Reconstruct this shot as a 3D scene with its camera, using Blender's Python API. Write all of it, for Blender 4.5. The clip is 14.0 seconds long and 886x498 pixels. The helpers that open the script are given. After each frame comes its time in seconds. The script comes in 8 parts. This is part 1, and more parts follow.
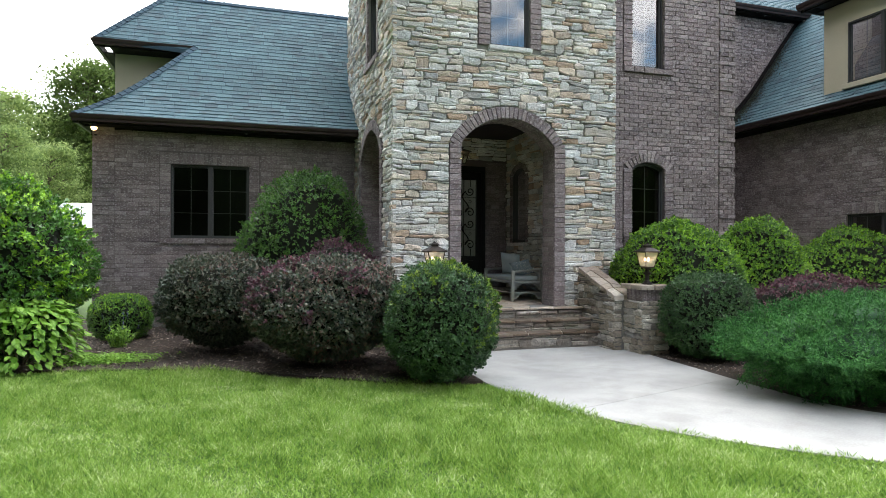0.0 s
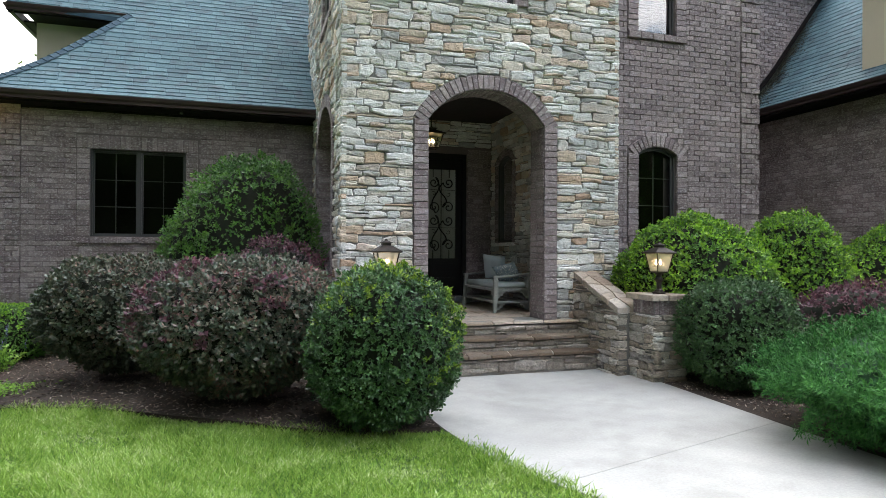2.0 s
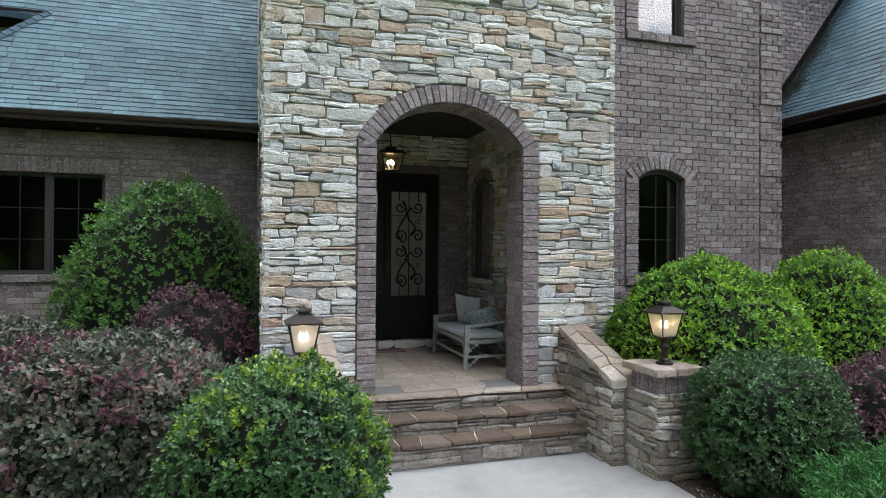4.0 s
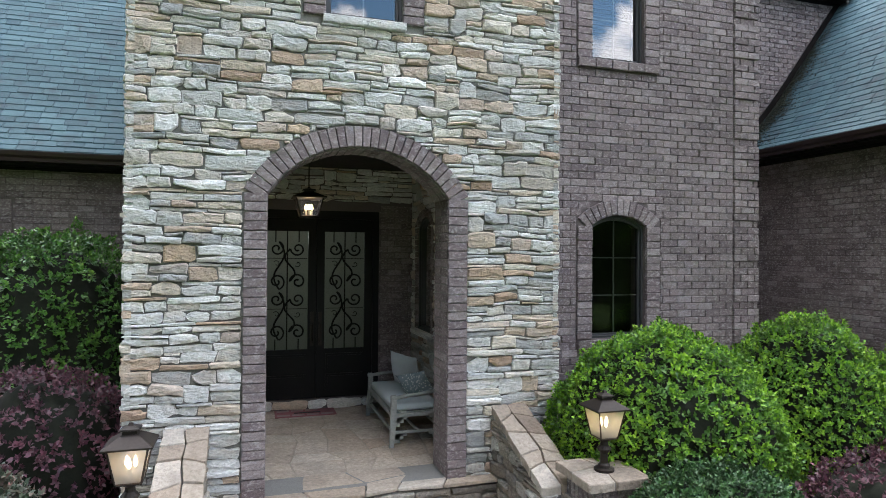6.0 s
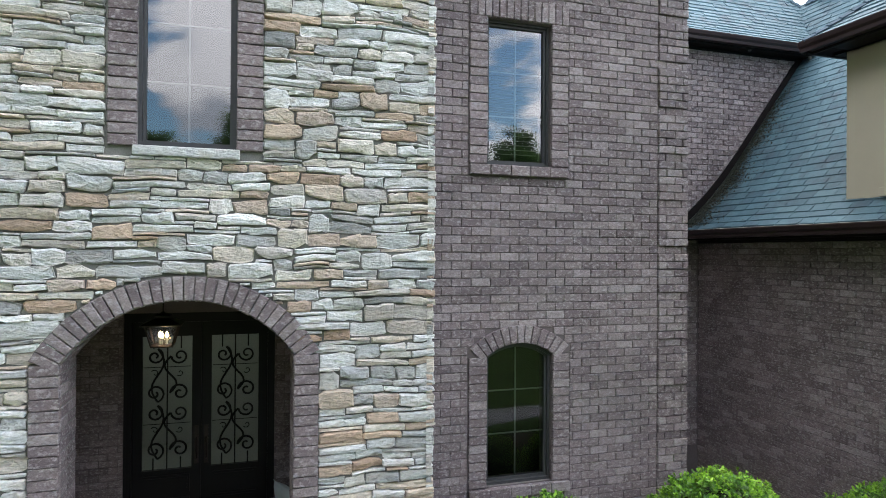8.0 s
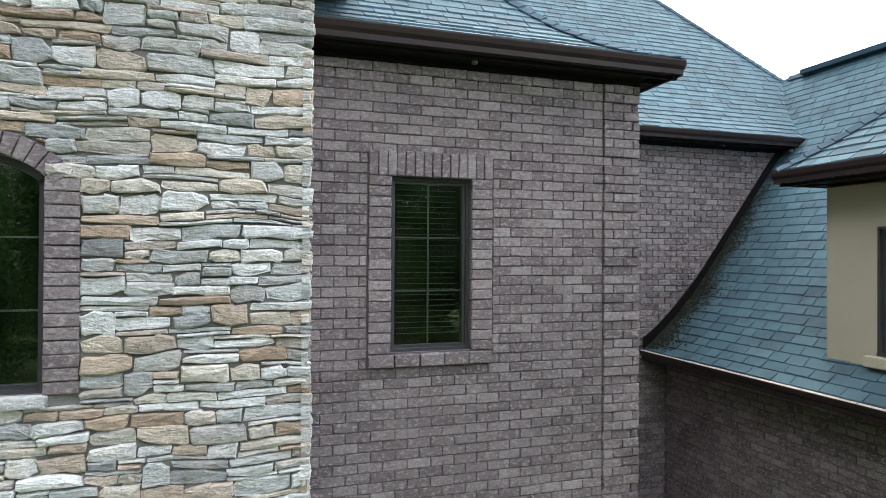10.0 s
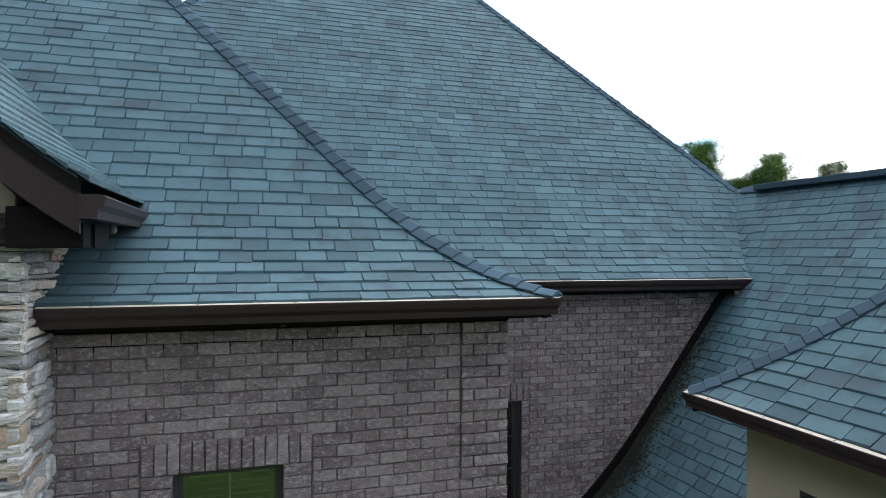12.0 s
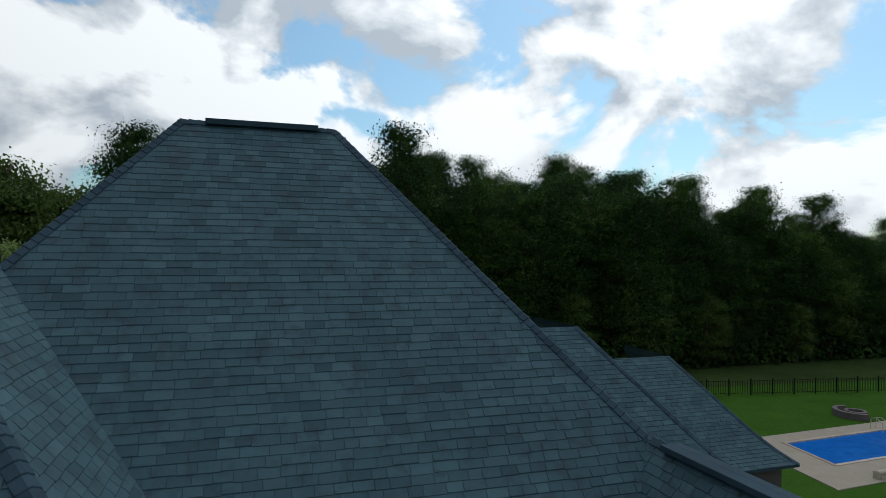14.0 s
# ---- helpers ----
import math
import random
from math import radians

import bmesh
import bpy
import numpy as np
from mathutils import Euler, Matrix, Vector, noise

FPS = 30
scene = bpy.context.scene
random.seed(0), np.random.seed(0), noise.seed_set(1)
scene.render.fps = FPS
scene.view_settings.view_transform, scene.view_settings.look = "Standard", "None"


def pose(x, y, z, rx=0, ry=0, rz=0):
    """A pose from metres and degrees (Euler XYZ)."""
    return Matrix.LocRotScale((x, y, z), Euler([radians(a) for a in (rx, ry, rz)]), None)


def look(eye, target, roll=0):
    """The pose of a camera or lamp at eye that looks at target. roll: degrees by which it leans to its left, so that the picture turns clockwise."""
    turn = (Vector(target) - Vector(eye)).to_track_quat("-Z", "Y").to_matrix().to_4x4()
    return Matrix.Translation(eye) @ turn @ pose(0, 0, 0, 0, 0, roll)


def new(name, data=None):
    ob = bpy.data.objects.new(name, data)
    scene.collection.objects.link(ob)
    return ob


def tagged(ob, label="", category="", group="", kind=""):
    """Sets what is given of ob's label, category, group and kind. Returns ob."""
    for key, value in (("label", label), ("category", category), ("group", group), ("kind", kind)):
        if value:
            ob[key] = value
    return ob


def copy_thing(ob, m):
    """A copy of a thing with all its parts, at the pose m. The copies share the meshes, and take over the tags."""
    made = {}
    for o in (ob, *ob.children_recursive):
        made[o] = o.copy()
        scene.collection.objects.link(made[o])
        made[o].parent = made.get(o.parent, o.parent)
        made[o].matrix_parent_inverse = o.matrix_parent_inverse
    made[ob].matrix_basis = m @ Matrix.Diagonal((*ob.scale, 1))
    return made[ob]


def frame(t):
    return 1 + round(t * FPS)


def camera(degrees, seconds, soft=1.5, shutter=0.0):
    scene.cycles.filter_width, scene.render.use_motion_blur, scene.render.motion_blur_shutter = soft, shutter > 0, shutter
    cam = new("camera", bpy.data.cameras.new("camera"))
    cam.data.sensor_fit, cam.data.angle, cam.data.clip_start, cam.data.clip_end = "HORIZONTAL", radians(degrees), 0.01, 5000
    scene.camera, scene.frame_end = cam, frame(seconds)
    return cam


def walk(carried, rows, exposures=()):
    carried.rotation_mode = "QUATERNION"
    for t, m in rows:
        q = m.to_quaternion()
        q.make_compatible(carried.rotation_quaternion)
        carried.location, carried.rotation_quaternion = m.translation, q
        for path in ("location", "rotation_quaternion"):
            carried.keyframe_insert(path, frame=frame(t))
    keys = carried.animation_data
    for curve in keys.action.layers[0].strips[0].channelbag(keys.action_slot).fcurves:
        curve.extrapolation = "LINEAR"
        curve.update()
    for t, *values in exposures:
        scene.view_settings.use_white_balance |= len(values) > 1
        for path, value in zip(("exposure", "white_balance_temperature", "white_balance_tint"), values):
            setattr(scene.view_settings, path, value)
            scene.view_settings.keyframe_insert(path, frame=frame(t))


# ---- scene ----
cam = camera(71.6, 14.0, soft=0.8)
# seconds, place, then yaw, pitch and lean in degrees
PATH = [
    (0.0, -4.322, -9.918, 1.485, -17.46, -0.06, -0.22),
    (0.5, -4.056, -9.534, 1.466, -17.44, 0.08, -0.24),
    (1.0, -3.798, -9.106, 1.461, -17.43, 0.10, -0.28),
    (1.5, -3.517, -8.637, 1.443, -17.43, 0.20, -0.29),
    (2.0, -3.238, -8.165, 1.450, -17.48, 0.21, -0.28),
    (2.5, -2.965, -7.738, 1.580, -17.47, 0.19, -0.24),
    (3.0, -2.687, -7.352, 1.748, -17.39, 0.18, -0.26),
    (5.5, -1.424, -6.080, 2.507, -17.55, 0.58, -0.40),
    (6.0, -1.040, -5.950, 2.709, -17.49, 0.60, -0.42),
    (6.5, -0.589, -5.879, 2.976, -17.32, 0.51, -0.46),
    (7.0, -0.165, -5.765, 3.349, -17.30, 0.41, -0.44),
    (7.5, 0.212, -5.617, 3.755, -17.24, 0.33, -0.37),
    (10.0, 1.696, -4.672, 5.967, -17.52, 0.43, -0.33),
    (10.5, 2.079, -4.505, 6.479, -17.53, 0.34, -0.33),
    (11.0, 2.488, -4.351, 7.013, -17.49, 0.32, -0.38),
    (11.5, 2.939, -4.205, 7.578, -17.30, 0.13, -0.34),
    (12.0, 3.386, -4.059, 8.205, -17.27, 0.02, -0.28),
    (12.5, 3.846, -3.913, 8.905, -17.27, 0.17, -0.10),
    (13.0, 4.308, -3.849, 9.733, -17.28, 0.17, -0.23),
    (13.5, 4.773, -3.775, 10.705, -17.48, 0.44, -0.14),
    (14.0, 5.274, -3.729, 11.998, -17.57, 0.22, -0.42),
]
walk(cam, [(t, pose(x, y, z, 90 + pitch, lean, yaw)) for t, x, y, z, yaw, pitch, lean in PATH],
     [(0.0, 1.27, 6700, 12), (3.0, 1.4, 6600, 13), (6.5, 1.4, 6450, 14), (8.0, 1.4, 6450, 14), (10.0, 1.28, 6550, 13), (11.0, 0.95, 6450, 13), (11.5, 0.58, 6400, 13), (12.5, 0.15, 6300, 10), (13.2, -0.8, 6200, 8), (14.0, -1.42, 6200, 7)])

# ---- world and light ----
SUN_TO = Vector((0.55, 0.62, 1.15)).normalized()
world = bpy.data.worlds.new("sky_world")
scene.world = world
world.use_nodes = True
wn, wl = world.node_tree.nodes, world.node_tree.links
wn.clear()
w_out = wn.new("ShaderNodeOutputWorld")
w_bg = wn.new("ShaderNodeBackground")
w_sky = wn.new("ShaderNodeTexSky")
w_sky.sky_type, w_sky.sun_disc = "NISHITA", False
w_sky.sun_elevation = math.asin(SUN_TO.z)
w_sky.sun_rotation = math.atan2(SUN_TO.x, SUN_TO.y)
w_co = wn.new("ShaderNodeTexCoord")
w_map = wn.new("ShaderNodeMapping")
w_map.inputs["Location"].default_value = (1.35, 0.3, 0.75)
w_map.inputs["Scale"].default_value = (1.0, 1.0, 1.5)
w_n1, w_n2 = wn.new("ShaderNodeTexNoise"), wn.new("ShaderNodeTexNoise")
w_up = wn.new("ShaderNodeVectorMath")
w_up.operation = "ADD"
w_up.inputs[1].default_value = (0.02, 0.02, 0.1)
for w_n in (w_n1, w_n2):
    w_n.inputs["Scale"].default_value, w_n.inputs["Detail"].default_value, w_n.inputs["Roughness"].default_value = 3.6, 11.0, 0.53
    w_n.inputs["Distortion"].default_value = 0.25
w_r1 = wn.new("ShaderNodeValToRGB")
w_r1.color_ramp.elements[0].position, w_r1.color_ramp.elements[1].position = 0.44, 0.485
# tops of the clouds are bright, their undersides grey
w_d = wn.new("ShaderNodeMath")
w_d.operation = "SUBTRACT"
w_lit = wn.new("ShaderNodeMapRange")
w_lit.inputs["From Min"].default_value, w_lit.inputs["From Max"].default_value = -0.1, 0.07
w_r2 = wn.new("ShaderNodeValToRGB")
w_r2.color_ramp.elements[0].position, w_r2.color_ramp.elements[0].color = 0.0, (4.9, 5.4, 6.0, 1)
w_r2.color_ramp.elements[1].position, w_r2.color_ramp.elements[1].color = 0.75, (10.4, 10.5, 10.6, 1)
w_mix = wn.new("ShaderNodeMix")
w_mix.data_type = "RGBA"
wl.new(w_co.outputs["Generated"], w_map.inputs["Vector"])
wl.new(w_map.outputs["Vector"], w_n1.inputs["Vector"])
wl.new(w_map.outputs["Vector"], w_up.inputs[0])
wl.new(w_up.outputs["Vector"], w_n2.inputs["Vector"])
wl.new(w_n1.outputs["Fac"], w_d.inputs[0])
wl.new(w_n2.outputs["Fac"], w_d.inputs[1])
wl.new(w_d.outputs["Value"], w_lit.inputs["Value"])
wl.new(w_n1.outputs["Fac"], w_r1.inputs["Fac"])
wl.new(w_lit.outputs["Result"], w_r2.inputs["Fac"])
wl.new(w_r1.outputs["Color"], w_mix.inputs["Factor"])
w_tint = wn.new("ShaderNodeMix")
w_tint.data_type, w_tint.blend_type = "RGBA", "MULTIPLY"
w_tint.inputs["Factor"].default_value = 1.0
w_tint.inputs["B"].default_value = (1.0, 1.22, 1.2, 1)
wl.new(w_sky.outputs["Color"], w_tint.inputs["A"])
wl.new(w_tint.outputs["Result"], w_mix.inputs["A"])
wl.new(w_r2.outputs["Color"], w_mix.inputs["B"])
# the sky is brighter on the sun's side
w_dot = wn.new("ShaderNodeVectorMath")
w_dot.operation = "DOT_PRODUCT"
w_dot.inputs[1].default_value = tuple(SUN_TO)
wl.new(w_co.outputs["Generated"], w_dot.inputs[0])
w_glow = wn.new("ShaderNodeMapRange")
w_glow.inputs["From Min"].default_value, w_glow.inputs["From Max"].default_value = -0.3, 0.95
w_glow.inputs["To Min"].default_value, w_glow.inputs["To Max"].default_value = 0.6, 2.1
wl.new(w_dot.outputs["Value"], w_glow.inputs["Value"])
w_mul = wn.new("ShaderNodeVectorMath")
w_mul.operation = "SCALE"
wl.new(w_mix.outputs["Result"], w_mul.inputs[0])
wl.new(w_glow.outputs["Result"], w_mul.inputs["Scale"])
wl.new(w_mul.outputs["Vector"], w_bg.inputs["Color"])
w_bg.inputs["Strength"].default_value = 0.145
wl.new(w_bg.outputs["Background"], w_out.inputs["Surface"])

sun = new("sun", bpy.data.lights.new("sun", "SUN"))
sun.data.energy, sun.data.angle, sun.data.color = 0.5, radians(20), (1.0, 0.95, 0.87)
sun.matrix_world = look(tuple(SUN_TO * 50), (0, 0, 0))


from mathutils import noise as field_noise

# ---- materials ----
def nodes_of(name, rough=0.7, metal=0.0, spec=0.4):
    m = bpy.data.materials.new(name)
    m.use_nodes = True
    b = m.node_tree.nodes["Principled BSDF"]
    b.inputs["Roughness"].default_value, b.inputs["Metallic"].default_value = rough, metal
    b.inputs["Specular IOR Level"].default_value = spec
    return m, m.node_tree.nodes, m.node_tree.links, b


def ramp(ns, stops):
    r = ns.new("ShaderNodeValToRGB")
    els = r.color_ramp.elements
    while len(els) < len(stops):
        els.new(0.5)
    for e, (p, c) in zip(els, stops):
        e.position, e.color = p, (*c, 1)
    return r


def tex_noise(ns, ls, vec, scale, detail=4.0, rough=0.6):
    n = ns.new("ShaderNodeTexNoise")
    n.inputs["Scale"].default_value, n.inputs["Detail"].default_value, n.inputs["Roughness"].default_value = scale, detail, rough
    ls.new(vec, n.inputs["Vector"])
    return n


def math_node(ns, ls, op, a, b=None):
    n = ns.new("ShaderNodeMath")
    n.operation = op
    for k, v in enumerate((a, b)):
        if v is None:
            continue
        if isinstance(v, (int, float)):
            n.inputs[k].default_value = v
        else:
            ls.new(v, n.inputs[k])
    return n.outputs[0]


def piece_random(ns, ls):
    """A random number for each piece, whether it is an object or an island of a joined mesh."""
    oi, ge = ns.new("ShaderNodeObjectInfo"), ns.new("ShaderNodeNewGeometry")
    return math_node(ns, ls, "FRACT", math_node(ns, ls, "ADD", oi.outputs["Random"], ge.outputs["Random Per Island"])), ge.outputs["Position"]


def mix_rgb(ns, ls, fac, a, b, blend="MIX"):
    n = ns.new("ShaderNodeMix")
    n.data_type, n.blend_type = "RGBA", blend
    for sock, v in (("Factor", fac), ("A", a), ("B", b)):
        if isinstance(v, (int, float)):
            n.inputs[sock].default_value = v
        elif isinstance(v, tuple):
            n.inputs[sock].default_value = (*v, 1)
        else:
            ls.new(v, n.inputs[sock])
    return n.outputs["Result"]


def add_bump(ns, ls, b, height, strength, dist=0.01):
    bp = ns.new("ShaderNodeBump")
    bp.inputs["Strength"].default_value, bp.inputs["Distance"].default_value = strength, dist
    ls.new(height, bp.inputs["Height"])
    ls.new(bp.outputs["Normal"], b.inputs["Normal"])


def pieces_material(name, stops, grain=60.0, wear=(0.0, (1, 1, 1)), wear_scale=14.0, rough=0.85, bump=0.5, dist=0.006, amp=0.35, stain=0.25, streak=1.0, spec=0.4, blot=None):
    """Pieces that differ in tone, with grain inside each, pale or dark wear, and stains over many of them."""
    m, ns, ls, b = nodes_of(name, rough, 0.0, spec)
    rnd, at = piece_random(ns, ls)
    base = ramp(ns, stops)
    base.color_ramp.interpolation = "LINEAR"
    ls.new(rnd, base.inputs["Fac"])
    if streak != 1.0:
        mp = ns.new("ShaderNodeMapping")
        mp.inputs["Scale"].default_value = (1.0, 1.0, streak)
        ls.new(at, mp.inputs["Vector"])
        at = mp.outputs["Vector"]
    n1, n2, n3 = tex_noise(ns, ls, at, grain, 5, 0.65), tex_noise(ns, ls, at, wear_scale, 5, 0.6), tex_noise(ns, ls, at, 0.9, 3)
    g = ramp(ns, [(0.25, (1 - amp,) * 3), (0.75, (1 + amp,) * 3)])
    ls.new(n1.outputs["Fac"], g.inputs["Fac"])
    col = mix_rgb(ns, ls, 1.0, base.outputs["Color"], g.outputs["Color"], "MULTIPLY")
    s = ramp(ns, [(0.3, (1 - stain,) * 3), (0.7, (1 + stain * 0.5,) * 3)])
    ls.new(n3.outputs["Fac"], s.inputs["Fac"])
    col = mix_rgb(ns, ls, 1.0, col, s.outputs["Color"], "MULTIPLY")
    if blot:
        n4 = tex_noise(ns, ls, at, blot[2], 4, 0.6)
        w4 = ramp(ns, [(0.5, (0, 0, 0)), (0.66, (blot[0],) * 3)])
        ls.new(n4.outputs["Fac"], w4.inputs["Fac"])
        col = mix_rgb(ns, ls, w4.outputs["Color"], col, blot[1])
    if wear[0] > 0:
        w = ramp(ns, [(0.51, (0, 0, 0)), (0.66, (wear[0],) * 3)])
        ls.new(n2.outputs["Fac"], w.inputs["Fac"])
        col = mix_rgb(ns, ls, w.outputs["Color"], col, wear[1])
    ls.new(col, b.inputs["Base Color"])
    add_bump(ns, ls, b, math_node(ns, ls, "ADD", n1.outputs["Fac"], n2.outputs["Fac"]), bump, dist)
    return m


def plain_material(name, color, rough=0.6, metal=0.0, grain=40.0, amp=0.2, bump=0.1, spec=0.4, big=1.3):
    m, ns, ls, b = nodes_of(name, rough, metal, spec)
    ge = ns.new("ShaderNodeNewGeometry")
    n1, n2 = tex_noise(ns, ls, ge.outputs["Position"], grain, 5), tex_noise(ns, ls, ge.outputs["Position"], big, 4)
    f = math_node(ns, ls, "MULTIPLY", math_node(ns, ls, "ADD", n1.outputs["Fac"], n2.outputs["Fac"]), 0.5)
    r = ramp(ns, [(0.3, tuple(c * (1 - amp) for c in color)), (0.7, tuple(min(1, c * (1 + amp)) for c in color))])
    ls.new(f, r.inputs["Fac"])
    ls.new(r.outputs["Color"], b.inputs["Base Color"])
    if bump:
        add_bump(ns, ls, b, n1.outputs["Fac"], bump, 0.005)
    return m


def leaf_material(name, stops, rough=0.45, sss=0.16, gloss=0.5, patch=1.2, vary=0.6):
    m, ns, ls, b = nodes_of(name, rough, 0, gloss)
    rnd, at = piece_random(ns, ls)
    n, n2 = tex_noise(ns, ls, at, patch, 3), tex_noise(ns, ls, at, patch * 11, 2)
    both = math_node(ns, ls, "ADD", n.outputs["Fac"], n2.outputs["Fac"])
    f = math_node(ns, ls, "ADD", math_node(ns, ls, "ADD", math_node(ns, ls, "MULTIPLY", rnd, vary), (0.6 - vary) / 2), math_node(ns, ls, "MULTIPLY", math_node(ns, ls, "SUBTRACT", both, 0.82), 1.1))
    r = ramp(ns, stops)
    ls.new(f, r.inputs["Fac"])
    ls.new(r.outputs["Color"], b.inputs["Base Color"])
    tr = ns.new("ShaderNodeBsdfTranslucent")
    ls.new(r.outputs["Color"], tr.inputs["Color"])
    mx = ns.new("ShaderNodeMixShader")
    mx.inputs[0].default_value = sss
    ls.new(b.outputs[0], mx.inputs[1])
    ls.new(tr.outputs[0], mx.inputs[2])
    ls.new(mx.outputs[0], ns["Material Output"].inputs["Surface"])
    return m


def glass_material(name, mirror=0.3, tint=(0.75, 0.8, 0.8), rough=0.0):
    m = bpy.data.materials.new(name)
    m.use_nodes = True
    ns, ls = m.node_tree.nodes, m.node_tree.links
    ns.remove(ns["Principled BSDF"])
    a, g, mx = ns.new("ShaderNodeBsdfTransparent"), ns.new("ShaderNodeBsdfGlossy"), ns.new("ShaderNodeMixShader")
    a.inputs["Color"].default_value, g.inputs["Roughness"].default_value = (*tint, 1), rough
    g.inputs["Color"].default_value = (0.95, 0.97, 1.0, 1)
    fr = ns.new("ShaderNodeFresnel")
    fr.inputs["IOR"].default_value = 1.5
    ls.new(math_node(ns, ls, "ADD", fr.outputs[0], mirror), mx.inputs[0])
    ls.new(a.outputs[0], mx.inputs[1])
    ls.new(g.outputs[0], mx.inputs[2])
    ls.new(mx.outputs[0], ns["Material Output"].inputs["Surface"])
    return m


def glow_material(name, color, strength):
    m = bpy.data.materials.new(name)
    m.use_nodes = True
    ns, ls = m.node_tree.nodes, m.node_tree.links
    e = ns.new("ShaderNodeEmission")
    e.inputs["Color"].default_value, e.inputs["Strength"].default_value = (*color, 1), strength
    ls.new(e.outputs[0], ns["Material Output"].inputs["Surface"])
    return m


BRICK = pieces_material("brick_umber", [(0.0, (0.17, 0.133, 0.138)), (0.3, (0.208, 0.165, 0.168)), (0.6, (0.24, 0.195, 0.196)), (0.85, (0.275, 0.228, 0.226)), (1.0, (0.34, 0.292, 0.288))],
                        grain=60, wear=(0.75, (0.43, 0.39, 0.385)), wear_scale=24, bump=1.0, dist=0.008, amp=0.42, stain=0.3, streak=1.7, blot=(0.45, (0.11, 0.078, 0.082), 17.0))
MORTAR = plain_material("mortar_dark", (0.14, 0.115, 0.115), 0.95, grain=120, amp=0.3, bump=0.4)
STONE = pieces_material("fieldstone", [(0.0, (0.34, 0.345, 0.345)), (0.1, (0.63, 0.63, 0.61)), (0.22, (0.86, 0.855, 0.83)), (0.32, (0.54, 0.555, 0.54)), (0.42, (0.77, 0.72, 0.63)), (0.5, (0.6, 0.45, 0.33)), (0.58, (0.88, 0.875, 0.85)), (0.68, (0.66, 0.66, 0.635)), (0.76, (0.47, 0.33, 0.235)), (0.84, (0.7, 0.63, 0.53)), (0.92, (0.43, 0.445, 0.445)), (1.0, (0.9, 0.9, 0.88))],
                        grain=26, wear=(0.25, (0.27, 0.255, 0.23)), wear_scale=9, rough=0.9, bump=1.0, dist=0.022, amp=0.3, streak=2.2, blot=(0.25, (0.57, 0.4, 0.27), 3.0))
CHEEK_STONE = pieces_material("cheek_stone", [(0.0, (0.2, 0.18, 0.155)), (0.18, (0.44, 0.39, 0.32)), (0.34, (0.3, 0.25, 0.2)), (0.5, (0.58, 0.54, 0.48)), (0.64, (0.36, 0.29, 0.22)), (0.78, (0.5, 0.46, 0.4)), (0.9, (0.26, 0.245, 0.23)), (1.0, (0.72, 0.69, 0.63))], grain=30, wear=(0.35, (0.17, 0.145, 0.12)), wear_scale=9, rough=0.9, bump=1.0, dist=0.022, amp=0.38, streak=2.2)
STEP_STONE = pieces_material("step_stone", [(0.0, (0.2, 0.17, 0.145)), (0.35, (0.36, 0.32, 0.28)), (0.7, (0.27, 0.23, 0.19)), (1.0, (0.46, 0.42, 0.37))], grain=34, wear=(0.5, (0.13, 0.11, 0.1)), wear_scale=10, rough=0.9, bump=1.0, dist=0.02, amp=0.4)
STONE_MORTAR = plain_material("stone_mortar", (0.21, 0.204, 0.187), 0.95, grain=90, amp=0.35, bump=0.6)
FLAG = pieces_material("flagstone", [(0.0, (0.36, 0.28, 0.21)), (0.4, (0.47, 0.4, 0.325)), (0.7, (0.41, 0.335, 0.265)), (1.0, (0.52, 0.46, 0.385))], grain=30, wear=(0.3, (0.2, 0.16, 0.13)), wear_scale=6, bump=0.4)
SHINGLE = pieces_material("slate_shingle", [(0.0, (0.04, 0.082, 0.102)), (0.2, (0.054, 0.108, 0.13)), (0.75, (0.061, 0.121, 0.144)), (1.0, (0.073, 0.14, 0.164))], grain=170, wear=(0.6, (0.04, 0.058, 0.07)), wear_scale=3.2, rough=0.78, spec=0.3, bump=0.5, dist=0.004, amp=0.36, stain=0.16)
CAP = pieces_material("hip_cap", [(0.0, (0.036, 0.063, 0.086)), (1.0, (0.054, 0.092, 0.12))], grain=160, rough=0.9, bump=0.35, dist=0.003, spec=0.15)
STUCCO = plain_material("stucco_cream", (0.45, 0.405, 0.305), 0.95, grain=220, amp=0.07, bump=0.35)
TRIM = plain_material("trim_dark_brown", (0.01, 0.008, 0.008), 0.6, grain=30, amp=0.25, bump=0.05, spec=0.12)
GUTTER = plain_material("gutter_brown", (0.036, 0.023, 0.023), 0.4, 0.0, spec=0.3, grain=20, amp=0.2, bump=0.03)
GUARD = plain_material("gutter_guard", (0.44, 0.395, 0.32), 0.6, 0.0, grain=60, amp=0.25, bump=0.1)
TIMBER = plain_material("hewn_timber", (0.036, 0.028, 0.025), 0.85, grain=12, amp=0.5, bump=0.9)
FRAME = plain_material("window_frame_dark", (0.045, 0.046, 0.048), 0.5, grain=40, amp=0.2, bump=0.03)
GRILLE = plain_material("muntin_grey", (0.16, 0.17, 0.165), 0.5, grain=40, amp=0.15, bump=0.0)
IRON = plain_material("wrought_iron", (0.012, 0.012, 0.013), 0.45, 0.6, grain=60, amp=0.3, bump=0.2)
DOORWOOD = plain_material("door_black", (0.006, 0.006, 0.007), 0.5, grain=25, amp=0.3, bump=0.1, spec=0.2)
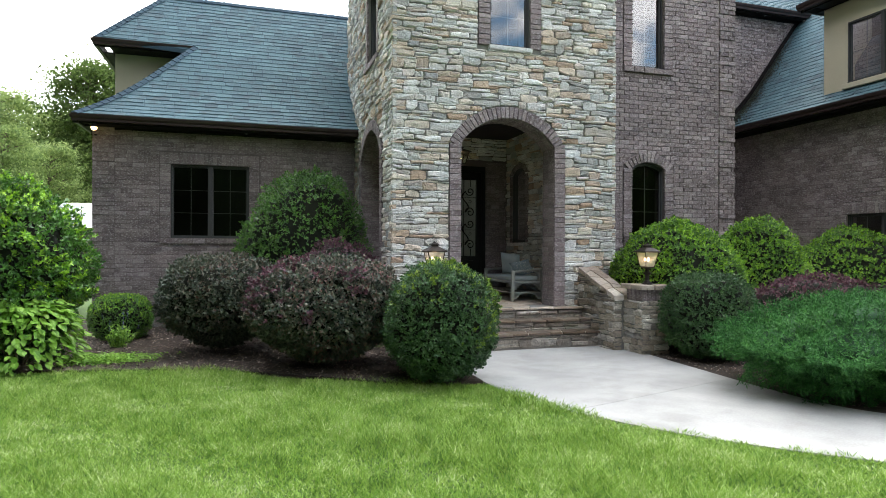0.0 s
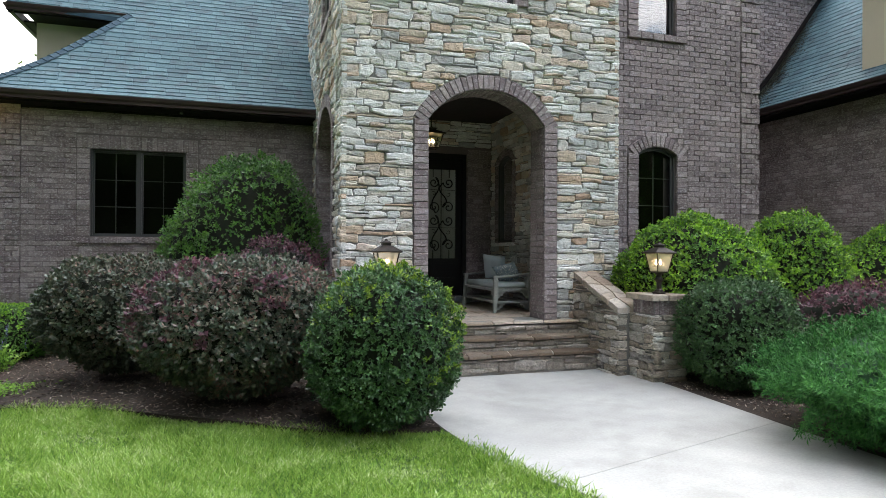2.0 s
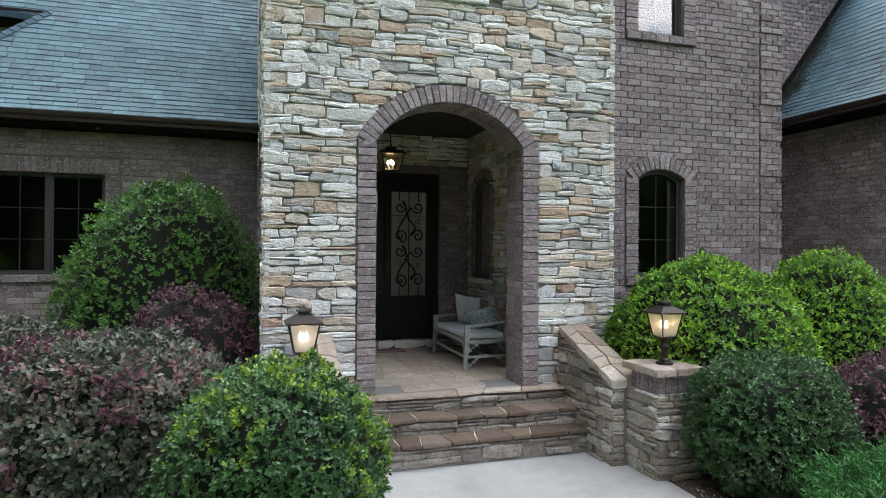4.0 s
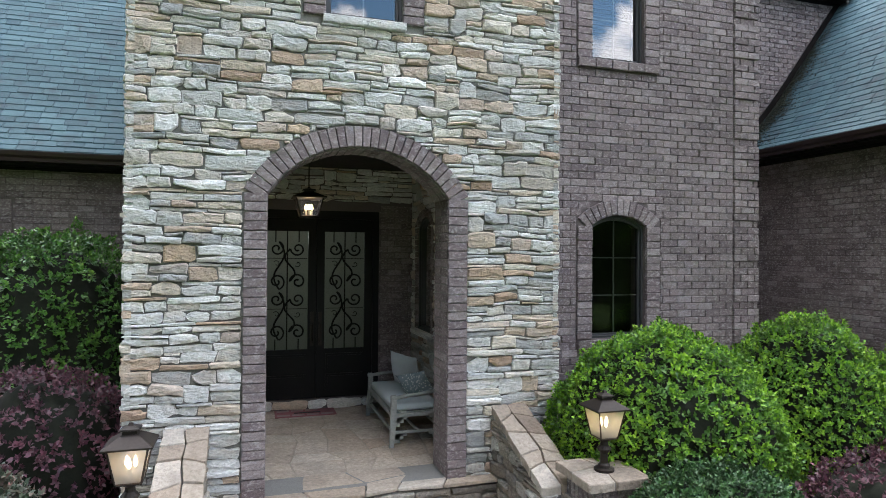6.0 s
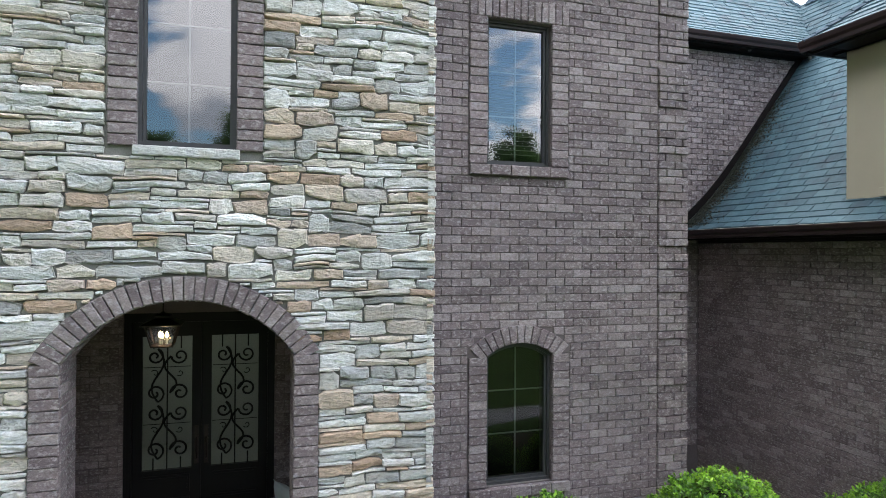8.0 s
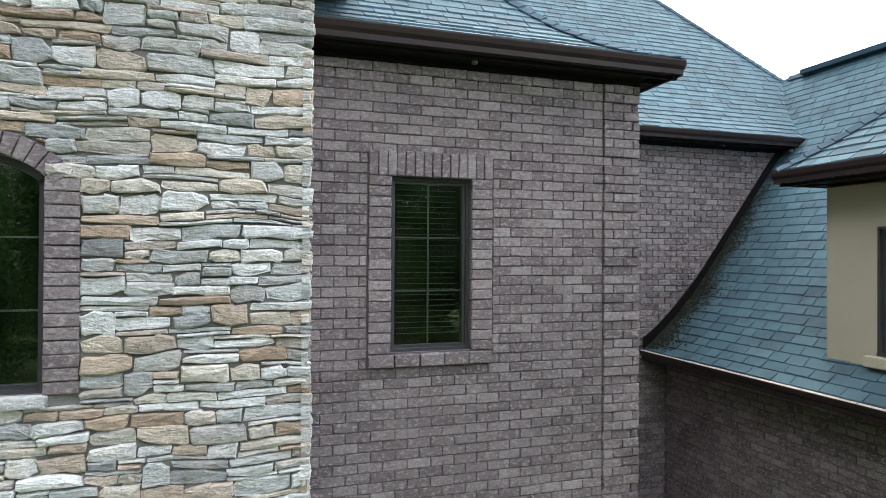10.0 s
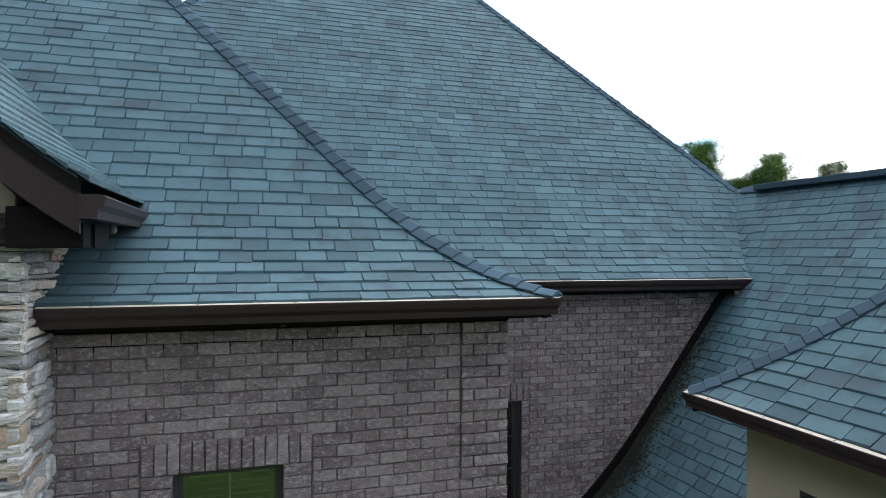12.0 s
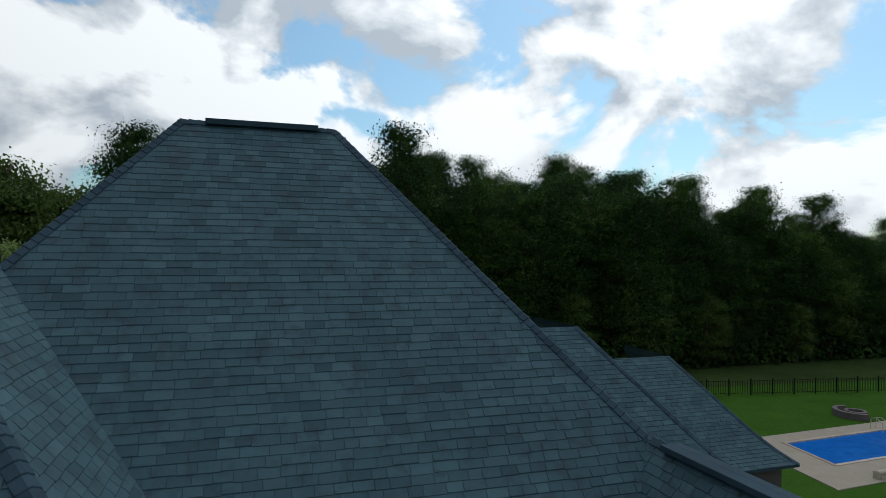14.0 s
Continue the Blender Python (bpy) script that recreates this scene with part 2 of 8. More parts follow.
CONCRETE = pieces_material("concrete_walk", [(0.0, (0.4, 0.395, 0.375)), (1.0, (0.4, 0.395, 0.375))], grain=45, wear=(0.35, (0.24, 0.235, 0.215)), wear_scale=1.7, rough=0.9, bump=0.25, dist=0.004, amp=0.12, stain=0.25, spec=0.2)
DECK = plain_material("pool_deck", (0.33, 0.28, 0.22), 0.9, grain=18, amp=0.15, bump=0.2)
WATER = plain_material("pool_water", (0.015, 0.15, 0.55), 0.08, grain=3, amp=0.25, bump=0.05, spec=0.5)
SOIL = plain_material("mulch_soil", (0.05, 0.036, 0.028), 1.0, grain=45, amp=0.6, bump=1.0)
CHIP = pieces_material("mulch_chip", [(0.0, (0.035, 0.024, 0.02)), (0.45, (0.11, 0.078, 0.06)), (0.75, (0.2, 0.15, 0.115)), (0.9, (0.34, 0.27, 0.21)), (1.0, (0.55, 0.47, 0.4))], grain=80, bump=0.5)
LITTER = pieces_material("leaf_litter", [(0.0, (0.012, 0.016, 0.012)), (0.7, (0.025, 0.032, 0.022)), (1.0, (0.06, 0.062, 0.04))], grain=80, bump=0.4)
TURF = plain_material("turf", (0.06, 0.11, 0.018), 0.95, grain=9, amp=0.4, bump=0.8, big=0.6)
BLADE = leaf_material("grass_blade", [(0.0, (0.055, 0.13, 0.02)), (0.35, (0.19, 0.34, 0.05)), (0.7, (0.34, 0.5, 0.1)), (1.0, (0.66, 0.72, 0.4))], 0.5, 0.4, 0.3, 3.0)
BOX_LEAF = leaf_material("boxwood_leaf", [(0.0, (0.02, 0.055, 0.018)), (0.5, (0.05, 0.125, 0.04)), (1.0, (0.12, 0.24, 0.07))], 0.38)
NEW_LEAF = leaf_material("new_growth_leaf", [(0.0, (0.1, 0.19, 0.025)), (0.5, (0.2, 0.32, 0.035)), (1.0, (0.33, 0.45, 0.05))], 0.4, 0.35)
HOLLY_LEAF = leaf_material("holly_leaf", [(0.0, (0.026, 0.08, 0.018)), (0.5, (0.065, 0.185, 0.028)), (1.0, (0.14, 0.32, 0.045))], 0.3)
BRIGHT_LEAF = leaf_material("bright_holly_leaf", [(0.0, (0.11, 0.26, 0.02)), (0.45, (0.23, 0.46, 0.035)), (1.0, (0.42, 0.66, 0.065))], 0.38, 0.3)
PURPLE_LEAF = leaf_material("loropetalum_leaf", [(0.0, (0.03, 0.05, 0.032)), (0.35, (0.075, 0.108, 0.068)), (0.6, (0.15, 0.15, 0.11)), (0.8, (0.18, 0.115, 0.095)), (1.0, (0.32, 0.12, 0.125))], 0.42, 0.18, 0.5)
BRONZE_LEAF = leaf_material("bronze_green_leaf", [(0.0, (0.024, 0.04, 0.024)), (0.45, (0.055, 0.082, 0.048)), (0.8, (0.11, 0.105, 0.07)), (1.0, (0.19, 0.1, 0.08))], 0.42, 0.15, 0.5)
PLUM_LEAF = leaf_material("plum_leaf", [(0.0, (0.06, 0.04, 0.045)), (0.5, (0.13, 0.055, 0.075)), (1.0, (0.24, 0.085, 0.115))], 0.5, 0.25)
JUNIPER_LEAF = leaf_material("juniper_needle", [(0.0, (0.012, 0.055, 0.014)), (0.45, (0.036, 0.14, 0.034)), (1.0, (0.11, 0.31, 0.075))], 0.6, 0.2, 0.2)
HYDRANGEA_LEAF = leaf_material("hydrangea_leaf", [(0.0, (0.12, 0.27, 0.03)), (0.5, (0.24, 0.46, 0.06)), (1.0, (0.38, 0.6, 0.12))], 0.45, 0.4)
FLOWER_BLUE = leaf_material("blue_flower", [(0.0, (0.12, 0.1, 0.35)), (1.0, (0.25, 0.22, 0.55))], 0.6, 0.3)
TREE_LEAF = leaf_material("tree_leaf", [(0.0, (0.012, 0.028, 0.009)), (0.5, (0.03, 0.07, 0.016)), (1.0, (0.15, 0.26, 0.045))], 0.75, 0.3, 0.15, 0.12, 0.3)
LIGHT_TREE_LEAF = leaf_material("light_tree_leaf", [(0.0, (0.085, 0.14, 0.04)), (0.5, (0.2, 0.28, 0.085)), (1.0, (0.36, 0.45, 0.16))], 0.6, 0.55, 0.3, 0.25)
MID_TREE_LEAF = leaf_material("mid_tree_leaf", [(0.0, (0.035, 0.062, 0.015)), (0.5, (0.09, 0.14, 0.035)), (1.0, (0.2, 0.28, 0.07))], 0.7, 0.45, 0.15, 0.2, 0.3)
# near-black: stands in for the shade deep inside the shrubs
SHADE_CORE = plain_material("shrub_inner_shade", (0.012, 0.014, 0.008), 1.0, grain=30, amp=0.5, bump=0.6)
BARK = plain_material("bark", (0.1, 0.075, 0.055), 0.95, grain=14, amp=0.5, bump=0.9)
GLASS = glass_material("window_glass", 0.13)
# no added mirror, darker tint: the low windows' dim reflections put into the glass
DIM_GLASS = glass_material("dim_window_glass", 0.0, (0.55, 0.58, 0.57))
DOOR_GLASS = glass_material("door_glass", -0.025, (0.62, 0.68, 0.66), 0.28)
HALL = plain_material("hall_plaster", (0.44, 0.45, 0.42), 0.9, amp=0.1)
CLEAR = glass_material("lantern_clear_glass", 0.0, (0.9, 0.88, 0.82))
# near-black plaster: the dimness of unlit rooms is put into its colour
ROOM = plain_material("room_shade_plaster", (0.03, 0.028, 0.026), 0.9, amp=0.1)
BENCHWOOD = plain_material("weathered_wood", (0.3, 0.31, 0.29), 0.85, grain=35, amp=0.35, bump=0.4)
CUSHION = plain_material("cushion_cloth", (0.5, 0.545, 0.56), 0.95, grain=160, amp=0.1, bump=0.3)
LAMPMETAL = plain_material("lamp_bronze", (0.035, 0.027, 0.023), 0.5, 0.5, grain=50, amp=0.3, bump=0.15)
BLIND = plain_material("blind_slat", (0.1, 0.1, 0.09), 0.6, amp=0.1)
TREAD = pieces_material("tread_stone", [(0.0, (0.09, 0.062, 0.042)), (0.4, (0.165, 0.12, 0.083)), (0.7, (0.115, 0.085, 0.062)), (1.0, (0.23, 0.18, 0.135))], grain=30, wear=(0.4, (0.13, 0.095, 0.075)), wear_scale=7, bump=0.7)
COPING = pieces_material("coping_stone", [(0.0, (0.26, 0.2, 0.155)), (0.4, (0.4, 0.34, 0.275)), (0.7, (0.34, 0.27, 0.21)), (1.0, (0.48, 0.43, 0.37))], grain=28, wear=(0.35, (0.22, 0.18, 0.14)), wear_scale=7, bump=0.8, dist=0.012)
STEP_MORTAR = plain_material("step_mortar", (0.24, 0.215, 0.19), 0.95, grain=60, amp=0.3, bump=0.4)
TREAD_MORTAR = plain_material("tread_mortar", (0.55, 0.5, 0.43), 0.95, grain=60, amp=0.25, bump=0.4)
PAVE_MORTAR = plain_material("paving_mortar", (0.36, 0.31, 0.25), 0.95, grain=60, amp=0.25, bump=0.4)
MID_LEAF = leaf_material("mid_green_leaf", [(0.0, (0.04, 0.115, 0.018)), (0.5, (0.1, 0.24, 0.032)), (1.0, (0.21, 0.4, 0.055))], 0.4)
PALE_ROOF = plain_material("pale_roofing", (0.5, 0.52, 0.53), 0.8, grain=12, amp=0.1)
BULB = glow_material("candle_bulb", (1.0, 0.7, 0.36), 9.0)


# ---- mesh helpers ----
class Mesh:
    """Gathers vertices and faces, then makes one mesh object."""

    def __init__(self):
        self.v, self.f = [], []

    def add(self, verts, faces):
        o = len(self.v)
        self.v.extend(verts)
        self.f.extend([tuple(i + o for i in q) for q in faces])

    def box(self, x0, x1, y0, y1, z0, z1):
        v = [(x, y, z) for z in (z0, z1) for y in (y0, y1) for x in (x0, x1)]
        self.add(v, [(0, 2, 3, 1), (4, 5, 7, 6), (0, 1, 5, 4), (2, 6, 7, 3), (0, 4, 6, 2), (1, 3, 7, 5)])

    def soft_box(self, x0, x1, y0, y1, z0, z1, b=0.01):
        """A box with its twelve edges cut off."""
        bm = bmesh.new()
        bmesh.ops.create_cube(bm, size=1)
        for q in bm.verts:
            q.co = ((x0 + x1) / 2 + q.co.x * (x1 - x0), (y0 + y1) / 2 + q.co.y * (y1 - y0), (z0 + z1) / 2 + q.co.z * (z1 - z0))
        bmesh.ops.bevel(bm, geom=bm.edges[:], offset=b, segments=2, affect="EDGES", profile=0.6)
        bm.verts.index_update()
        self.add([tuple(q.co) for q in bm.verts], [tuple(q.index for q in f.verts) for f in bm.faces])
        bm.free()

    def tube(self, pts, r, n=6, r2=None, closed=False):
        """A round bar along points."""
        pts = [Vector(p) for p in pts]
        k = len(pts)
        rings = []
        for i, p in enumerate(pts):
            d = (pts[min(i + 1, k - 1)] - pts[max(i - 1, 0)]).normalized()
            a = d.orthogonal().normalized() if i == 0 else (last - d * last.dot(d)).normalized()
            last = a
            c = d.cross(a)
            rr = r if r2 is None else r + (r2 - r) * i / max(1, k - 1)
            rings.append([tuple(p + rr * (a * math.cos(2 * math.pi * j / n) + c * math.sin(2 * math.pi * j / n))) for j in range(n)])
        faces = [(i * n + j, i * n + (j + 1) % n, (i + 1) * n + (j + 1) % n, (i + 1) * n + j) for i in range(k - 1) for j in range(n)]
        faces += [tuple(range(n))[::-1], tuple(range((k - 1) * n, k * n))]
        self.add([v for ring in rings for v in ring], faces)

    def lathe(self, cx, cy, prof, n=16, turn=0.0):
        """A body of revolution round a vertical axis; prof: (radius, z)."""
        v = [(cx + r * math.cos(turn + 2 * math.pi * j / n), cy + r * math.sin(turn + 2 * math.pi * j / n), z) for r, z in prof for j in range(n)]
        f = [(i * n + j, i * n + (j + 1) % n, (i + 1) * n + (j + 1) % n, (i + 1) * n + j) for i in range(len(prof) - 1) for j in range(n)]
        f += [tuple(range(n))[::-1], tuple(range((len(prof) - 1) * n, len(prof) * n))]
        self.add(v, f)

    def sweep(self, profile, a, b):
        """A closed profile of (out, up) carried from a to b; out is to the right of the way."""
        a, b = Vector(a), Vector(b)
        d = (b - a).normalized()
        out = Vector((d.y, -d.x, 0)).normalized()
        n = len(profile)
        v = [tuple(p + out * o + Vector((0, 0, u))) for p in (a, b) for o, u in profile]
        f = [(j, (j + 1) % n, n + (j + 1) % n, n + j) for j in range(n)] + [tuple(range(n))[::-1], tuple(range(n, 2 * n))]
        self.add(v, f)

    def data(self, name, mat, smooth=False):
        me = bpy.data.meshes.new(name)
        me.from_pydata(self.v, [], self.f)
        me.materials.append(mat)
        if smooth:
            me.shade_smooth()
        return me

    def make(self, name, mat, parent=None, smooth=False, label=""):
        ob = new(name, self.data(name, mat, smooth))
        ob.parent = parent
        return tagged(ob, label)


def array_mesh(name, verts, faces, mat):
    """A mesh from numpy arrays: verts n x 3, faces m x k."""
    me = bpy.data.meshes.new(name)
    k = faces.shape[1]
    me.vertices.add(len(verts))
    me.vertices.foreach_set("co", verts.astype(np.float32).ravel())
    me.loops.add(faces.size)
    me.loops.foreach_set("vertex_index", faces.astype(np.int32).ravel())
    me.polygons.add(len(faces))
    me.polygons.foreach_set("loop_start", np.arange(0, faces.size, k, dtype=np.int32))
    me.materials.append(mat)
    me.update(calc_edges=True)
    return me


def empty(name, at=(0, 0, 0), label="", category="", group="", kind=""):
    ob = new(name)
    ob.location = at
    ob.empty_display_size = 0.1
    bpy.context.view_layer.update()
    return tagged(ob, label, category, group, kind)


def keep_place(ob, parent):
    """Puts a part made in world places under a thing that stands elsewhere."""
    ob.parent = parent
    ob.matrix_parent_inverse = Matrix.Translation(parent.location).inverted()
    return ob


# ---- plan ----
LAWN, PORCH = -0.19, 0.45
TOWER_L, TOWER_R, TOWER_TOP = -2.08, 2.13, 8.21
MAIN_Y, MAIN_R = 0.55, 5.37          # brick bay beside the tower
LEFT_Y, LEFT_X = 3.8, -7.31          # low brick wing
REAR_Y = 3.15                        # tall wall behind the bay
WING_X = 7.7                         # wing that comes forward
DOOR_Y, PORCH_R = 3.25, 1.36


class Opening:
    """A hole in a wall: from u0 to u1, z0 up to the spring, with a segment arch of that rise."""

    def __init__(self, u0, u1, z0, z1, rise=0.0):
        self.u0, self.u1, self.z0, self.z1, self.rise = u0, u1, z0, z1, rise
        self.mid, self.half = (u0 + u1) / 2, (u1 - u0) / 2
        self.r = (self.half ** 2 + rise ** 2) / (2 * rise) if rise else 0

    def top(self, u, grow=0.0):
        """The height of the hole's head at u, for the hole grown all round."""
        if not self.rise:
            return self.z1 + grow
        d = abs(u - self.mid)
        rr = self.r + grow
        return self.z1 + self.rise - self.r + math.sqrt(max(0, rr * rr - d * d))

    def holds(self, u, z, grow=0.0, low=0.0):
        return self.u0 - grow < u < self.u1 + grow and self.z0 - low < z < self.top(u, grow)


FRONT_ARCH = Opening(-0.885, 0.885, PORCH, 3.28, 0.48)
SIDE_ARCH = Opening(1.0, 2.95, PORCH, 3.26, 0.5)
TOWER_WIN = Opening(-0.36, 0.4, 5.02, 6.46, 0.15)
SIDE_WIN = Opening(1.4, 2.3, 5.12, 6.46, 0.15)
W_LOW = Opening(2.88, 3.64, 1.72, 3.08, 0.13)
W_HIGH = Opening(2.87, 3.61, 5.1, 6.64)
W_LEFT = Opening(-5.88, -4.34, 1.68, 3.2)
W_REAR = Opening(5.95, 6.69, 4.9, 6.27)
W_WING = Opening(-1.6, -0.08, 1.15, 2.23)
PORCH_WIN = Opening(2.2, 2.92, 1.62, 3.12, 0.14)
DOORWAY = Opening(-1.02, 0.84, 0.58, 3.36)


def wall(name, mat, u_range, z_range, holes, depth, place, label):
    """A wall of real thickness with its holes cut through. place(u, v, z): v is the depth behind the face."""
    m = Mesh()
    cuts = {u_range[0], u_range[1]}
    for h in holes:
        n = 16 if h.rise else 1
        cuts |= {h.u0 + (h.u1 - h.u0) * i / n for i in range(n + 1)}
    cuts = sorted(c for c in cuts if u_range[0] - 1e-6 <= c <= u_range[1] + 1e-6)

    def quad(a, b, c, d):
        m.add([place(*a), place(*b), place(*c), place(*d)], [(0, 1, 2, 3)])

    for a, b in zip(cuts, cuts[1:]):
        mid = (a + b) / 2
        here = sorted((h for h in holes if h.u0 < mid < h.u1), key=lambda h: h.z0)
        low = (z_range[0], z_range[0])
        for h in here + [None]:
            top = (h.z0, h.z0) if h else (z_range[1], z_range[1])
            for v in (0, depth):
                quad((a, v, low[0]), (b, v, low[1]), (b, v, top[1]), (a, v, top[0]))
            quad((a, 0, top[0]), (b, 0, top[1]), (b, depth, top[1]), (a, depth, top[0]))
            if h:
                low = (h.top(a + 1e-6), h.top(b - 1e-6))
                quad((a, 0, low[0]), (b, 0, low[1]), (b, depth, low[1]), (a, depth, low[0]))
    for u in u_range:
        quad((u, 0, z_range[0]), (u, depth, z_range[0]), (u, depth, z_range[1]), (u, 0, z_range[1]))
    for h in holes:
        for u in (h.u0, h.u1):
            quad((u, 0, h.z0), (u, depth, h.z0), (u, depth, h.z1), (u, 0, h.z1))
    return tagged(m.make(name, mat), label, "wall", kind="structure")


def front_place(y):
    return lambda u, v, z: (u, y + v, z)


def side_place(x, sign):
    return lambda u, v, z: (x + sign * v, u, z)


G = 0.012
WALLS = {}
WALLS["tower_front"] = wall("wall_tower_front", STONE_MORTAR, (TOWER_L + 0.02, TOWER_R - 0.02), (LAWN - 0.1, TOWER_TOP), [FRONT_ARCH, TOWER_WIN], 0.42, front_place(0.03), "fieldstone tower front with arched porch opening")
WALLS["tower_left"] = wall("wall_tower_left", STONE_MORTAR, (0.45, 4.9), (LAWN - 0.1, TOWER_TOP), [SIDE_ARCH, SIDE_WIN], 0.42, side_place(TOWER_L + 0.03, 1), "fieldstone tower flank with arched opening")
WALLS["tower_right"] = wall("wall_tower_right", STONE_MORTAR, (0.45, 3.6), (LAWN - 0.1, TOWER_TOP), [], 0.3, side_place(TOWER_R - 0.03, -1), "fieldstone tower flank beside the brick bay")
WALLS["porch_right"] = wall("wall_porch_right", STONE_MORTAR, (0.45, DOOR_Y + 0.1), (LAWN - 0.1, 4.3), [PORCH_WIN], 0.3, side_place(PORCH_R + 0.03, 1), "fieldstone wall inside the porch with arched window")
WALLS["porch_door"] = wall("wall_porch_door", MORTAR, (-1.7, PORCH_R), (LAWN - 0.1, 4.3), [DOORWAY], 0.3, front_place(DOOR_Y + G), "brick wall round the entrance doors")
WALLS["bay"] = wall("wall_bay", MORTAR, (TOWER_R - 0.1, MAIN_R - G), (LAWN - 0.1, 7.7), [W_LOW, W_HIGH], 0.3, front_place(MAIN_Y + G), "umber brick wall with quoined corner and two windows")
WALLS["bay_side"] = wall("wall_bay_side", MORTAR, (MAIN_Y + 0.32, REAR_Y + 0.3), (LAWN - 0.1, 7.7), [], 0.3, side_place(MAIN_R - G, -1), "umber brick return of the bay")
WALLS["left"] = wall("wall_left", MORTAR, (LEFT_X, TOWER_L + 0.1), (LAWN - 0.1, 4.0), [W_LEFT], 0.3, front_place(LEFT_Y + G), "umber brick wall of the low wing with a double window")
WALLS["left_end"] = wall("wall_left_end", MORTAR, (LEFT_Y + 0.32, 11.0), (LAWN - 0.1, 4.0), [], 0.3, side_place(LEFT_X, 1), "umber brick end wall of the low wing")
WALLS["rear"] = wall("wall_rear", MORTAR, (MAIN_R - 0.3, 12.0), (LAWN - 0.1, 7.7), [W_REAR], 0.3, front_place(REAR_Y + G), "umber brick wall under the tall roof")
WALLS["wing"] = wall("wall_wing", MORTAR, (-4.8, REAR_Y), (LAWN - 0.1, 4.4), [W_WING], 0.3, side_place(WING_X + G, 1), "umber brick wall of the forward wing")

# interior backs that close the house; their near-black colour stands in for unlit rooms
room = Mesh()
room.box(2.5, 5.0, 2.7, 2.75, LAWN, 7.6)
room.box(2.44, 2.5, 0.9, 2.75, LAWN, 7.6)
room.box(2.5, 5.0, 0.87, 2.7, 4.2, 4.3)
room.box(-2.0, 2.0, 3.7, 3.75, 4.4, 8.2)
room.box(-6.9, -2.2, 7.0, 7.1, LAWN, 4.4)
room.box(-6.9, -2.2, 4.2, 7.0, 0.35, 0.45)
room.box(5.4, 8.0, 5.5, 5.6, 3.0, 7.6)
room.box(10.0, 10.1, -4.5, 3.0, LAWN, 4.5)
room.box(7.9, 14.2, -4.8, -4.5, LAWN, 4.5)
tagged(room.make("wall_interior", ROOM), "plaster walls of the rooms inside, near-black in place of unlit rooms", "wall", kind="structure")
hall = Mesh()
hall.box(-1.75, 1.55, 7.0, 7.1, 0.4, 4.0)
hall.box(-1.85, -1.75, 3.56, 7.1, 0.4, 4.0)
hall.box(1.55, 1.65, 3.56, 7.1, 0.4, 4.0)
hall.box(-1.85, 1.65, 3.56, 7.1, 0.4, 0.56)
hall.box(-1.85, 1.65, 3.56, 7.1, 3.9, 4.0)
tagged(hall.make("wall_hall", HALL), "plain plaster walls of the entrance hall", "wall", kind="structure")
ceiling = Mesh()
ceiling.box(TOWER_L + 0.4, TOWER_R - 0.3, 0.4, DOOR_Y, 4.0, 4.1)
tagged(ceiling.make("ceiling_porch", TIMBER), "dark boarded porch ceiling", "ceiling", kind="structure")


# ---- roofs ----
def rise_at(d, s0=0.7, s1=1.2, flare=1.2):
    """The height of a bell-cast slope d metres in from its eave."""
    if d < flare:
        return s0 * d + 0.5 * (s1 - s0) / flare * d * d
    return (s0 + s1) / 2 * flare + s1 * (d - flare)


def run_for(h):
    lo, hi = 0.0, 12.0
    for _ in range(40):
        mid = (lo + hi) / 2
        lo, hi = (mid, hi) if rise_at(mid) < h else (lo, mid)
    return lo


class Slope:
    """A roof slope: eave from a along the unit vector e, climbing along the unit vector c (plan); the range of u at each d."""

    def __init__(self, name, a, e, c, d_max, u_low, u_high, label, d_min=0.0, s1=1.2, bell=None):
        self.name, self.a, self.e, self.c, self.d_max, self.u_low, self.u_high, self.label, self.d_min, self.bell = name, Vector(a), Vector((*e, 0)), Vector((*c, 0)), d_max, u_low, u_high, label, d_min, bell or {"s1": s1}

    def at(self, u, d, up=0.0):
        return tuple(self.a + self.e * u + self.c * d + Vector((0, 0, rise_at(d, **self.bell) + up)))

    def deck(self, thick=0.1):
        m = Mesh()
        n = 26
        ds = [self.d_min + (self.d_max - self.d_min) * i / n for i in range(n + 1)]
        for d0, d1 in zip(ds, ds[1:]):
            q = [(self.u_low(d0), d0), (self.u_high(d0), d0), (self.u_high(d1), d1), (self.u_low(d1), d1)]
            v = [self.at(u, d) for u, d in q] + [self.at(u, d, -thick) for u, d in q]
            m.add(v, [(0, 1, 2, 3), (7, 6, 5, 4), (0, 3, 7, 4), (1, 5, 6, 2), (0, 4, 5, 1)])
        return tagged(m.make(self.name, CAP), self.label, "roof", kind="structure")


EAVE_F, EAVE_FZ, EAVE_FX = 0.27, 7.84, 5.68   # eave of the front block
RIDGE_FX = 1.82
FRONT_BELL = {"s0": 0.3, "s1": 1.2, "flare": 1.3}
D_F = EAVE_FX - RIDGE_FX
EAVE_FL = 2 * RIDGE_FX - EAVE_FX
EAVE_RY, EAVE_RZ = 2.87, 7.82                 # eave of the tall rear roof
D_R = 8.6 - EAVE_RY
RIDGE_RL, RIDGE_RR = 4.04, 6.91
WG_X, WG_Z = 7.29, 4.56                       # eave of the forward wing
D_W = 11.1 - WG_X
EAVE_LY, EAVE_LZ = 3.35, 4.04                 # eave of the low left wing
D_L = 3.28
LEFT_C, D_P = -7.55, 1.98                     # its hip corner, and the height at which the upper eave starts


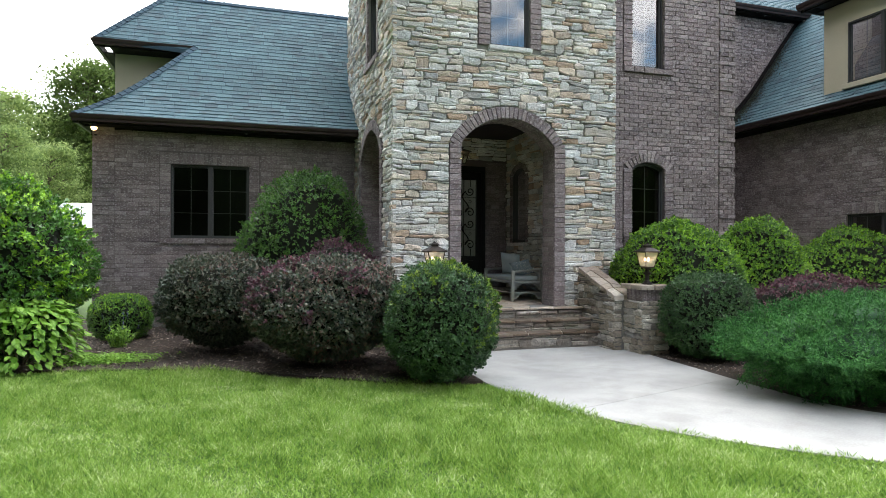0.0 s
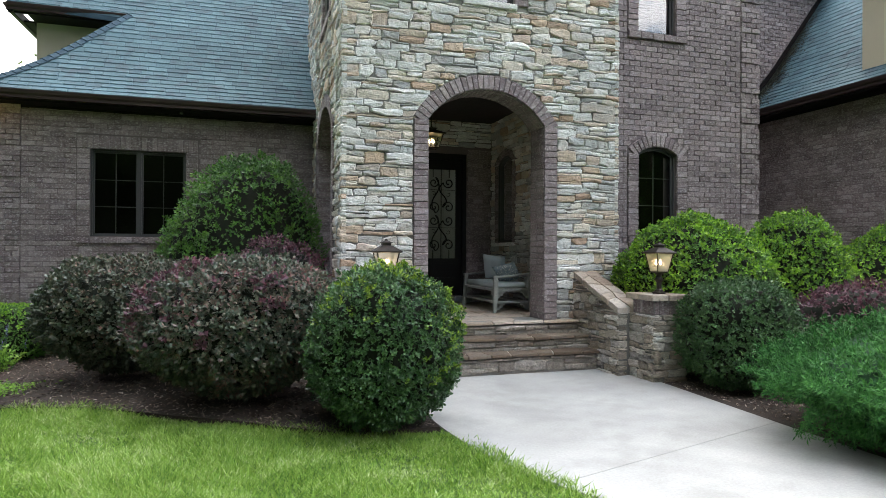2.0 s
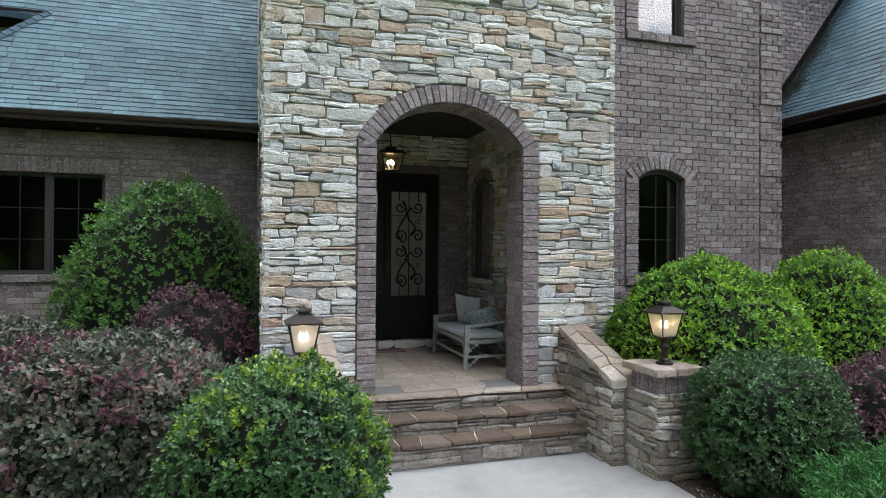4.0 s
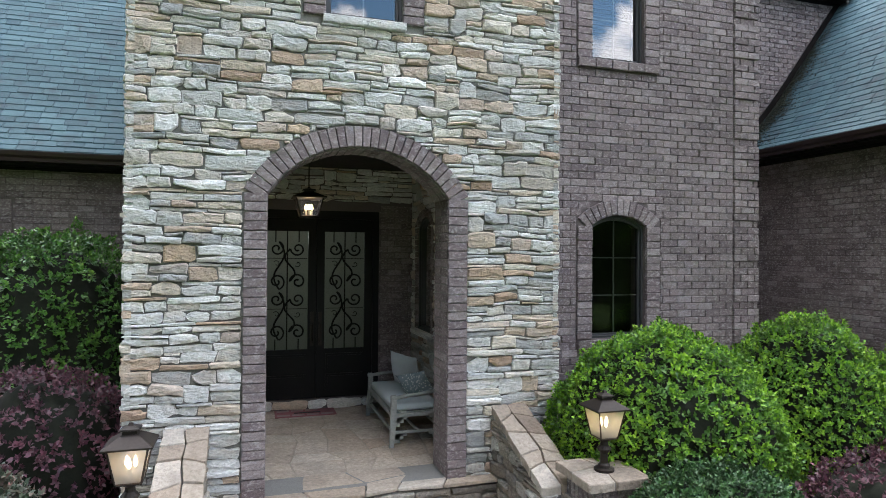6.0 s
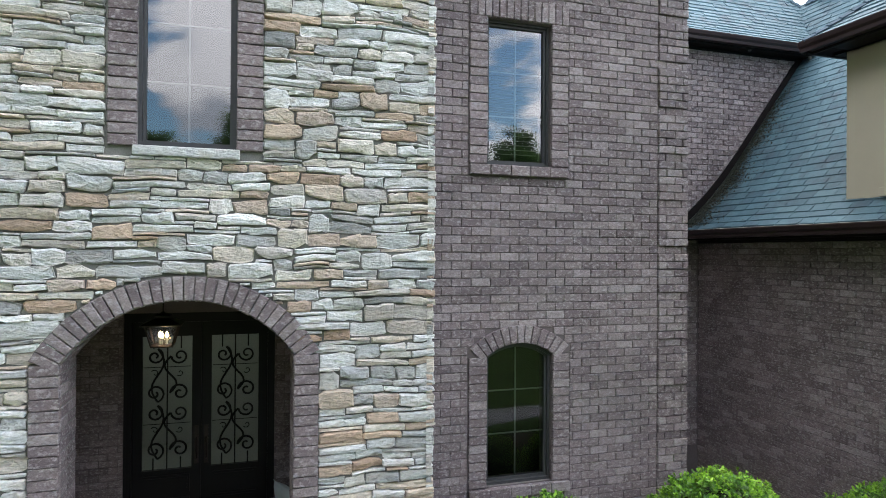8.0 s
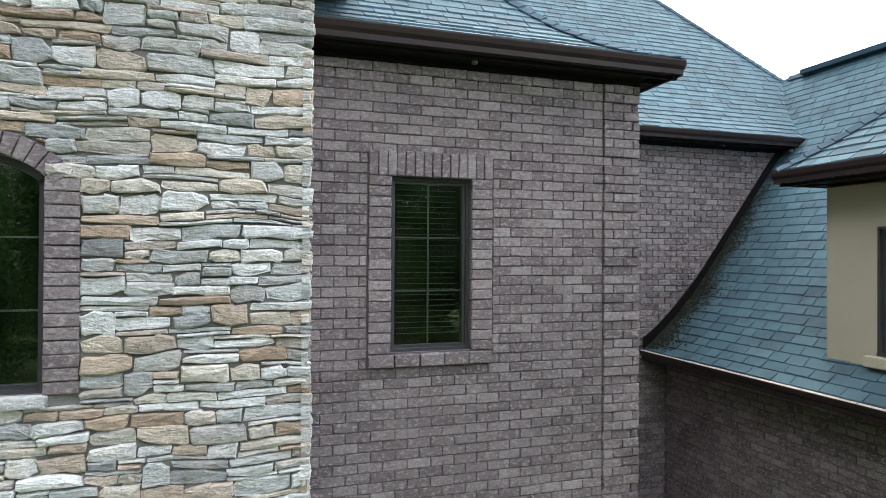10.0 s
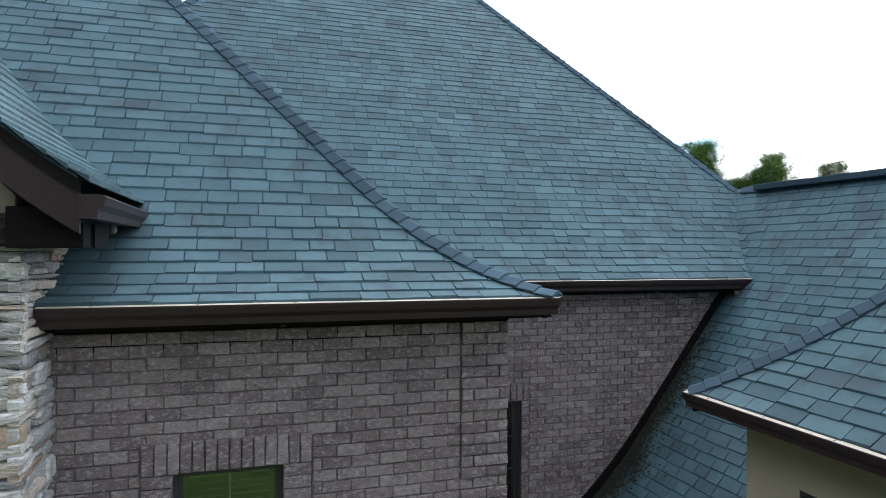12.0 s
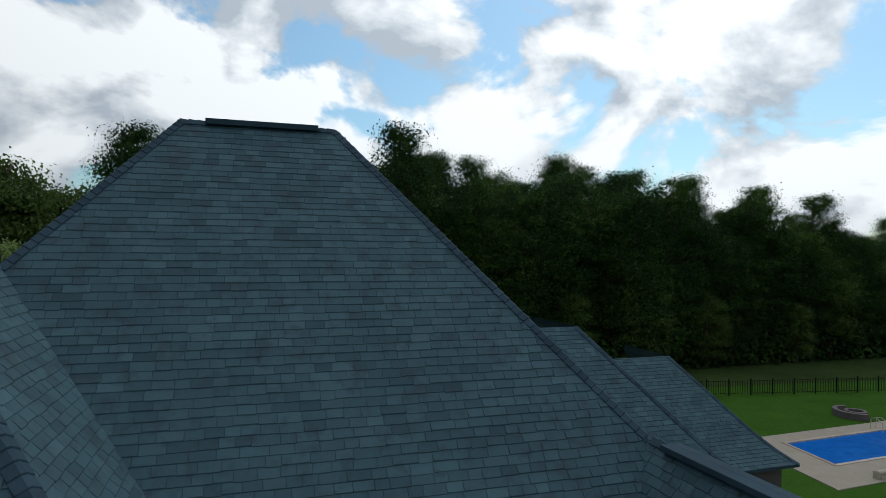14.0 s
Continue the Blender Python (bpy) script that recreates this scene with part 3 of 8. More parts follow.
def rear_reach(d):
    """Where the front block's right slope meets the rear roof, as plan y at distance d from its eave."""
    return EAVE_RY + run_for(max(0.0, EAVE_FZ + rise_at(d, **FRONT_BELL) - EAVE_RZ))


SLOPES = {
    "front": Slope("roof_front", (EAVE_FL, EAVE_F, EAVE_FZ), (1, 0), (0, 1), D_F, lambda d: d, lambda d: EAVE_FX - EAVE_FL - d, "blue-grey shingle roof over the brick bay", bell=FRONT_BELL),
    "front_right": Slope("roof_front_right", (EAVE_FX, EAVE_F, EAVE_FZ), (0, 1), (-1, 0), D_F, lambda d: d, lambda d: rear_reach(d) - EAVE_F, "blue-grey shingle slope between hip and valley", bell=FRONT_BELL),
    "front_left": Slope("roof_front_left", (EAVE_FL, EAVE_F, EAVE_FZ), (0, 1), (1, 0), D_F, lambda d: d, lambda d: rear_reach(d) - EAVE_F + 0.3, "blue-grey shingle slope behind the tower", bell=FRONT_BELL),
    "rear": Slope("roof_rear", (0, EAVE_RY, EAVE_RZ), (1, 0), (0, 1), D_R, lambda d: RIDGE_RL - (D_R - d) * 0.95, lambda d: RIDGE_RR + (D_R - d) * 0.97, "tall blue-grey shingle roof of the main house"),
    "rear_right": Slope("roof_rear_right", (RIDGE_RR + D_R * 0.97, EAVE_RY, EAVE_RZ), (0, 1), (-1, 0), D_R * 0.97, lambda d: d / 0.97, lambda d: 2 * D_R - d / 0.97, "hip end of the tall roof"),
    "rear_left": Slope("roof_rear_left", (RIDGE_RL - D_R * 0.95, EAVE_RY, EAVE_RZ), (0, 1), (1, 0), D_R * 0.95, lambda d: d / 0.95, lambda d: 2 * D_R - d / 0.95, "left hip end of the tall roof"),
    "wing": Slope("roof_wing", (WG_X, -5.0, WG_Z), (0, 1), (1, 0), D_W, lambda d: 0.0, lambda d: 5.0 + REAR_Y + (max(0.0, EAVE_RY + run_for(max(0.0, WG_Z + rise_at(d, s1=1.32) - EAVE_RZ)) - REAR_Y) if WG_Z + rise_at(d, s1=1.32) > EAVE_RZ else 0.0), "blue-grey shingle roof of the forward wing", s1=1.32),
    "wing_far": Slope("roof_wing_far", (11.1 + D_W, -5.0, WG_Z), (0, 1), (-1, 0), D_W, lambda d: 0.0, lambda d: 9.0, "far slope of the forward wing", s1=1.32),
    "left": Slope("roof_left", (LEFT_C, EAVE_LY, EAVE_LZ), (1, 0), (0, 1), D_L, lambda d: d if d < D_P else d - D_P - 0.08, lambda d: 5.48 if d < 1.6 else 9.0, "blue-grey shingle roof of the low wing"),
    "left_end": Slope("roof_left_end", (LEFT_C, EAVE_LY, EAVE_LZ), (0, 1), (1, 0), 2.1, lambda d: d, lambda d: 7.0, "hip end of the low wing's roof"),
}
DECKS = {k: s.deck() for k, s in SLOPES.items()}
# dormer on the wing
DORM_X, DORM_Y, DORM_Z = 7.27, 0.73, 6.9
D_D = 1.9
SLOPES["dormer"] = Slope("roof_dormer", (DORM_X, DORM_Y, DORM_Z), (0, -1), (1, 0), D_D, lambda d: d, lambda d: 2 * D_D + 0.4 - d, "hipped shingle roof of the dormer")
SLOPES["dormer_side"] = Slope("roof_dormer_side", (DORM_X, DORM_Y, DORM_Z), (1, 0), (0, -1), D_D, lambda d: d, lambda d: 2.6 + 0.4 * d, "side slope of the dormer roof")
for k in ("dormer", "dormer_side"):
    DECKS[k] = SLOPES[k].deck(0.06)
dormer = Mesh()
dormer.box(WING_X + 1.2, 10.6, -3.4, 0.41, 4.72, 6.72)
dormer.box(WING_X + 0.15, WING_X + 1.2, 0.21, 0.41, 4.72, 6.72)
dormer.box(WING_X + 0.15, WING_X + 1.2, -3.4, -3.2, 4.72, 6.72)
DORMER_WIN = Opening(-1.65, -0.15, 4.98, 6.26)
WALLS["dormer"] = wall("wall_dormer_front", STUCCO, (-3.4, 0.41), (4.72, 6.72), [DORMER_WIN], 0.2, side_place(WING_X - 0.05, 1), "cream stucco dormer front with a dark window")
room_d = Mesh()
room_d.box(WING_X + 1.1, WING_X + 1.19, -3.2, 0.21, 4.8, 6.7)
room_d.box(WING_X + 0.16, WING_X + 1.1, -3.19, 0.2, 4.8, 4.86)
tagged(room_d.make("wall_dormer_inside", ROOM), "plaster wall inside the dormer, near-black in place of an unlit room", "wall", kind="structure")
dormer_ob = tagged(dormer.make("wall_dormer", STUCCO), "cream stucco dormer with dark eaves", "dormer", kind="structure")
# upper left stucco wall
upper = Mesh()
upper.box(-7.3, -3.0, 5.9, 9.5, 4.4, 6.35)
tagged(upper.make("wall_upper_left", STUCCO), "cream stucco wall above the low wing's hip", "wall", kind="structure")

# ---- ground ----
ground = Mesh()
ground.add([(-900, -900, LAWN), (900, -900, LAWN), (900, 900, LAWN), (-900, 900, LAWN)], [(0, 1, 2, 3)])
tagged(ground.make("ground", TURF), "mown green lawn", "lawn", kind="structure")
EDGE_X = [-9.5, -7.3, -6.4, -5.35, -4.9, -4.5, -3.9, -3.4, -3.0, -2.6, -2.2, -1.3]
EDGE_Y = [-0.2, -0.53, -0.8, -1.0, -1.14, -1.36, -1.78, -2.08, -2.4, -2.68, -2.82, -2.86]


def bed_edge(x):
    """Plan y of the curved edge between lawn and planting bed."""
    return float(np.interp(x, EDGE_X, EDGE_Y))


def sheet(name, mat, inner, outer, z, label, category, n=60, thick=0.08):
    """A flat body between two lines given as functions of 0..1."""
    m = Mesh()
    for i in range(n):
        a0, a1, b0, b1 = inner(i / n), inner((i + 1) / n), outer(i / n), outer((i + 1) / n)
        v = [(*p, z) for p in (a0, a1, b1, b0)] + [(*p, z - thick) for p in (a0, a1, b1, b0)]
        m.add(v, [(0, 1, 2, 3), (0, 4, 5, 1), (2, 6, 7, 3), (1, 5, 6, 2), (3, 7, 4, 0)])
    return tagged(m.make(name, mat), label, category, kind="structure")


def lerp(a, b, t):
    return a + (b - a) * t


def bed_front(t):
    x = lerp(-9.5, -1.58, t)
    return (x, bed_edge(x))


bed_z = LAWN + 0.05
sheet("bed_left", SOIL, bed_front, lambda t: (lerp(-9.5, -1.58, t), lerp(6.0, 0.0, min(1, max(0, t * 1.6 - 0.4)))), bed_z, "dark bark mulch bed under the shrubs", "planting bed")
sheet("bed_right", SOIL, lambda t: (lerp(1.5, 1.3, t), lerp(0.5, -6.6, t)), lambda t: (7.7, lerp(0.55, -6.9, t)), LAWN + 0.008, "dark bark mulch bed along the walk", "planting bed")


def walk_left(t):
    """The walk's edge against the lawn, from the steps outwards."""
    y = lerp(-0.55, -9.2, t)
    return (-1.55 + 0.055 * max(0, -y - 2.2) ** 2 + 0.0145 * max(0, -y - 2.2) ** 3, y)


def walk_right(t):
    y = lerp(-0.55, -9.2, t)
    return (1.69 - 0.05 * min(2.0, max(0, -y - 1.7)) + 0.5 * max(0, -y - 4.6) ** 2, y)


JOINT_L, JOINT_R = (-0.55 + 4.3) / (-0.55 + 9.2), (-0.55 + 3.49) / (-0.55 + 9.2)   # a slanting joint across the walk
sheet("path_concrete", CONCRETE, lambda t: walk_left(t * JOINT_L), lambda t: walk_right(t * JOINT_R), LAWN + 0.014, "pale worn concrete walk at the foot of the steps", "walk", n=24, thick=0.12)
sheet("path_concrete_outer", CONCRETE, lambda t: walk_left(lerp(JOINT_L + 0.0006, 1, t)), lambda t: walk_right(lerp(JOINT_R + 0.0006, 1, t)), LAWN + 0.014, "pale worn concrete walk curving away from the steps", "walk", n=30, thick=0.12)

# ---- shrubs: name, x, y, rx, ry, z0, z1 ----
SHRUBS = [
    ("boxwood", -2.05, -2.58, 0.67, 0.65, LAWN + 0.07, 1.29), ("loropetalum", -3.3, -1.38, 1.02, 0.94, LAWN + 0.15, 1.36), ("loropetalum", -4.72, 0.3, 0.93, 0.9, LAWN + 0.15, 1.37),
    ("holly", -3.3, 2.3, 1.25, 1.15, LAWN, 2.95), ("plum_shrub", -2.85, 0.75, 0.7, 0.65, LAWN, 1.56), ("camellia", -7.75, 0.6, 1.02, 1.1, LAWN, 2.36),
    ("hydrangea", -7.0, -0.25, 0.75, 0.6, LAWN, 0.95), ("small_boxwood", -6.5, 2.2, 0.5, 0.5, LAWN, 0.62),
    ("bright_holly", 2.95, -0.72, 1.2, 1.12, LAWN, 1.98), ("bright_holly", 4.85, -0.6, 1.0, 1.0, LAWN, 2.01), ("bright_holly", 6.5, -1.1, 1.05, 1.0, LAWN, 1.9),
    ("dark_boxwood", 2.34, -2.24, 0.62, 0.56, LAWN + 0.07, 1.1), ("juniper", 2.95, -4.55, 1.8, 1.2, LAWN, 0.92), ("plum_shrub", 4.6, -2.2, 1.25, 0.8, LAWN, 1.05),
]


# ---- windows and doors ----
class Face:
    """A wall face: o + u along it + v into it + z."""

    def __init__(self, o, u, v):
        self.o, self.u, self.v = Vector(o), Vector(u), Vector(v)

    def __call__(self, u, v, z):
        return tuple(self.o + self.u * u + self.v * v + Vector((0, 0, z)))

    def matrix(self):
        m = Matrix.Identity(4)
        for i in range(3):
            m[i][0], m[i][1], m[i][2], m[i][3] = self.u[i], self.v[i], (0, 0, 1)[i], self.o[i]
        return m


F_TOWER, F_BAY, F_LEFT, F_REAR = (Face((0, y, 0), (1, 0, 0), (0, 1, 0)) for y in (0.0, MAIN_Y, LEFT_Y, REAR_Y))
F_SIDE = Face((TOWER_L, 0, 0), (0, 1, 0), (1, 0, 0))
F_WING = Face((WING_X, 0, 0), (0, 1, 0), (1, 0, 0))
F_PORCH = Face((PORCH_R, 0, 0), (0, 1, 0), (1, 0, 0))
F_DOOR = Face((0, DOOR_Y, 0), (1, 0, 0), (0, 1, 0))
F_DORMER = Face((WING_X - 0.05, 0, 0), (0, 1, 0), (1, 0, 0))


def bar(m, face, u0, u1, v0, v1, z0, z1):
    v = [face(u, w, z) for z in (z0, z1) for w in (v0, v1) for u in (u0, u1)]
    m.add(v, [(0, 2, 3, 1), (4, 5, 7, 6), (0, 1, 5, 4), (2, 6, 7, 3), (0, 4, 6, 2), (1, 3, 7, 5)])


def arch_band(m, face, h, grow0, grow1, v0, v1, n=14):
    """The curved head of a frame, between two offsets of an opening's arch."""
    for i in range(n):
        q = []
        for k in (i / n, (i + 1) / n):
            for g in (grow0, grow1):
                half = math.asin(min(1.0, h.half / h.r))
                a = -half + 2 * half * k
                rr = h.r + g
                q.append((h.mid + rr * math.sin(a), h.z1 + h.rise - h.r + rr * math.cos(a)))
        a0, a1, b0, b1 = q
        v = [face(u, w, z) for w in (v0, v1) for u, z in (a0, a1, b1, b0)]
        m.add(v, [(0, 1, 2, 3), (7, 6, 5, 4), (0, 4, 5, 1), (1, 5, 6, 2), (2, 6, 7, 3), (3, 7, 4, 0)])


def window_unit(name, face, h, lights, label, deep=0.09, sashes=1, blind=False, glass=None):
    """A casement: frame, sashes with glass and muntins; lights = columns and rows in each sash."""
    ob = empty(name, face(h.mid, deep, h.z0), label, "window", kind="structure")
    fr = Mesh()
    w = 0.028
    bar(fr, face, h.u0, h.u0 + w, deep - 0.03, deep + 0.06, h.z0, h.z1)
    bar(fr, face, h.u1 - w, h.u1, deep - 0.03, deep + 0.06, h.z0, h.z1)
    bar(fr, face, h.u0, h.u1, deep - 0.04, deep + 0.06, h.z0, h.z0 + w)
    if h.rise:
        arch_band(fr, face, h, -w, 0.0, deep - 0.03, deep + 0.06)
    else:
        bar(fr, face, h.u0 + w, h.u1 - w, deep - 0.03, deep + 0.06, h.z1 - w, h.z1)
    if sashes == 2:
        bar(fr, face, h.mid - 0.03, h.mid + 0.03, deep - 0.03, deep + 0.06, h.z0 + w, h.z1 - w)
    keep_place(fr.make("window_frame", FRAME), ob)
    top = h.z1 + h.rise
    for s in range(sashes):
        a = h.u0 + w if s == 0 else h.mid + 0.03
        b = h.u1 - w if s == sashes - 1 else h.mid - 0.03
        sash = Mesh()
        k = 0.026
        for u in (a, b - k):
            bar(sash, face, u, u + k, deep, deep + 0.05, h.z0 + w, h.z1 - (0 if h.rise else w))
        bar(sash, face, a + k, b - k, deep, deep + 0.05, h.z0 + w, h.z0 + w + k)
        if not h.rise:
            bar(sash, face, a + k, b - k, deep, deep + 0.05, h.z1 - w - k, h.z1 - w)
        else:
            arch_band(sash, face, h, -w - k, -w, deep, deep + 0.05)
        sash_ob = keep_place(sash.make("sash", FRAME), ob)
        pane = Mesh()
        if h.rise:
            n = 12
            for i in range(n):
                u0, u1 = lerp(a + k, b - k, i / n), lerp(a + k, b - k, (i + 1) / n)
                z0, z1 = h.top(u0, -w - k + 0.005), h.top(u1, -w - k + 0.005)
                v = [face(u0, deep + 0.025, h.z0 + w + k), face(u1, deep + 0.025, h.z0 + w + k), face(u1, deep + 0.025, z1), face(u0, deep + 0.025, z0)]
                pane.add(v, [(0, 1, 2, 3)])
        else:
            pane.add([face(a + k, deep + 0.025, h.z0 + w + k), face(b - k, deep + 0.025, h.z0 + w + k), face(b - k, deep + 0.025, h.z1 - w - k), face(a + k, deep + 0.025, h.z1 - w - k)], [(0, 1, 2, 3)])
        p_ob = pane.make("pane", glass or GLASS)
        p_ob.visible_shadow = False
        keep_place(p_ob, ob)
        nx, nz = lights
        for i in range(1, nx):
            u = lerp(a + k, b - k, i / nx)
            mb = Mesh()
            bar(mb, face, u - 0.007, u + 0.007, deep + 0.028, deep + 0.04, h.z0 + w + k, h.top(u, -w - k) if h.rise else h.z1 - w - k)
            keep_place(mb.make("muntin", GRILLE), ob)
        for i in range(1, nz):
            z = lerp(h.z0 + w + k, top - w - k, i / nz)
            mb = Mesh()
            bar(mb, face, a + k, b - k, deep + 0.029, deep + 0.039, z - 0.007, z + 0.007)
            keep_place(mb.make("muntin", GRILLE), ob)
    if blind:
        z = h.z1 - 0.1
        slat = Mesh()
        bar(slat, face, h.u0 + 0.09, h.u1 - 0.09, deep + 0.08, deep + 0.105, 0, 0.004)
        me = slat.data("blind_slat", BLIND)
        while z > h.z0 + 0.12:
            s_ob = new("blind_slat", me)
            s_ob.location.z = z
            keep_place(s_ob, ob)
            z -= 0.05
    return ob


window_unit("window_tower", F_TOWER, TOWER_WIN, (2, 3), "dark-framed arched window in the stone tower")
window_unit("window_tower_side", F_SIDE, SIDE_WIN, (2, 3), "dark-framed arched window on the tower flank")
window_unit("window_bay_low", F_BAY, W_LOW, (2, 3), "dark-framed arched window over the shrubs", glass=DIM_GLASS)
window_unit("window_bay_high", F_BAY, W_HIGH, (2, 3), "dark-framed window with lowered blinds", blind=True)
window_unit("window_left", F_LEFT, W_LEFT, (2, 3), "wide double casement with dark frame", sashes=2, glass=DIM_GLASS)
window_unit("window_rear", F_REAR, W_REAR, (2, 3), "narrow dark window beside the roof", glass=DIM_GLASS)
window_unit("window_wing", F_WING, W_WING, (2, 2), "dark window low in the wing wall", sashes=2, glass=DIM_GLASS)
window_unit("window_porch", F_PORCH, PORCH_WIN, (1, 1), "arched dark window inside the porch", deep=0.05, glass=DIM_GLASS)
window_unit("window_dormer", F_DORMER, DORMER_WIN, (2, 2), "dark window in the cream stucco dormer", deep=0.03, sashes=2, glass=DIM_GLASS)
sill = Mesh()
sill.soft_box(WING_X - 0.13, WING_X - 0.04, -1.75, -0.06, 4.86, 4.97, 0.012)
tagged(sill.make("dormer_sill", STUCCO), "cream moulded sill under the dormer window", "window sill", kind="structure")


def scroll(cx, cz, r, turns, start, hand, n=22):
    """Points of a spiral from its heart outwards."""
    return [(cx + r * (0.18 + 0.82 * k / n) * math.cos(start + hand * turns * 2 * math.pi * k / n), cz + r * (0.18 + 0.82 * k / n) * math.sin(start + hand * turns * 2 * math.pi * k / n)) for k in range(n + 1)]


def entrance():
    ob = empty("door_entrance", (-0.09, DOOR_Y, 0.58), "black double entrance doors with glass and iron scrollwork", "door", kind="structure")
    h = DOORWAY
    fr = Mesh()
    for a, b, z0, z1 in ((h.u0, h.u0 + 0.09, h.z0, h.z1), (h.u1 - 0.09, h.u1, h.z0, h.z1), (h.u0 + 0.09, h.u1 - 0.09, h.z1 - 0.12, h.z1)):
        bar(fr, F_DOOR, a, b, 0.02, 0.16, z0, z1)
    for a, b, z0, z1 in ((h.u0 + 0.06, h.u0 + 0.13, h.z0, h.z1 - 0.1), (h.u1 - 0.13, h.u1 - 0.06, h.z0, h.z1 - 0.1), (-0.125, -0.055, h.z0, h.z1 - 0.1), (h.u0 + 0.06, h.u1 - 0.06, h.z1 - 0.17, h.z1 - 0.1)):
        bar(fr, F_DOOR, a, b, 0.104, 0.15, z0, z1)
    keep_place(fr.make("door_frame", DOORWOOD), ob)
    for side in (0, 1):
        a, b = ((h.u0 + 0.095, -0.095), (-0.085, h.u1 - 0.095))[side]
        g0, g1, z0, z1 = a + 0.115, b - 0.115, 1.31, 3.05
        lf = Mesh()
        bar(lf, F_DOOR, a, g0, 0.05, 0.1, h.z0 + 0.01, h.z1 - 0.125)
        bar(lf, F_DOOR, g1, b, 0.05, 0.1, h.z0 + 0.01, h.z1 - 0.125)
        bar(lf, F_DOOR, g0, g1, 0.05, 0.1, h.z0 + 0.01, z0)
        bar(lf, F_DOOR, g0, g1, 0.05, 0.1, z1, h.z1 - 0.125)
        leaf = keep_place(lf.make("door_leaf", DOORWOOD), ob)
        for zz in (0.7, 1.0):
            pm = Mesh()
            bar(pm, F_DOOR, g0 + 0.02, g1 - 0.02, 0.032, 0.05, zz, zz + 0.24)
            bar(pm, F_DOOR, g0 + 0.05, g1 - 0.05, 0.022, 0.032, zz + 0.03, zz + 0.21)
            pm.make("door_panel", DOORWOOD, leaf)
        gl = Mesh()
        gl.add([F_DOOR(u, 0.075, z) for u, z in ((g0, z0), (g1, z0), (g1, z1), (g0, z1))], [(0, 1, 2, 3)])
        g_ob = gl.make("door_glass", DOOR_GLASS, leaf, label="rain glass behind the ironwork")
        g_ob.visible_shadow = False
        iron = Mesh()
        mid, w = (g0 + g1) / 2, (g1 - g0) / 2

        def put(pts, r=0.0135):
            iron.tube([F_DOOR(u, 0.055, z) for u, z in pts], r, 5)

        put([(mid, z0), (mid, z1)], 0.009)
        for s in (-1, 1):
            put([(mid + s * w * 0.55, z0), (mid + s * w * 0.55, z0 + 0.16)], 0.009)
            put([(mid + s * w * 0.55, z1 - 0.16), (mid + s * w * 0.55, z1)], 0.009)
            for k in range(2):
                lo, hi = z0 + 0.14 + k * 0.74, z0 + 0.14 + k * 0.74 + 0.72
                low = scroll(mid + s * w * 0.5, lo + 0.12, 0.118, 1.35, math.pi * 0.3, s)
                high = scroll(mid + s * w * 0.5, hi - 0.12, 0.108, 1.35, -math.pi * 0.3, -s)
                put(low)
                put(high)
                put([(lerp(low[-1][0], high[-1][0], t) + s * 0.075 * math.sin(2 * math.pi * t), lerp(low[-1][1], high[-1][1], t)) for t in [i / 12 for i in range(13)]])
                put(scroll(mid + s * w * 0.5, (lo + hi) / 2 + 0.02, 0.05, 0.9, math.pi, -s, 12), 0.006)
                put([(mid - 0.0, (lo + hi) / 2 + 0.1), (mid + s * w * 0.95, (lo + hi) / 2 + 0.1)], 0.005)
        iron.make("scrollwork", IRON, leaf, label="black wrought-iron scrolls")
        hd = Mesh()
        hu = b - 0.055 if side == 0 else a + 0.055
        hd.tube([F_DOOR(hu, 0.05, 1.42), F_DOOR(hu, 0.0, 1.44), F_DOOR(hu, -0.01, 1.56), F_DOOR(hu, 0.0, 1.68), F_DOOR(hu, 0.05, 1.7)], 0.011, 6)
        bar(hd, F_DOOR, hu - 0.025, hu + 0.025, 0.042, 0.052, 1.36, 1.86)
        hd.make("handle", LAMPMETAL, leaf, label="dark bronze pull handle")
    return ob


entrance()

# ---- eaves, gutters and boards ----
K_STYLE = [(0, 0), (0, 0.13), (0.12, 0.13), (0.135, 0.118), (0.122, 0.075), (0.095, 0.045), (0.09, 0.0)]


K_OPEN = [(0, 0), (0, 0.112), (0.1, 0.112), (0.112, 0.132), (0.135, 0.132), (0.135, 0.118), (0.122, 0.075), (0.095, 0.045), (0.09, 0.0)]


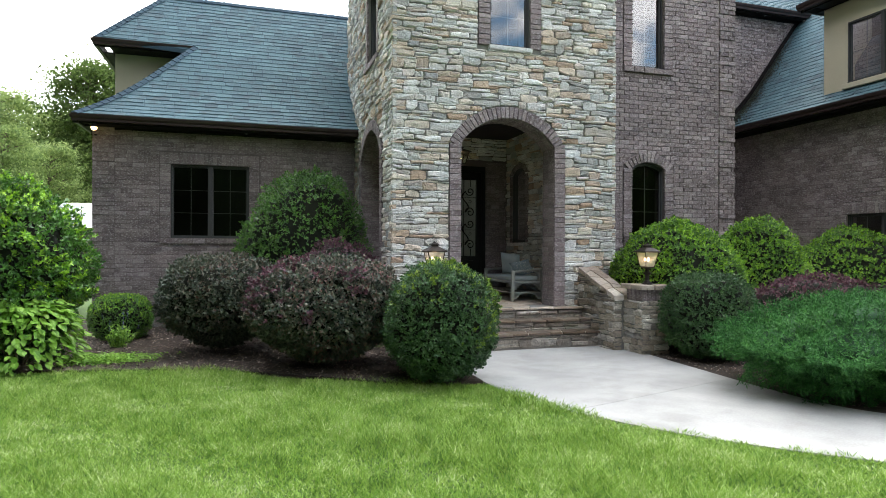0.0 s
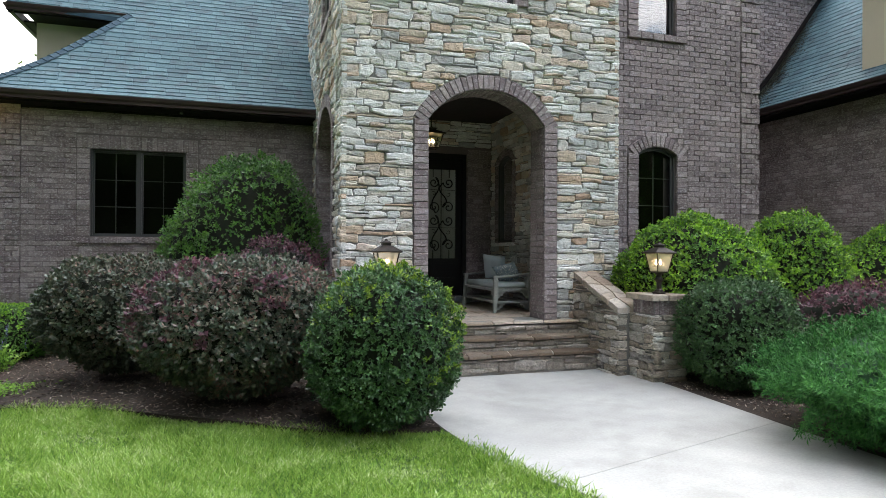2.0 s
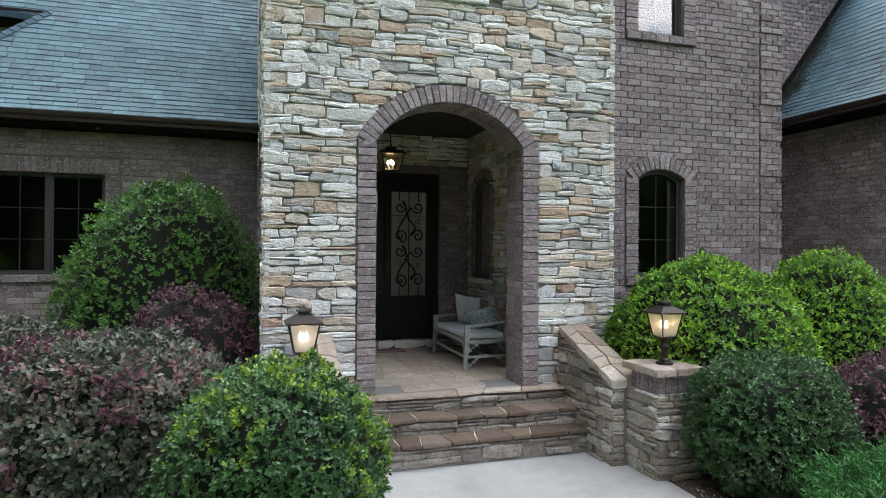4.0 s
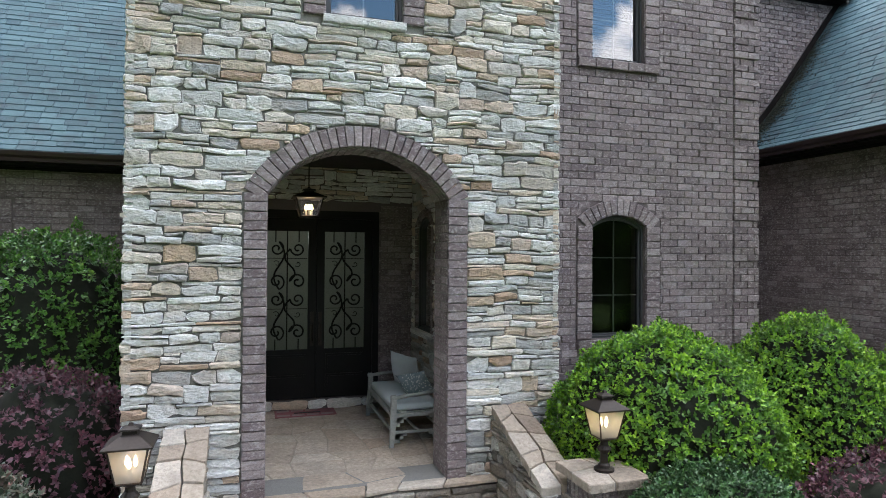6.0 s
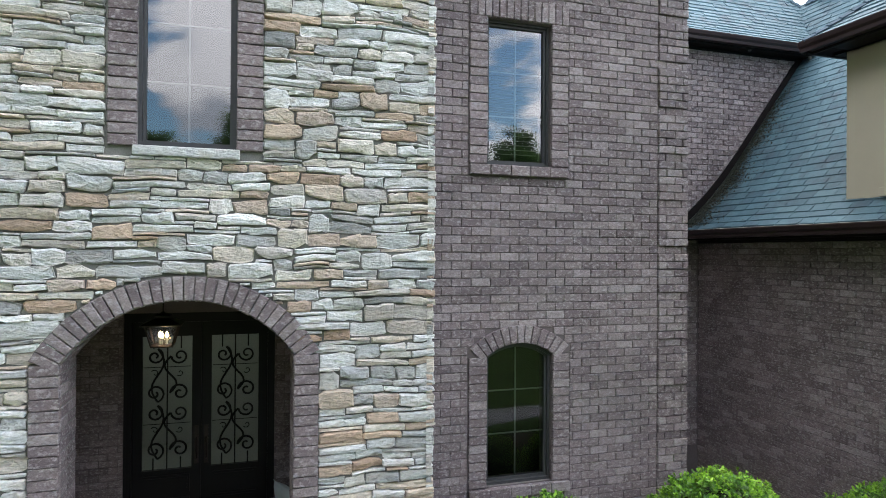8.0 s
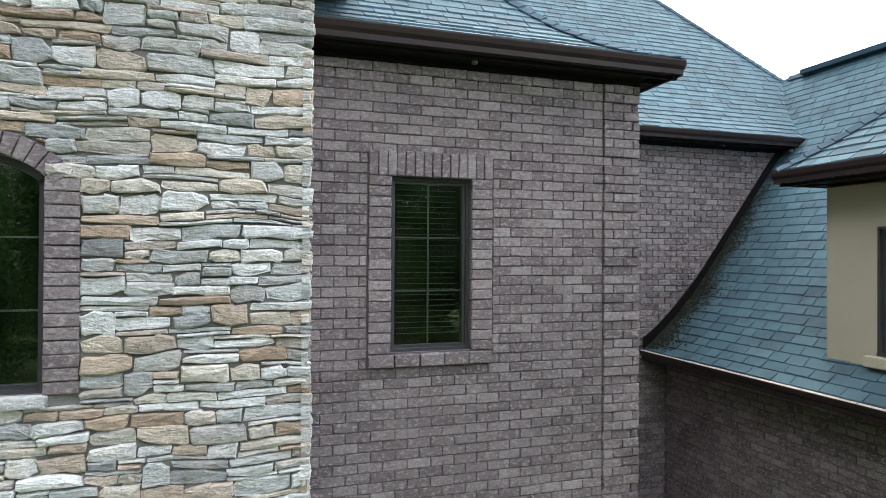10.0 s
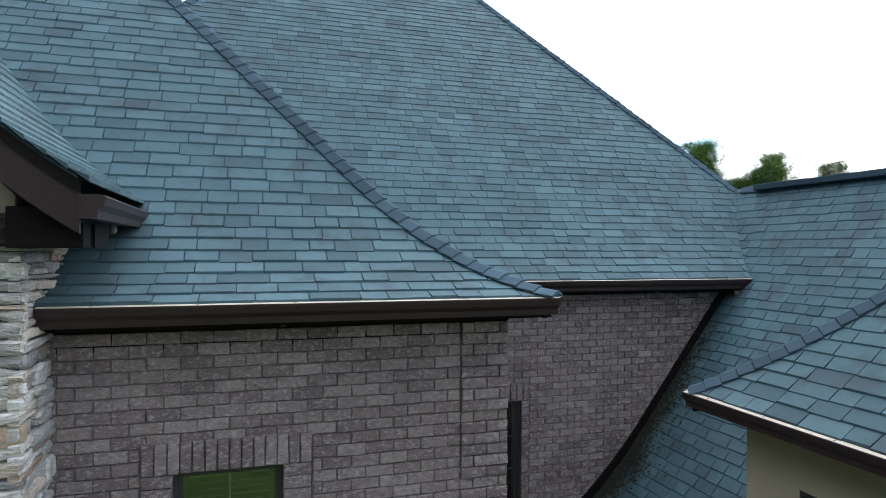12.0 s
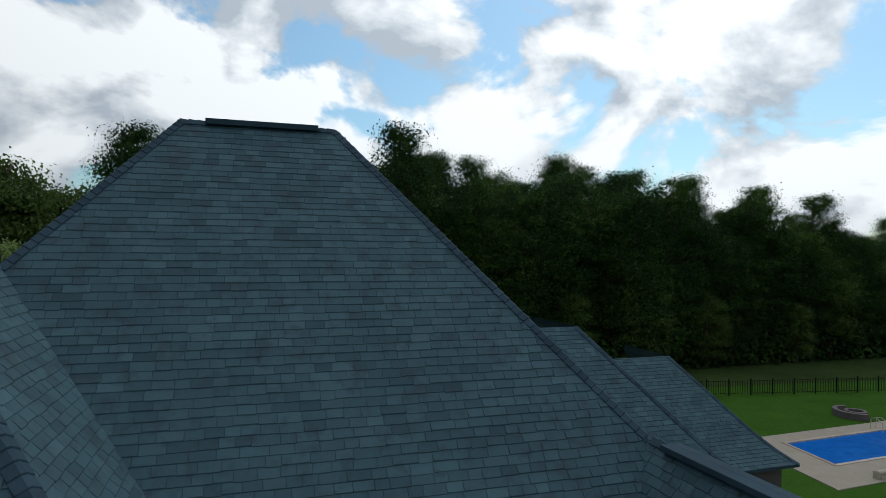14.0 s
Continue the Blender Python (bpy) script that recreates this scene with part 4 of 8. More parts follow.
def gutter(name, a, b, label, soffit=0.36, frieze=True, wall_gap=0.28, trim=(0.0, 0.0)):
    """A gutter run with its guard, fascia, soffit and frieze boards; the house lies to the left of the way."""
    ob = empty(name, a, label, "gutter", kind="structure")
    A, B = Vector(a), Vector(b)
    d = (B - A).normalized()
    for nm, mat, prof in (("gutter_trough", GUTTER, K_OPEN), ("gutter_guard", GUARD, [(0.0, 0.128), (0.0, 0.14), (0.062, 0.14), (0.125, 0.1338), (0.125, 0.124)]),
                          ("fascia", TRIM, [(-0.03, -0.03), (-0.03, 0.13), (-0.002, 0.13), (-0.002, -0.03)]), ("soffit", TRIM, [(-soffit, -0.02), (-soffit, 0.02), (-0.032, 0.02), (-0.032, -0.02)]),
                          ("frieze", TRIM, [(-wall_gap - 0.05, -0.2), (-wall_gap - 0.05, -0.022), (-wall_gap + 0.03, -0.022), (-wall_gap + 0.03, -0.06), (-wall_gap + 0.0, -0.075), (-wall_gap + 0.0, -0.2)])):
        m = Mesh()
        inner = nm in ("soffit", "frieze")
        m.sweep(prof, A + d * trim[0] if inner else a, B - d * trim[1] if inner else b)
        keep_place(m.make(nm, mat), ob)
    n = int((B - A).length / 0.62)
    clip = Mesh()
    for i in range(n):
        p = A + d * (0.3 + i * 0.62)
        q = p + Vector((d.y, -d.x, 0)) * 0.1
        clip.lathe(q.x, q.y, [(0.004, p.z + 0.122), (0.014, p.z + 0.126), (0.013, p.z + 0.136), (0.004, p.z + 0.138)], 8)
    keep_place(clip.make("guard_clip", GUTTER), ob)
    return ob


gz = -0.14
gutter("gutter_front", (TOWER_R, EAVE_F + 0.07, EAVE_FZ + gz), (EAVE_FX - 0.02, EAVE_F + 0.07, EAVE_FZ + gz), "brown gutter along the bay's eave", wall_gap=0.22, trim=(0.0, 0.29))
gutter("gutter_front_return", (EAVE_FX - 0.08, EAVE_F + 0.02, EAVE_FZ + gz), (EAVE_FX - 0.08, EAVE_RY + 0.1, EAVE_FZ + gz), "brown gutter on the bay's return", wall_gap=0.24, trim=(0.27, 0.0))
gutter("gutter_rear", (EAVE_FX - 0.1, EAVE_RY + 0.07, EAVE_RZ + gz), (10.1, EAVE_RY + 0.07, EAVE_RZ + gz), "brown gutter along the tall roof", wall_gap=0.22)
gutter("gutter_wing", (WG_X + 0.07, REAR_Y, WG_Z + gz), (WG_X + 0.07, -5.0, WG_Z + gz), "brown gutter along the forward wing", wall_gap=0.36, soffit=0.4)
gutter("gutter_left", (LEFT_C - 0.02, EAVE_LY + 0.07, EAVE_LZ + gz), (TOWER_L, EAVE_LY + 0.07, EAVE_LZ + gz), "brown gutter along the low wing", wall_gap=0.4, soffit=0.46, trim=(0.24, 0.0))
gutter("gutter_left_end", (LEFT_C + 0.07, 10.0, EAVE_LZ + gz), (LEFT_C + 0.07, EAVE_LY, EAVE_LZ + gz), "brown gutter on the low wing's end", wall_gap=0.2, soffit=0.3, trim=(0.0, 0.45))
LEFT_UZ = EAVE_LZ + rise_at(D_P)
gutter("gutter_upper_left", (LEFT_C - 0.08, EAVE_LY + D_P + 0.07, LEFT_UZ + gz), (LEFT_C + D_P - 0.02, EAVE_LY + D_P + 0.07, LEFT_UZ + gz), "brown gutter above the cream stucco wall", wall_gap=0.6, soffit=0.68, trim=(0.3, 0.0))
gutter("gutter_upper_left_end", (LEFT_C - 0.01, 9.5, LEFT_UZ + gz), (LEFT_C - 0.01, EAVE_LY + D_P, LEFT_UZ + gz), "brown gutter on the upper end", wall_gap=0.25, soffit=0.35, trim=(0.0, 0.62))
gutter("gutter_dormer", (DORM_X + 0.07, DORM_Y, DORM_Z + gz), (DORM_X + 0.07, -3.8, DORM_Z + gz), "brown gutter on the dormer", wall_gap=0.34, soffit=0.42, trim=(0.34, 0.0))
gutter("gutter_dormer_side", (9.0, DORM_Y - 0.07, DORM_Z + gz), (DORM_X, DORM_Y - 0.07, DORM_Z + gz), "brown gutter on the dormer's side", wall_gap=0.24, soffit=0.3, trim=(0.0, 0.42))

# flashing where the wing roof meets the rear wall
flash = Mesh()
prev = None
for i in range(25):
    d = lerp(-0.02, 2.75, i / 24)
    x, z = WG_X + d, WG_Z + rise_at(max(0, d), s1=1.32)
    if prev:
        x0, z0 = prev
        v = [(x0, REAR_Y - 0.03, z0), (x, REAR_Y - 0.03, z), (x, REAR_Y - 0.03, z + 0.17), (x0, REAR_Y - 0.03, z0 + 0.17), (x0, REAR_Y + 0.02, z0), (x, REAR_Y + 0.02, z), (x, REAR_Y + 0.02, z + 0.17), (x0, REAR_Y + 0.02, z0 + 0.17)]
        flash.add(v, [(0, 1, 2, 3), (3, 2, 6, 7), (0, 4, 5, 1)])
    prev = (x, z)
tagged(flash.make("flashing", TRIM), "dark curved flashing board against the brick", "flashing", kind="structure")

# ---- tower gable ----
gable = empty("roof_tower", (0, 0, TOWER_TOP), "tower gable of cream stucco with dark curved bargeboards", "gable", kind="structure")


def gable_z(x):
    """The gable roof's underside at a distance x from the tower's middle line; it flares at the foot."""
    return 8.5 + rise_at(2.5 - abs(x), 0.62, 1.25, 1.0)


tri_m = Mesh()
n = 24
for i in range(n):
    x0, x1 = lerp(TOWER_L + 0.05, TOWER_R - 0.05, i / n), lerp(TOWER_L + 0.05, TOWER_R - 0.05, (i + 1) / n)
    v = [(x0, y, z) for y in (0.06, 0.3) for z in (TOWER_TOP, gable_z(x0))] + [(x1, y, z) for y in (0.06, 0.3) for z in (TOWER_TOP, gable_z(x1))]
    tri_m.add(v, [(0, 1, 5, 4), (2, 6, 7, 3), (1, 3, 7, 5)])
keep_place(tri_m.make("gable_wall", STUCCO), gable)
beam = Mesh()


def hewn(x, z):
    """Depth of the adze dimples at a place on the beam's face; two rows, set off by half a step."""
    deep = 0.0
    for row, (zc, off) in enumerate(((0.06, 0.0), (0.14, 0.075))):
        k = round((x - off) / 0.15)
        xc = off + k * 0.15 + 0.02 * math.sin(k * 2.7 + row)
        q = ((x - xc) / 0.07) ** 2 + ((z - zc) / 0.055) ** 2
        deep = max(deep, 0.032 * max(0.0, 1 - q))
    return deep + 0.004 * math.sin(x * 37 + z * 60)


nb, nz = 190, 10
for i in range(nb + 1):
    x = lerp(TOWER_L, TOWER_R, i / nb)
    wave = 0.012 * math.sin(x * 5.3) + 0.008 * math.sin(x * 21)
    row = [(x, 0.06, TOWER_TOP)] + [(x, -0.09 + hewn(x, 0.19 * j / nz) + (0.03 if j in (0, nz) else 0.0), TOWER_TOP + 0.19 * j / nz + wave * j / nz) for j in range(nz + 1)] + [(x, 0.06, TOWER_TOP + 0.19)]
    beam.v.extend(row)
    w = nz + 3
    if i:
        beam.f.extend([((i - 1) * w + j, i * w + j, i * w + j + 1, (i - 1) * w + j + 1) for j in range(w - 1)])
keep_place(beam.make("beam", TIMBER, label="rough hewn dark timber beam"), gable)
for s in (-1, 1):
    for nm, y0, y1, lo, hi, mat in (("bargeboard", -0.34, -0.3, -0.22, 0.02, GUTTER), ("verge_trim", -0.36, -0.3, 0.0, 0.07, TRIM), ("rake_soffit", -0.3, 0.06, -0.16, -0.12, TRIM), ("rake_frieze", 0.02, 0.058, -0.3, -0.12, TRIM), ("roof_deck", -0.37, 2.4, 0.07, 0.09, CAP)):
        bm_ = Mesh()
        prev = None
        for i in range(31):
            x = s * lerp(2.5, 0.0, i / 30)
            z = gable_z(x)
            cur = [(x, y0, z + lo), (x, y1, z + lo), (x, y1, z + hi), (x, y0, z + hi)]
            if prev:
                bm_.add(prev + cur, [(0, 1, 5, 4), (1, 2, 6, 5), (2, 3, 7, 6), (3, 0, 4, 7)])
            else:
                bm_.add(cur, [(0, 1, 2, 3)])
            prev = cur
        keep_place(bm_.make(nm, mat), gable)
    foot = Mesh()
    foot.soft_box(min(s * 2.1, s * 2.48), max(s * 2.1, s * 2.48), -0.16, 0.5, 8.2, 8.43, 0.01)
    keep_place(foot.make("eave_return", TRIM), gable)
    gut = Mesh()
    a, b = ((2.5, -0.36, 8.36), (2.47, 1.4, 8.36)) if s > 0 else ((-2.47, 4.4, 8.36), (-2.47, -0.36, 8.36))
    gut.sweep(K_STYLE, a, b)
    keep_place(gut.make("gutter_trough", GUTTER), gable)

# ---- steps, cheek walls and lamp pillars ----
STEP = empty("steps", (0, -0.4, LAWN), "three fieldstone steps with flagstone treads", "steps", kind="structure")
body = Mesh()
body.box(-1.4, 1.4, -0.105, 0.5, LAWN - 0.05, 0.4)
body.box(-1.4, 1.4, -0.375, -0.1, LAWN - 0.05, 0.22)
body.box(-1.4, 1.4, -0.655, -0.37, LAWN - 0.05, 0.04)
keep_place(body.make("step_core", STEP_MORTAR), STEP)
floor_m = Mesh()
floor_m.box(TOWER_L + 0.05, TOWER_R - 0.3, 0.45, DOOR_Y + 0.1, LAWN, PORCH - 0.008)
PORCH_FLOOR = tagged(floor_m.make("floor_porch", PAVE_MORTAR), "tan flagstone porch floor", "floor", kind="structure")
CHEEKS = []
for s in (-1, 1):
    ob = empty("cheek_wall", (s * 1.56, -0.6, LAWN), "low fieldstone cheek wall with sloping stone coping", "garden wall", "walls beside the steps", "structure")
    m = Mesh()
    x0, x1 = sorted((s * 1.41, s * 1.71))
    v = [(x, y, z) for x in (x0, x1) for y, z in ((0.02, LAWN - 0.05), (-1.14, LAWN - 0.05), (-1.14, 0.66), (0.02, 1.09))]
    m.add(v, [(0, 1, 2, 3), (7, 6, 5, 4), (3, 2, 6, 7), (1, 5, 6, 2), (0, 3, 7, 4)])
    keep_place(m.make("core", STONE_MORTAR), ob)
    CHEEKS.append(ob)
PILLARS = []
PILLAR_X = {-1: -1.78, 1: 1.82}
for s in (-1, 1):
    ob = empty("lamp_pillar", (PILLAR_X[s], -1.4, LAWN), "square fieldstone pillar with brick band and stone cap", "pillar", "pillars beside the steps", "structure")
    m = Mesh()
    m.box(PILLAR_X[s] - 0.23, PILLAR_X[s] + 0.23, -1.63, -1.15, LAWN - 0.05, 0.66)
    m.box(PILLAR_X[s] - 0.21, PILLAR_X[s] + 0.21, -1.61, -1.17, 0.66, 0.84)
    keep_place(m.make("core", STONE_MORTAR), ob)
    m = Mesh()
    m.box(PILLAR_X[s] - 0.27, PILLAR_X[s] + 0.27, -1.67, -1.11, 0.842, 0.9)
    keep_place(m.make("cap_bed", STEP_MORTAR, label="pale mortar bed of the cap"), ob)
    PILLARS.append(ob)

LANTERN_GLASS, lgn, lgl, lgb = nodes_of("lantern_glass", 0.25)
lgb.inputs["Base Color"].default_value = (0.8, 0.79, 0.75, 1)
lg_t, lg_c, lg_m, lg_m2 = lgn.new("ShaderNodeBsdfTranslucent"), lgn.new("ShaderNodeBsdfTransparent"), lgn.new("ShaderNodeMixShader"), lgn.new("ShaderNodeMixShader")
lg_t.inputs["Color"].default_value = (0.85, 0.82, 0.76, 1)
lg_m.inputs[0].default_value, lg_m2.inputs[0].default_value = 0.3, 0.68
lgl.new(lgb.outputs[0], lg_m.inputs[1])
lgl.new(lg_t.outputs[0], lg_m.inputs[2])
lgl.new(lg_m.outputs[0], lg_m2.inputs[1])
lgl.new(lg_c.outputs[0], lg_m2.inputs[2])
lgl.new(lg_m2.outputs[0], lgn["Material Output"].inputs["Surface"])


def lantern_body(ob, cx, cy, z, s, tall=1.0, glass=LANTERN_GLASS):
    """Tapered four-sided lantern: panes, corner bars, roof and candle bulbs, at height z."""
    h = s * tall
    for k in range(4):
        a0, a1 = math.pi / 4 + k * math.pi / 2, math.pi / 4 + (k + 1) * math.pi / 2
        p = Mesh()
        lo, hi = 0.125 * s, 0.2 * s
        p.add([(cx + lo * math.cos(a0), cy + lo * math.sin(a0), z), (cx + lo * math.cos(a1), cy + lo * math.sin(a1), z), (cx + hi * math.cos(a1), cy + hi * math.sin(a1), z + 0.27 * h), (cx + hi * math.cos(a0), cy + hi * math.sin(a0), z + 0.27 * h)], [(0, 1, 2, 3)])
        po = keep_place(p.make("pane", glass, label="seeded clear glass"), ob)
        po.visible_shadow = False
        c = Mesh()
        c.tube([(cx + lo * math.cos(a0), cy + lo * math.sin(a0), z - 0.01), (cx + hi * math.cos(a0), cy + hi * math.sin(a0), z + 0.275 * h)], 0.008 * s, 5)
        keep_place(c.make("corner_bar", LAMPMETAL), ob)
    q = math.pi / 4
    roof = Mesh()
    roof.lathe(cx, cy, [(0.215 * s, z + 0.265 * h), (0.25 * s, z + 0.272 * h), (0.25 * s, z + 0.285 * h), (0.12 * s, z + 0.345 * h), (0.085 * s, z + 0.36 * h)], 4, q)
    roof.lathe(cx, cy, [(0.075 * s, z + 0.355 * h), (0.075 * s, z + 0.385 * h), (0.1 * s, z + 0.39 * h), (0.095 * s, z + 0.402 * h), (0.03 * s, z + 0.42 * h), (0.018 * s, z + 0.44 * h), (0.004, z + 0.445 * h)], 4, q)
    keep_place(roof.make("roof", LAMPMETAL, label="bronze hipped lantern roof"), ob)
    base = Mesh()
    base.lathe(cx, cy, [(0.1 * s, z - 0.02 * h), (0.14 * s, z), (0.115 * s, z + 0.012 * h)], 4, q)
    keep_place(base.make("tray", LAMPMETAL), ob)
    for k in range(3):
        a = k * 2.1 + 0.4
        x, y = cx + 0.035 * s * math.cos(a), cy + 0.035 * s * math.sin(a)
        cd = Mesh()
        cd.lathe(x, y, [(0.011 * s, z + 0.01 * h), (0.011 * s, z + 0.1 * h)], 8)
        cd_ob = keep_place(cd.make("candle", CUSHION), ob)
        bl = Mesh()
        bl.lathe(x, y, [(0.006 * s, z + 0.1 * h), (0.017 * s, z + 0.125 * h), (0.012 * s, z + 0.155 * h), (0.002 * s, z + 0.185 * h)], 8)
        bl.make("bulb", BULB, cd_ob, label="glowing candle bulb")


for s in (-1, 1):
    cx, cy = PILLAR_X[s], -1.42
    lp = empty("pier_lamp", (cx, cy, 0.915), "lit bronze lantern on a stone pillar", "lamp", "lamps on the pillars")
    st = Mesh()
    st.lathe(cx, cy, [(0.085, 0.915), (0.085, 0.935), (0.055, 0.945), (0.05, 0.965), (0.032, 0.98), (0.032, 1.06), (0.05, 1.08), (0.06, 1.1), (0.035, 1.13), (0.03, 1.16), (0.07, 1.185)], 14)
    keep_place(st.make("stem", LAMPMETAL), lp)
    lantern_body(lp, cx, cy, 1.2, 0.87)
hl = empty("hanging_lantern", (-0.36, 1.64, 3.2), "lit hanging bronze lantern in the porch", "lamp")
lantern_body(hl, -0.36, 1.64, 3.17, 1.12, 0.72, CLEAR)
rod = Mesh()
rod.tube([(-0.36, 1.64, 3.52), (-0.36, 1.64, 4.0)], 0.008, 6)
rod.lathe(-0.36, 1.64, [(0.06, 4.0), (0.06, 3.985), (0.03, 3.96), (0.01, 3.95)], 12)
keep_place(rod.make("hanging_rod", LAMPMETAL), hl)
for cx, cy, cz, e in ((-1.77, -1.42, 1.34, 0.2), (PILLAR_X[1], -1.42, 1.34, 0.2), (-0.36, 1.64, 3.3, 0.12)):
    lt = new("lamp_light", bpy.data.lights.new("lamp_light", "POINT"))
    lt.data.energy, lt.data.color, lt.data.shadow_soft_size = e, (1.0, 0.66, 0.33), 0.05
    lt.location = (cx, cy, cz)

hall_lamp = empty("hall_lamp", (-0.75, 5.0, 3.9), "lit warm ceiling lamp in the entrance hall", "lamp")
hm = Mesh()
hm.tube([(-0.75, 5.0, 3.9), (-0.75, 5.0, 3.25)], 0.01, 6)
hm.lathe(-0.75, 5.0, [(0.02, 3.25), (0.16, 3.22), (0.16, 3.2), (0.02, 3.19)], 16)
keep_place(hm.make("lamp_frame", LAMPMETAL), hall_lamp)
for k in range(5):
    a = k * 1.257
    hm = Mesh()
    hm.lathe(-0.75 + 0.14 * math.cos(a), 5.0 + 0.14 * math.sin(a), [(0.008, 3.22), (0.02, 3.26), (0.014, 3.3), (0.003, 3.34)], 8)
    keep_place(hm.make("bulb", BULB), hall_lamp)
hall_light = new("hall_light", bpy.data.lights.new("hall_light", "POINT"))
hall_light.data.energy, hall_light.data.color, hall_light.data.shadow_soft_size = 5.5, (0.92, 1.0, 0.93), 0.15
hall_light.location = (-0.75, 5.0, 3.05)

flood = empty("eave_floodlight", (-7.2, 3.42, 3.86), "small lit floodlight under the eave", "lamp")
fm = Mesh()
fm.lathe(-7.2, 3.42, [(0.03, 3.9), (0.05, 3.85), (0.06, 3.8)], 12)
keep_place(fm.make("housing", TRIM), flood)
fm = Mesh()
fm.lathe(-7.2, 3.42, [(0.058, 3.8), (0.055, 3.775), (0.03, 3.75), (0.004, 3.74)], 12)
keep_place(fm.make("bulb", glow_material("flood_bulb", (1.0, 0.6, 0.3), 5.0)), flood)
for i, (x, y, z) in enumerate(((3.6, 0.45, 7.68), (8.6, 2.98, 7.66), (9.85, 2.92, 7.62), (2.46, 0.7, 8.33), (-4.4, 3.6, 3.88))):
    em = Mesh()
    em.lathe(x, y, [(0.025, z + 0.03), (0.03, z), (0.028, z - 0.018), (0.018, z - 0.028)], 12)
    tagged(em.make("soffit_light", GRILLE), "small pale spotlight under the eave", "lamp", "lights under the eaves")

# ---- porch furniture ----
def bench():
    """A low rustic bench: square splayed legs with stepped brackets, slatted seat, low arms and no tall back."""
    ob = empty("bench", (0.9, 1.85, PORCH), "weathered grey rustic wooden bench on the porch", "bench")
    x0, x1, y0, y1 = 0.6, 1.2, 1.15, 2.6

    def pole(nm, pts, r=0.024):
        m = Mesh()
        pts = [Vector(q) for q in pts]
        line = []
        for i in range(7):
            f = i / 6 * (len(pts) - 1)
            k = min(int(f), len(pts) - 2)
            q = pts[k].lerp(pts[k + 1], f - k)
            line.append(q + Vector((0.004 * math.sin(9 * f + q.y * 7), 0.004 * math.sin(7 * f + q.x * 5), 0.003 * math.sin(11 * f))))
        m.tube(line, r, 8, r * 0.92)
        keep_place(m.make(nm, BENCHWOOD, smooth=True), ob)

    def leg(x, y, sx, sy, h):
        """A square leg, splayed a little and thicker at its head."""
        m = Mesh()
        ring = []
        for z, r, o in ((0.0, 0.024, 0.03), (0.36, 0.034, 0.0), (h, 0.03, 0.0)):
            cx_, cy_ = x + sx * o, y + sy * o
            ring += [(cx_ + a * r, cy_ + b * r, PORCH + z) for a, b in ((-1, -1), (1, -1), (1, 1), (-1, 1))]
        m.add(ring, [(3, 2, 1, 0), (8, 9, 10, 11)] + [(k * 4 + q, k * 4 + (q + 1) % 4, k * 4 + 4 + (q + 1) % 4, k * 4 + 4 + q) for k in (0, 1) for q in range(4)])
        keep_place(m.make("leg", BENCHWOOD), ob)

    def bracket(x, y, dx, dy, z, up):
        """Three stepped blocks in the corner under a rail."""
        m = Mesh()
        for k in range(3):
            a, c = 0.03 + 0.045 * k, 0.03 + 0.04 * (2 - k)
            p, q = sorted((0.0, dx * (a + 0.045))), sorted((0.0, dy * (a + 0.045)))
            xs = p if dx else [-0.014, 0.014]
            ys = q if dy else [-0.014, 0.014]
            zs = sorted((z, z + up * c))
            m.box(x + xs[0], x + xs[1], y + ys[0], y + ys[1], *zs)
        keep_place(m.make("bracket", BENCHWOOD, label="stepped corner bracket"), ob)

    for x, sx in ((x0, -1), (x1, 1)):
        for y, sy in ((y0, -1), (y1, 1)):
            leg(x, y, sx, sy, 0.6)
            bracket(x, y, -sx, 0, PORCH + 0.345, -1)
            bracket(x, y, 0, -sy, PORCH + 0.345, -1)
            bracket(x, y, -sx, 0, PORCH + 0.15, -1)
    for y in (y0, y1):
        pole("armrest", [(x0 - 0.04, y, PORCH + 0.57), ((x0 + x1) / 2, y, PORCH + 0.6), (x1 + 0.03, y, PORCH + 0.64)], 0.024)
    for a, b, c, d, z0, z1, nm in ((x0 - 0.03, x1 + 0.03, y0 - 0.025, y0 + 0.025, 0.345, 0.39, "seat_bearer"), (x0 - 0.03, x1 + 0.03, y1 - 0.025, y1 + 0.025, 0.345, 0.39, "seat_bearer"),
                                   (x0 - 0.03, x0 + 0.025, y0, y1, 0.347, 0.388, "seat_rail"), (x1 - 0.025, x1 + 0.03, y0, y1, 0.347, 0.388, "seat_rail"),
                                   (x0, x1, y0 - 0.018, y0 + 0.018, 0.15, 0.185, "stretcher"), (x0, x1, y1 - 0.018, y1 + 0.018, 0.15, 0.185, "stretcher"), (x0 - 0.018, x0 + 0.018, y0, y1, 0.152, 0.183, "stretcher"), (x1 - 0.018, x1 + 0.018, y0, y1, 0.152, 0.183, "stretcher")):
        m = Mesh()
        m.soft_box(a, b, c, d, PORCH + z0, PORCH + z1, 0.006)
        keep_place(m.make(nm, BENCHWOOD), ob)
    pole("back_rail", [(x1, y0, PORCH + 0.6), (x1, y1, PORCH + 0.6)], 0.026)
    pole("middle_stretcher", [((x0 + x1) / 2, y0, PORCH + 0.17), ((x0 + x1) / 2, y1, PORCH + 0.17)], 0.02)
    for k in range(7):
        m = Mesh()
        m.soft_box(x0 + 0.01 + k * 0.083, x0 + 0.08 + k * 0.083, y0 + 0.02, y1 - 0.02, PORCH + 0.385, PORCH + 0.402, 0.004)
        keep_place(m.make("seat_slat", BENCHWOOD), ob)


bench()


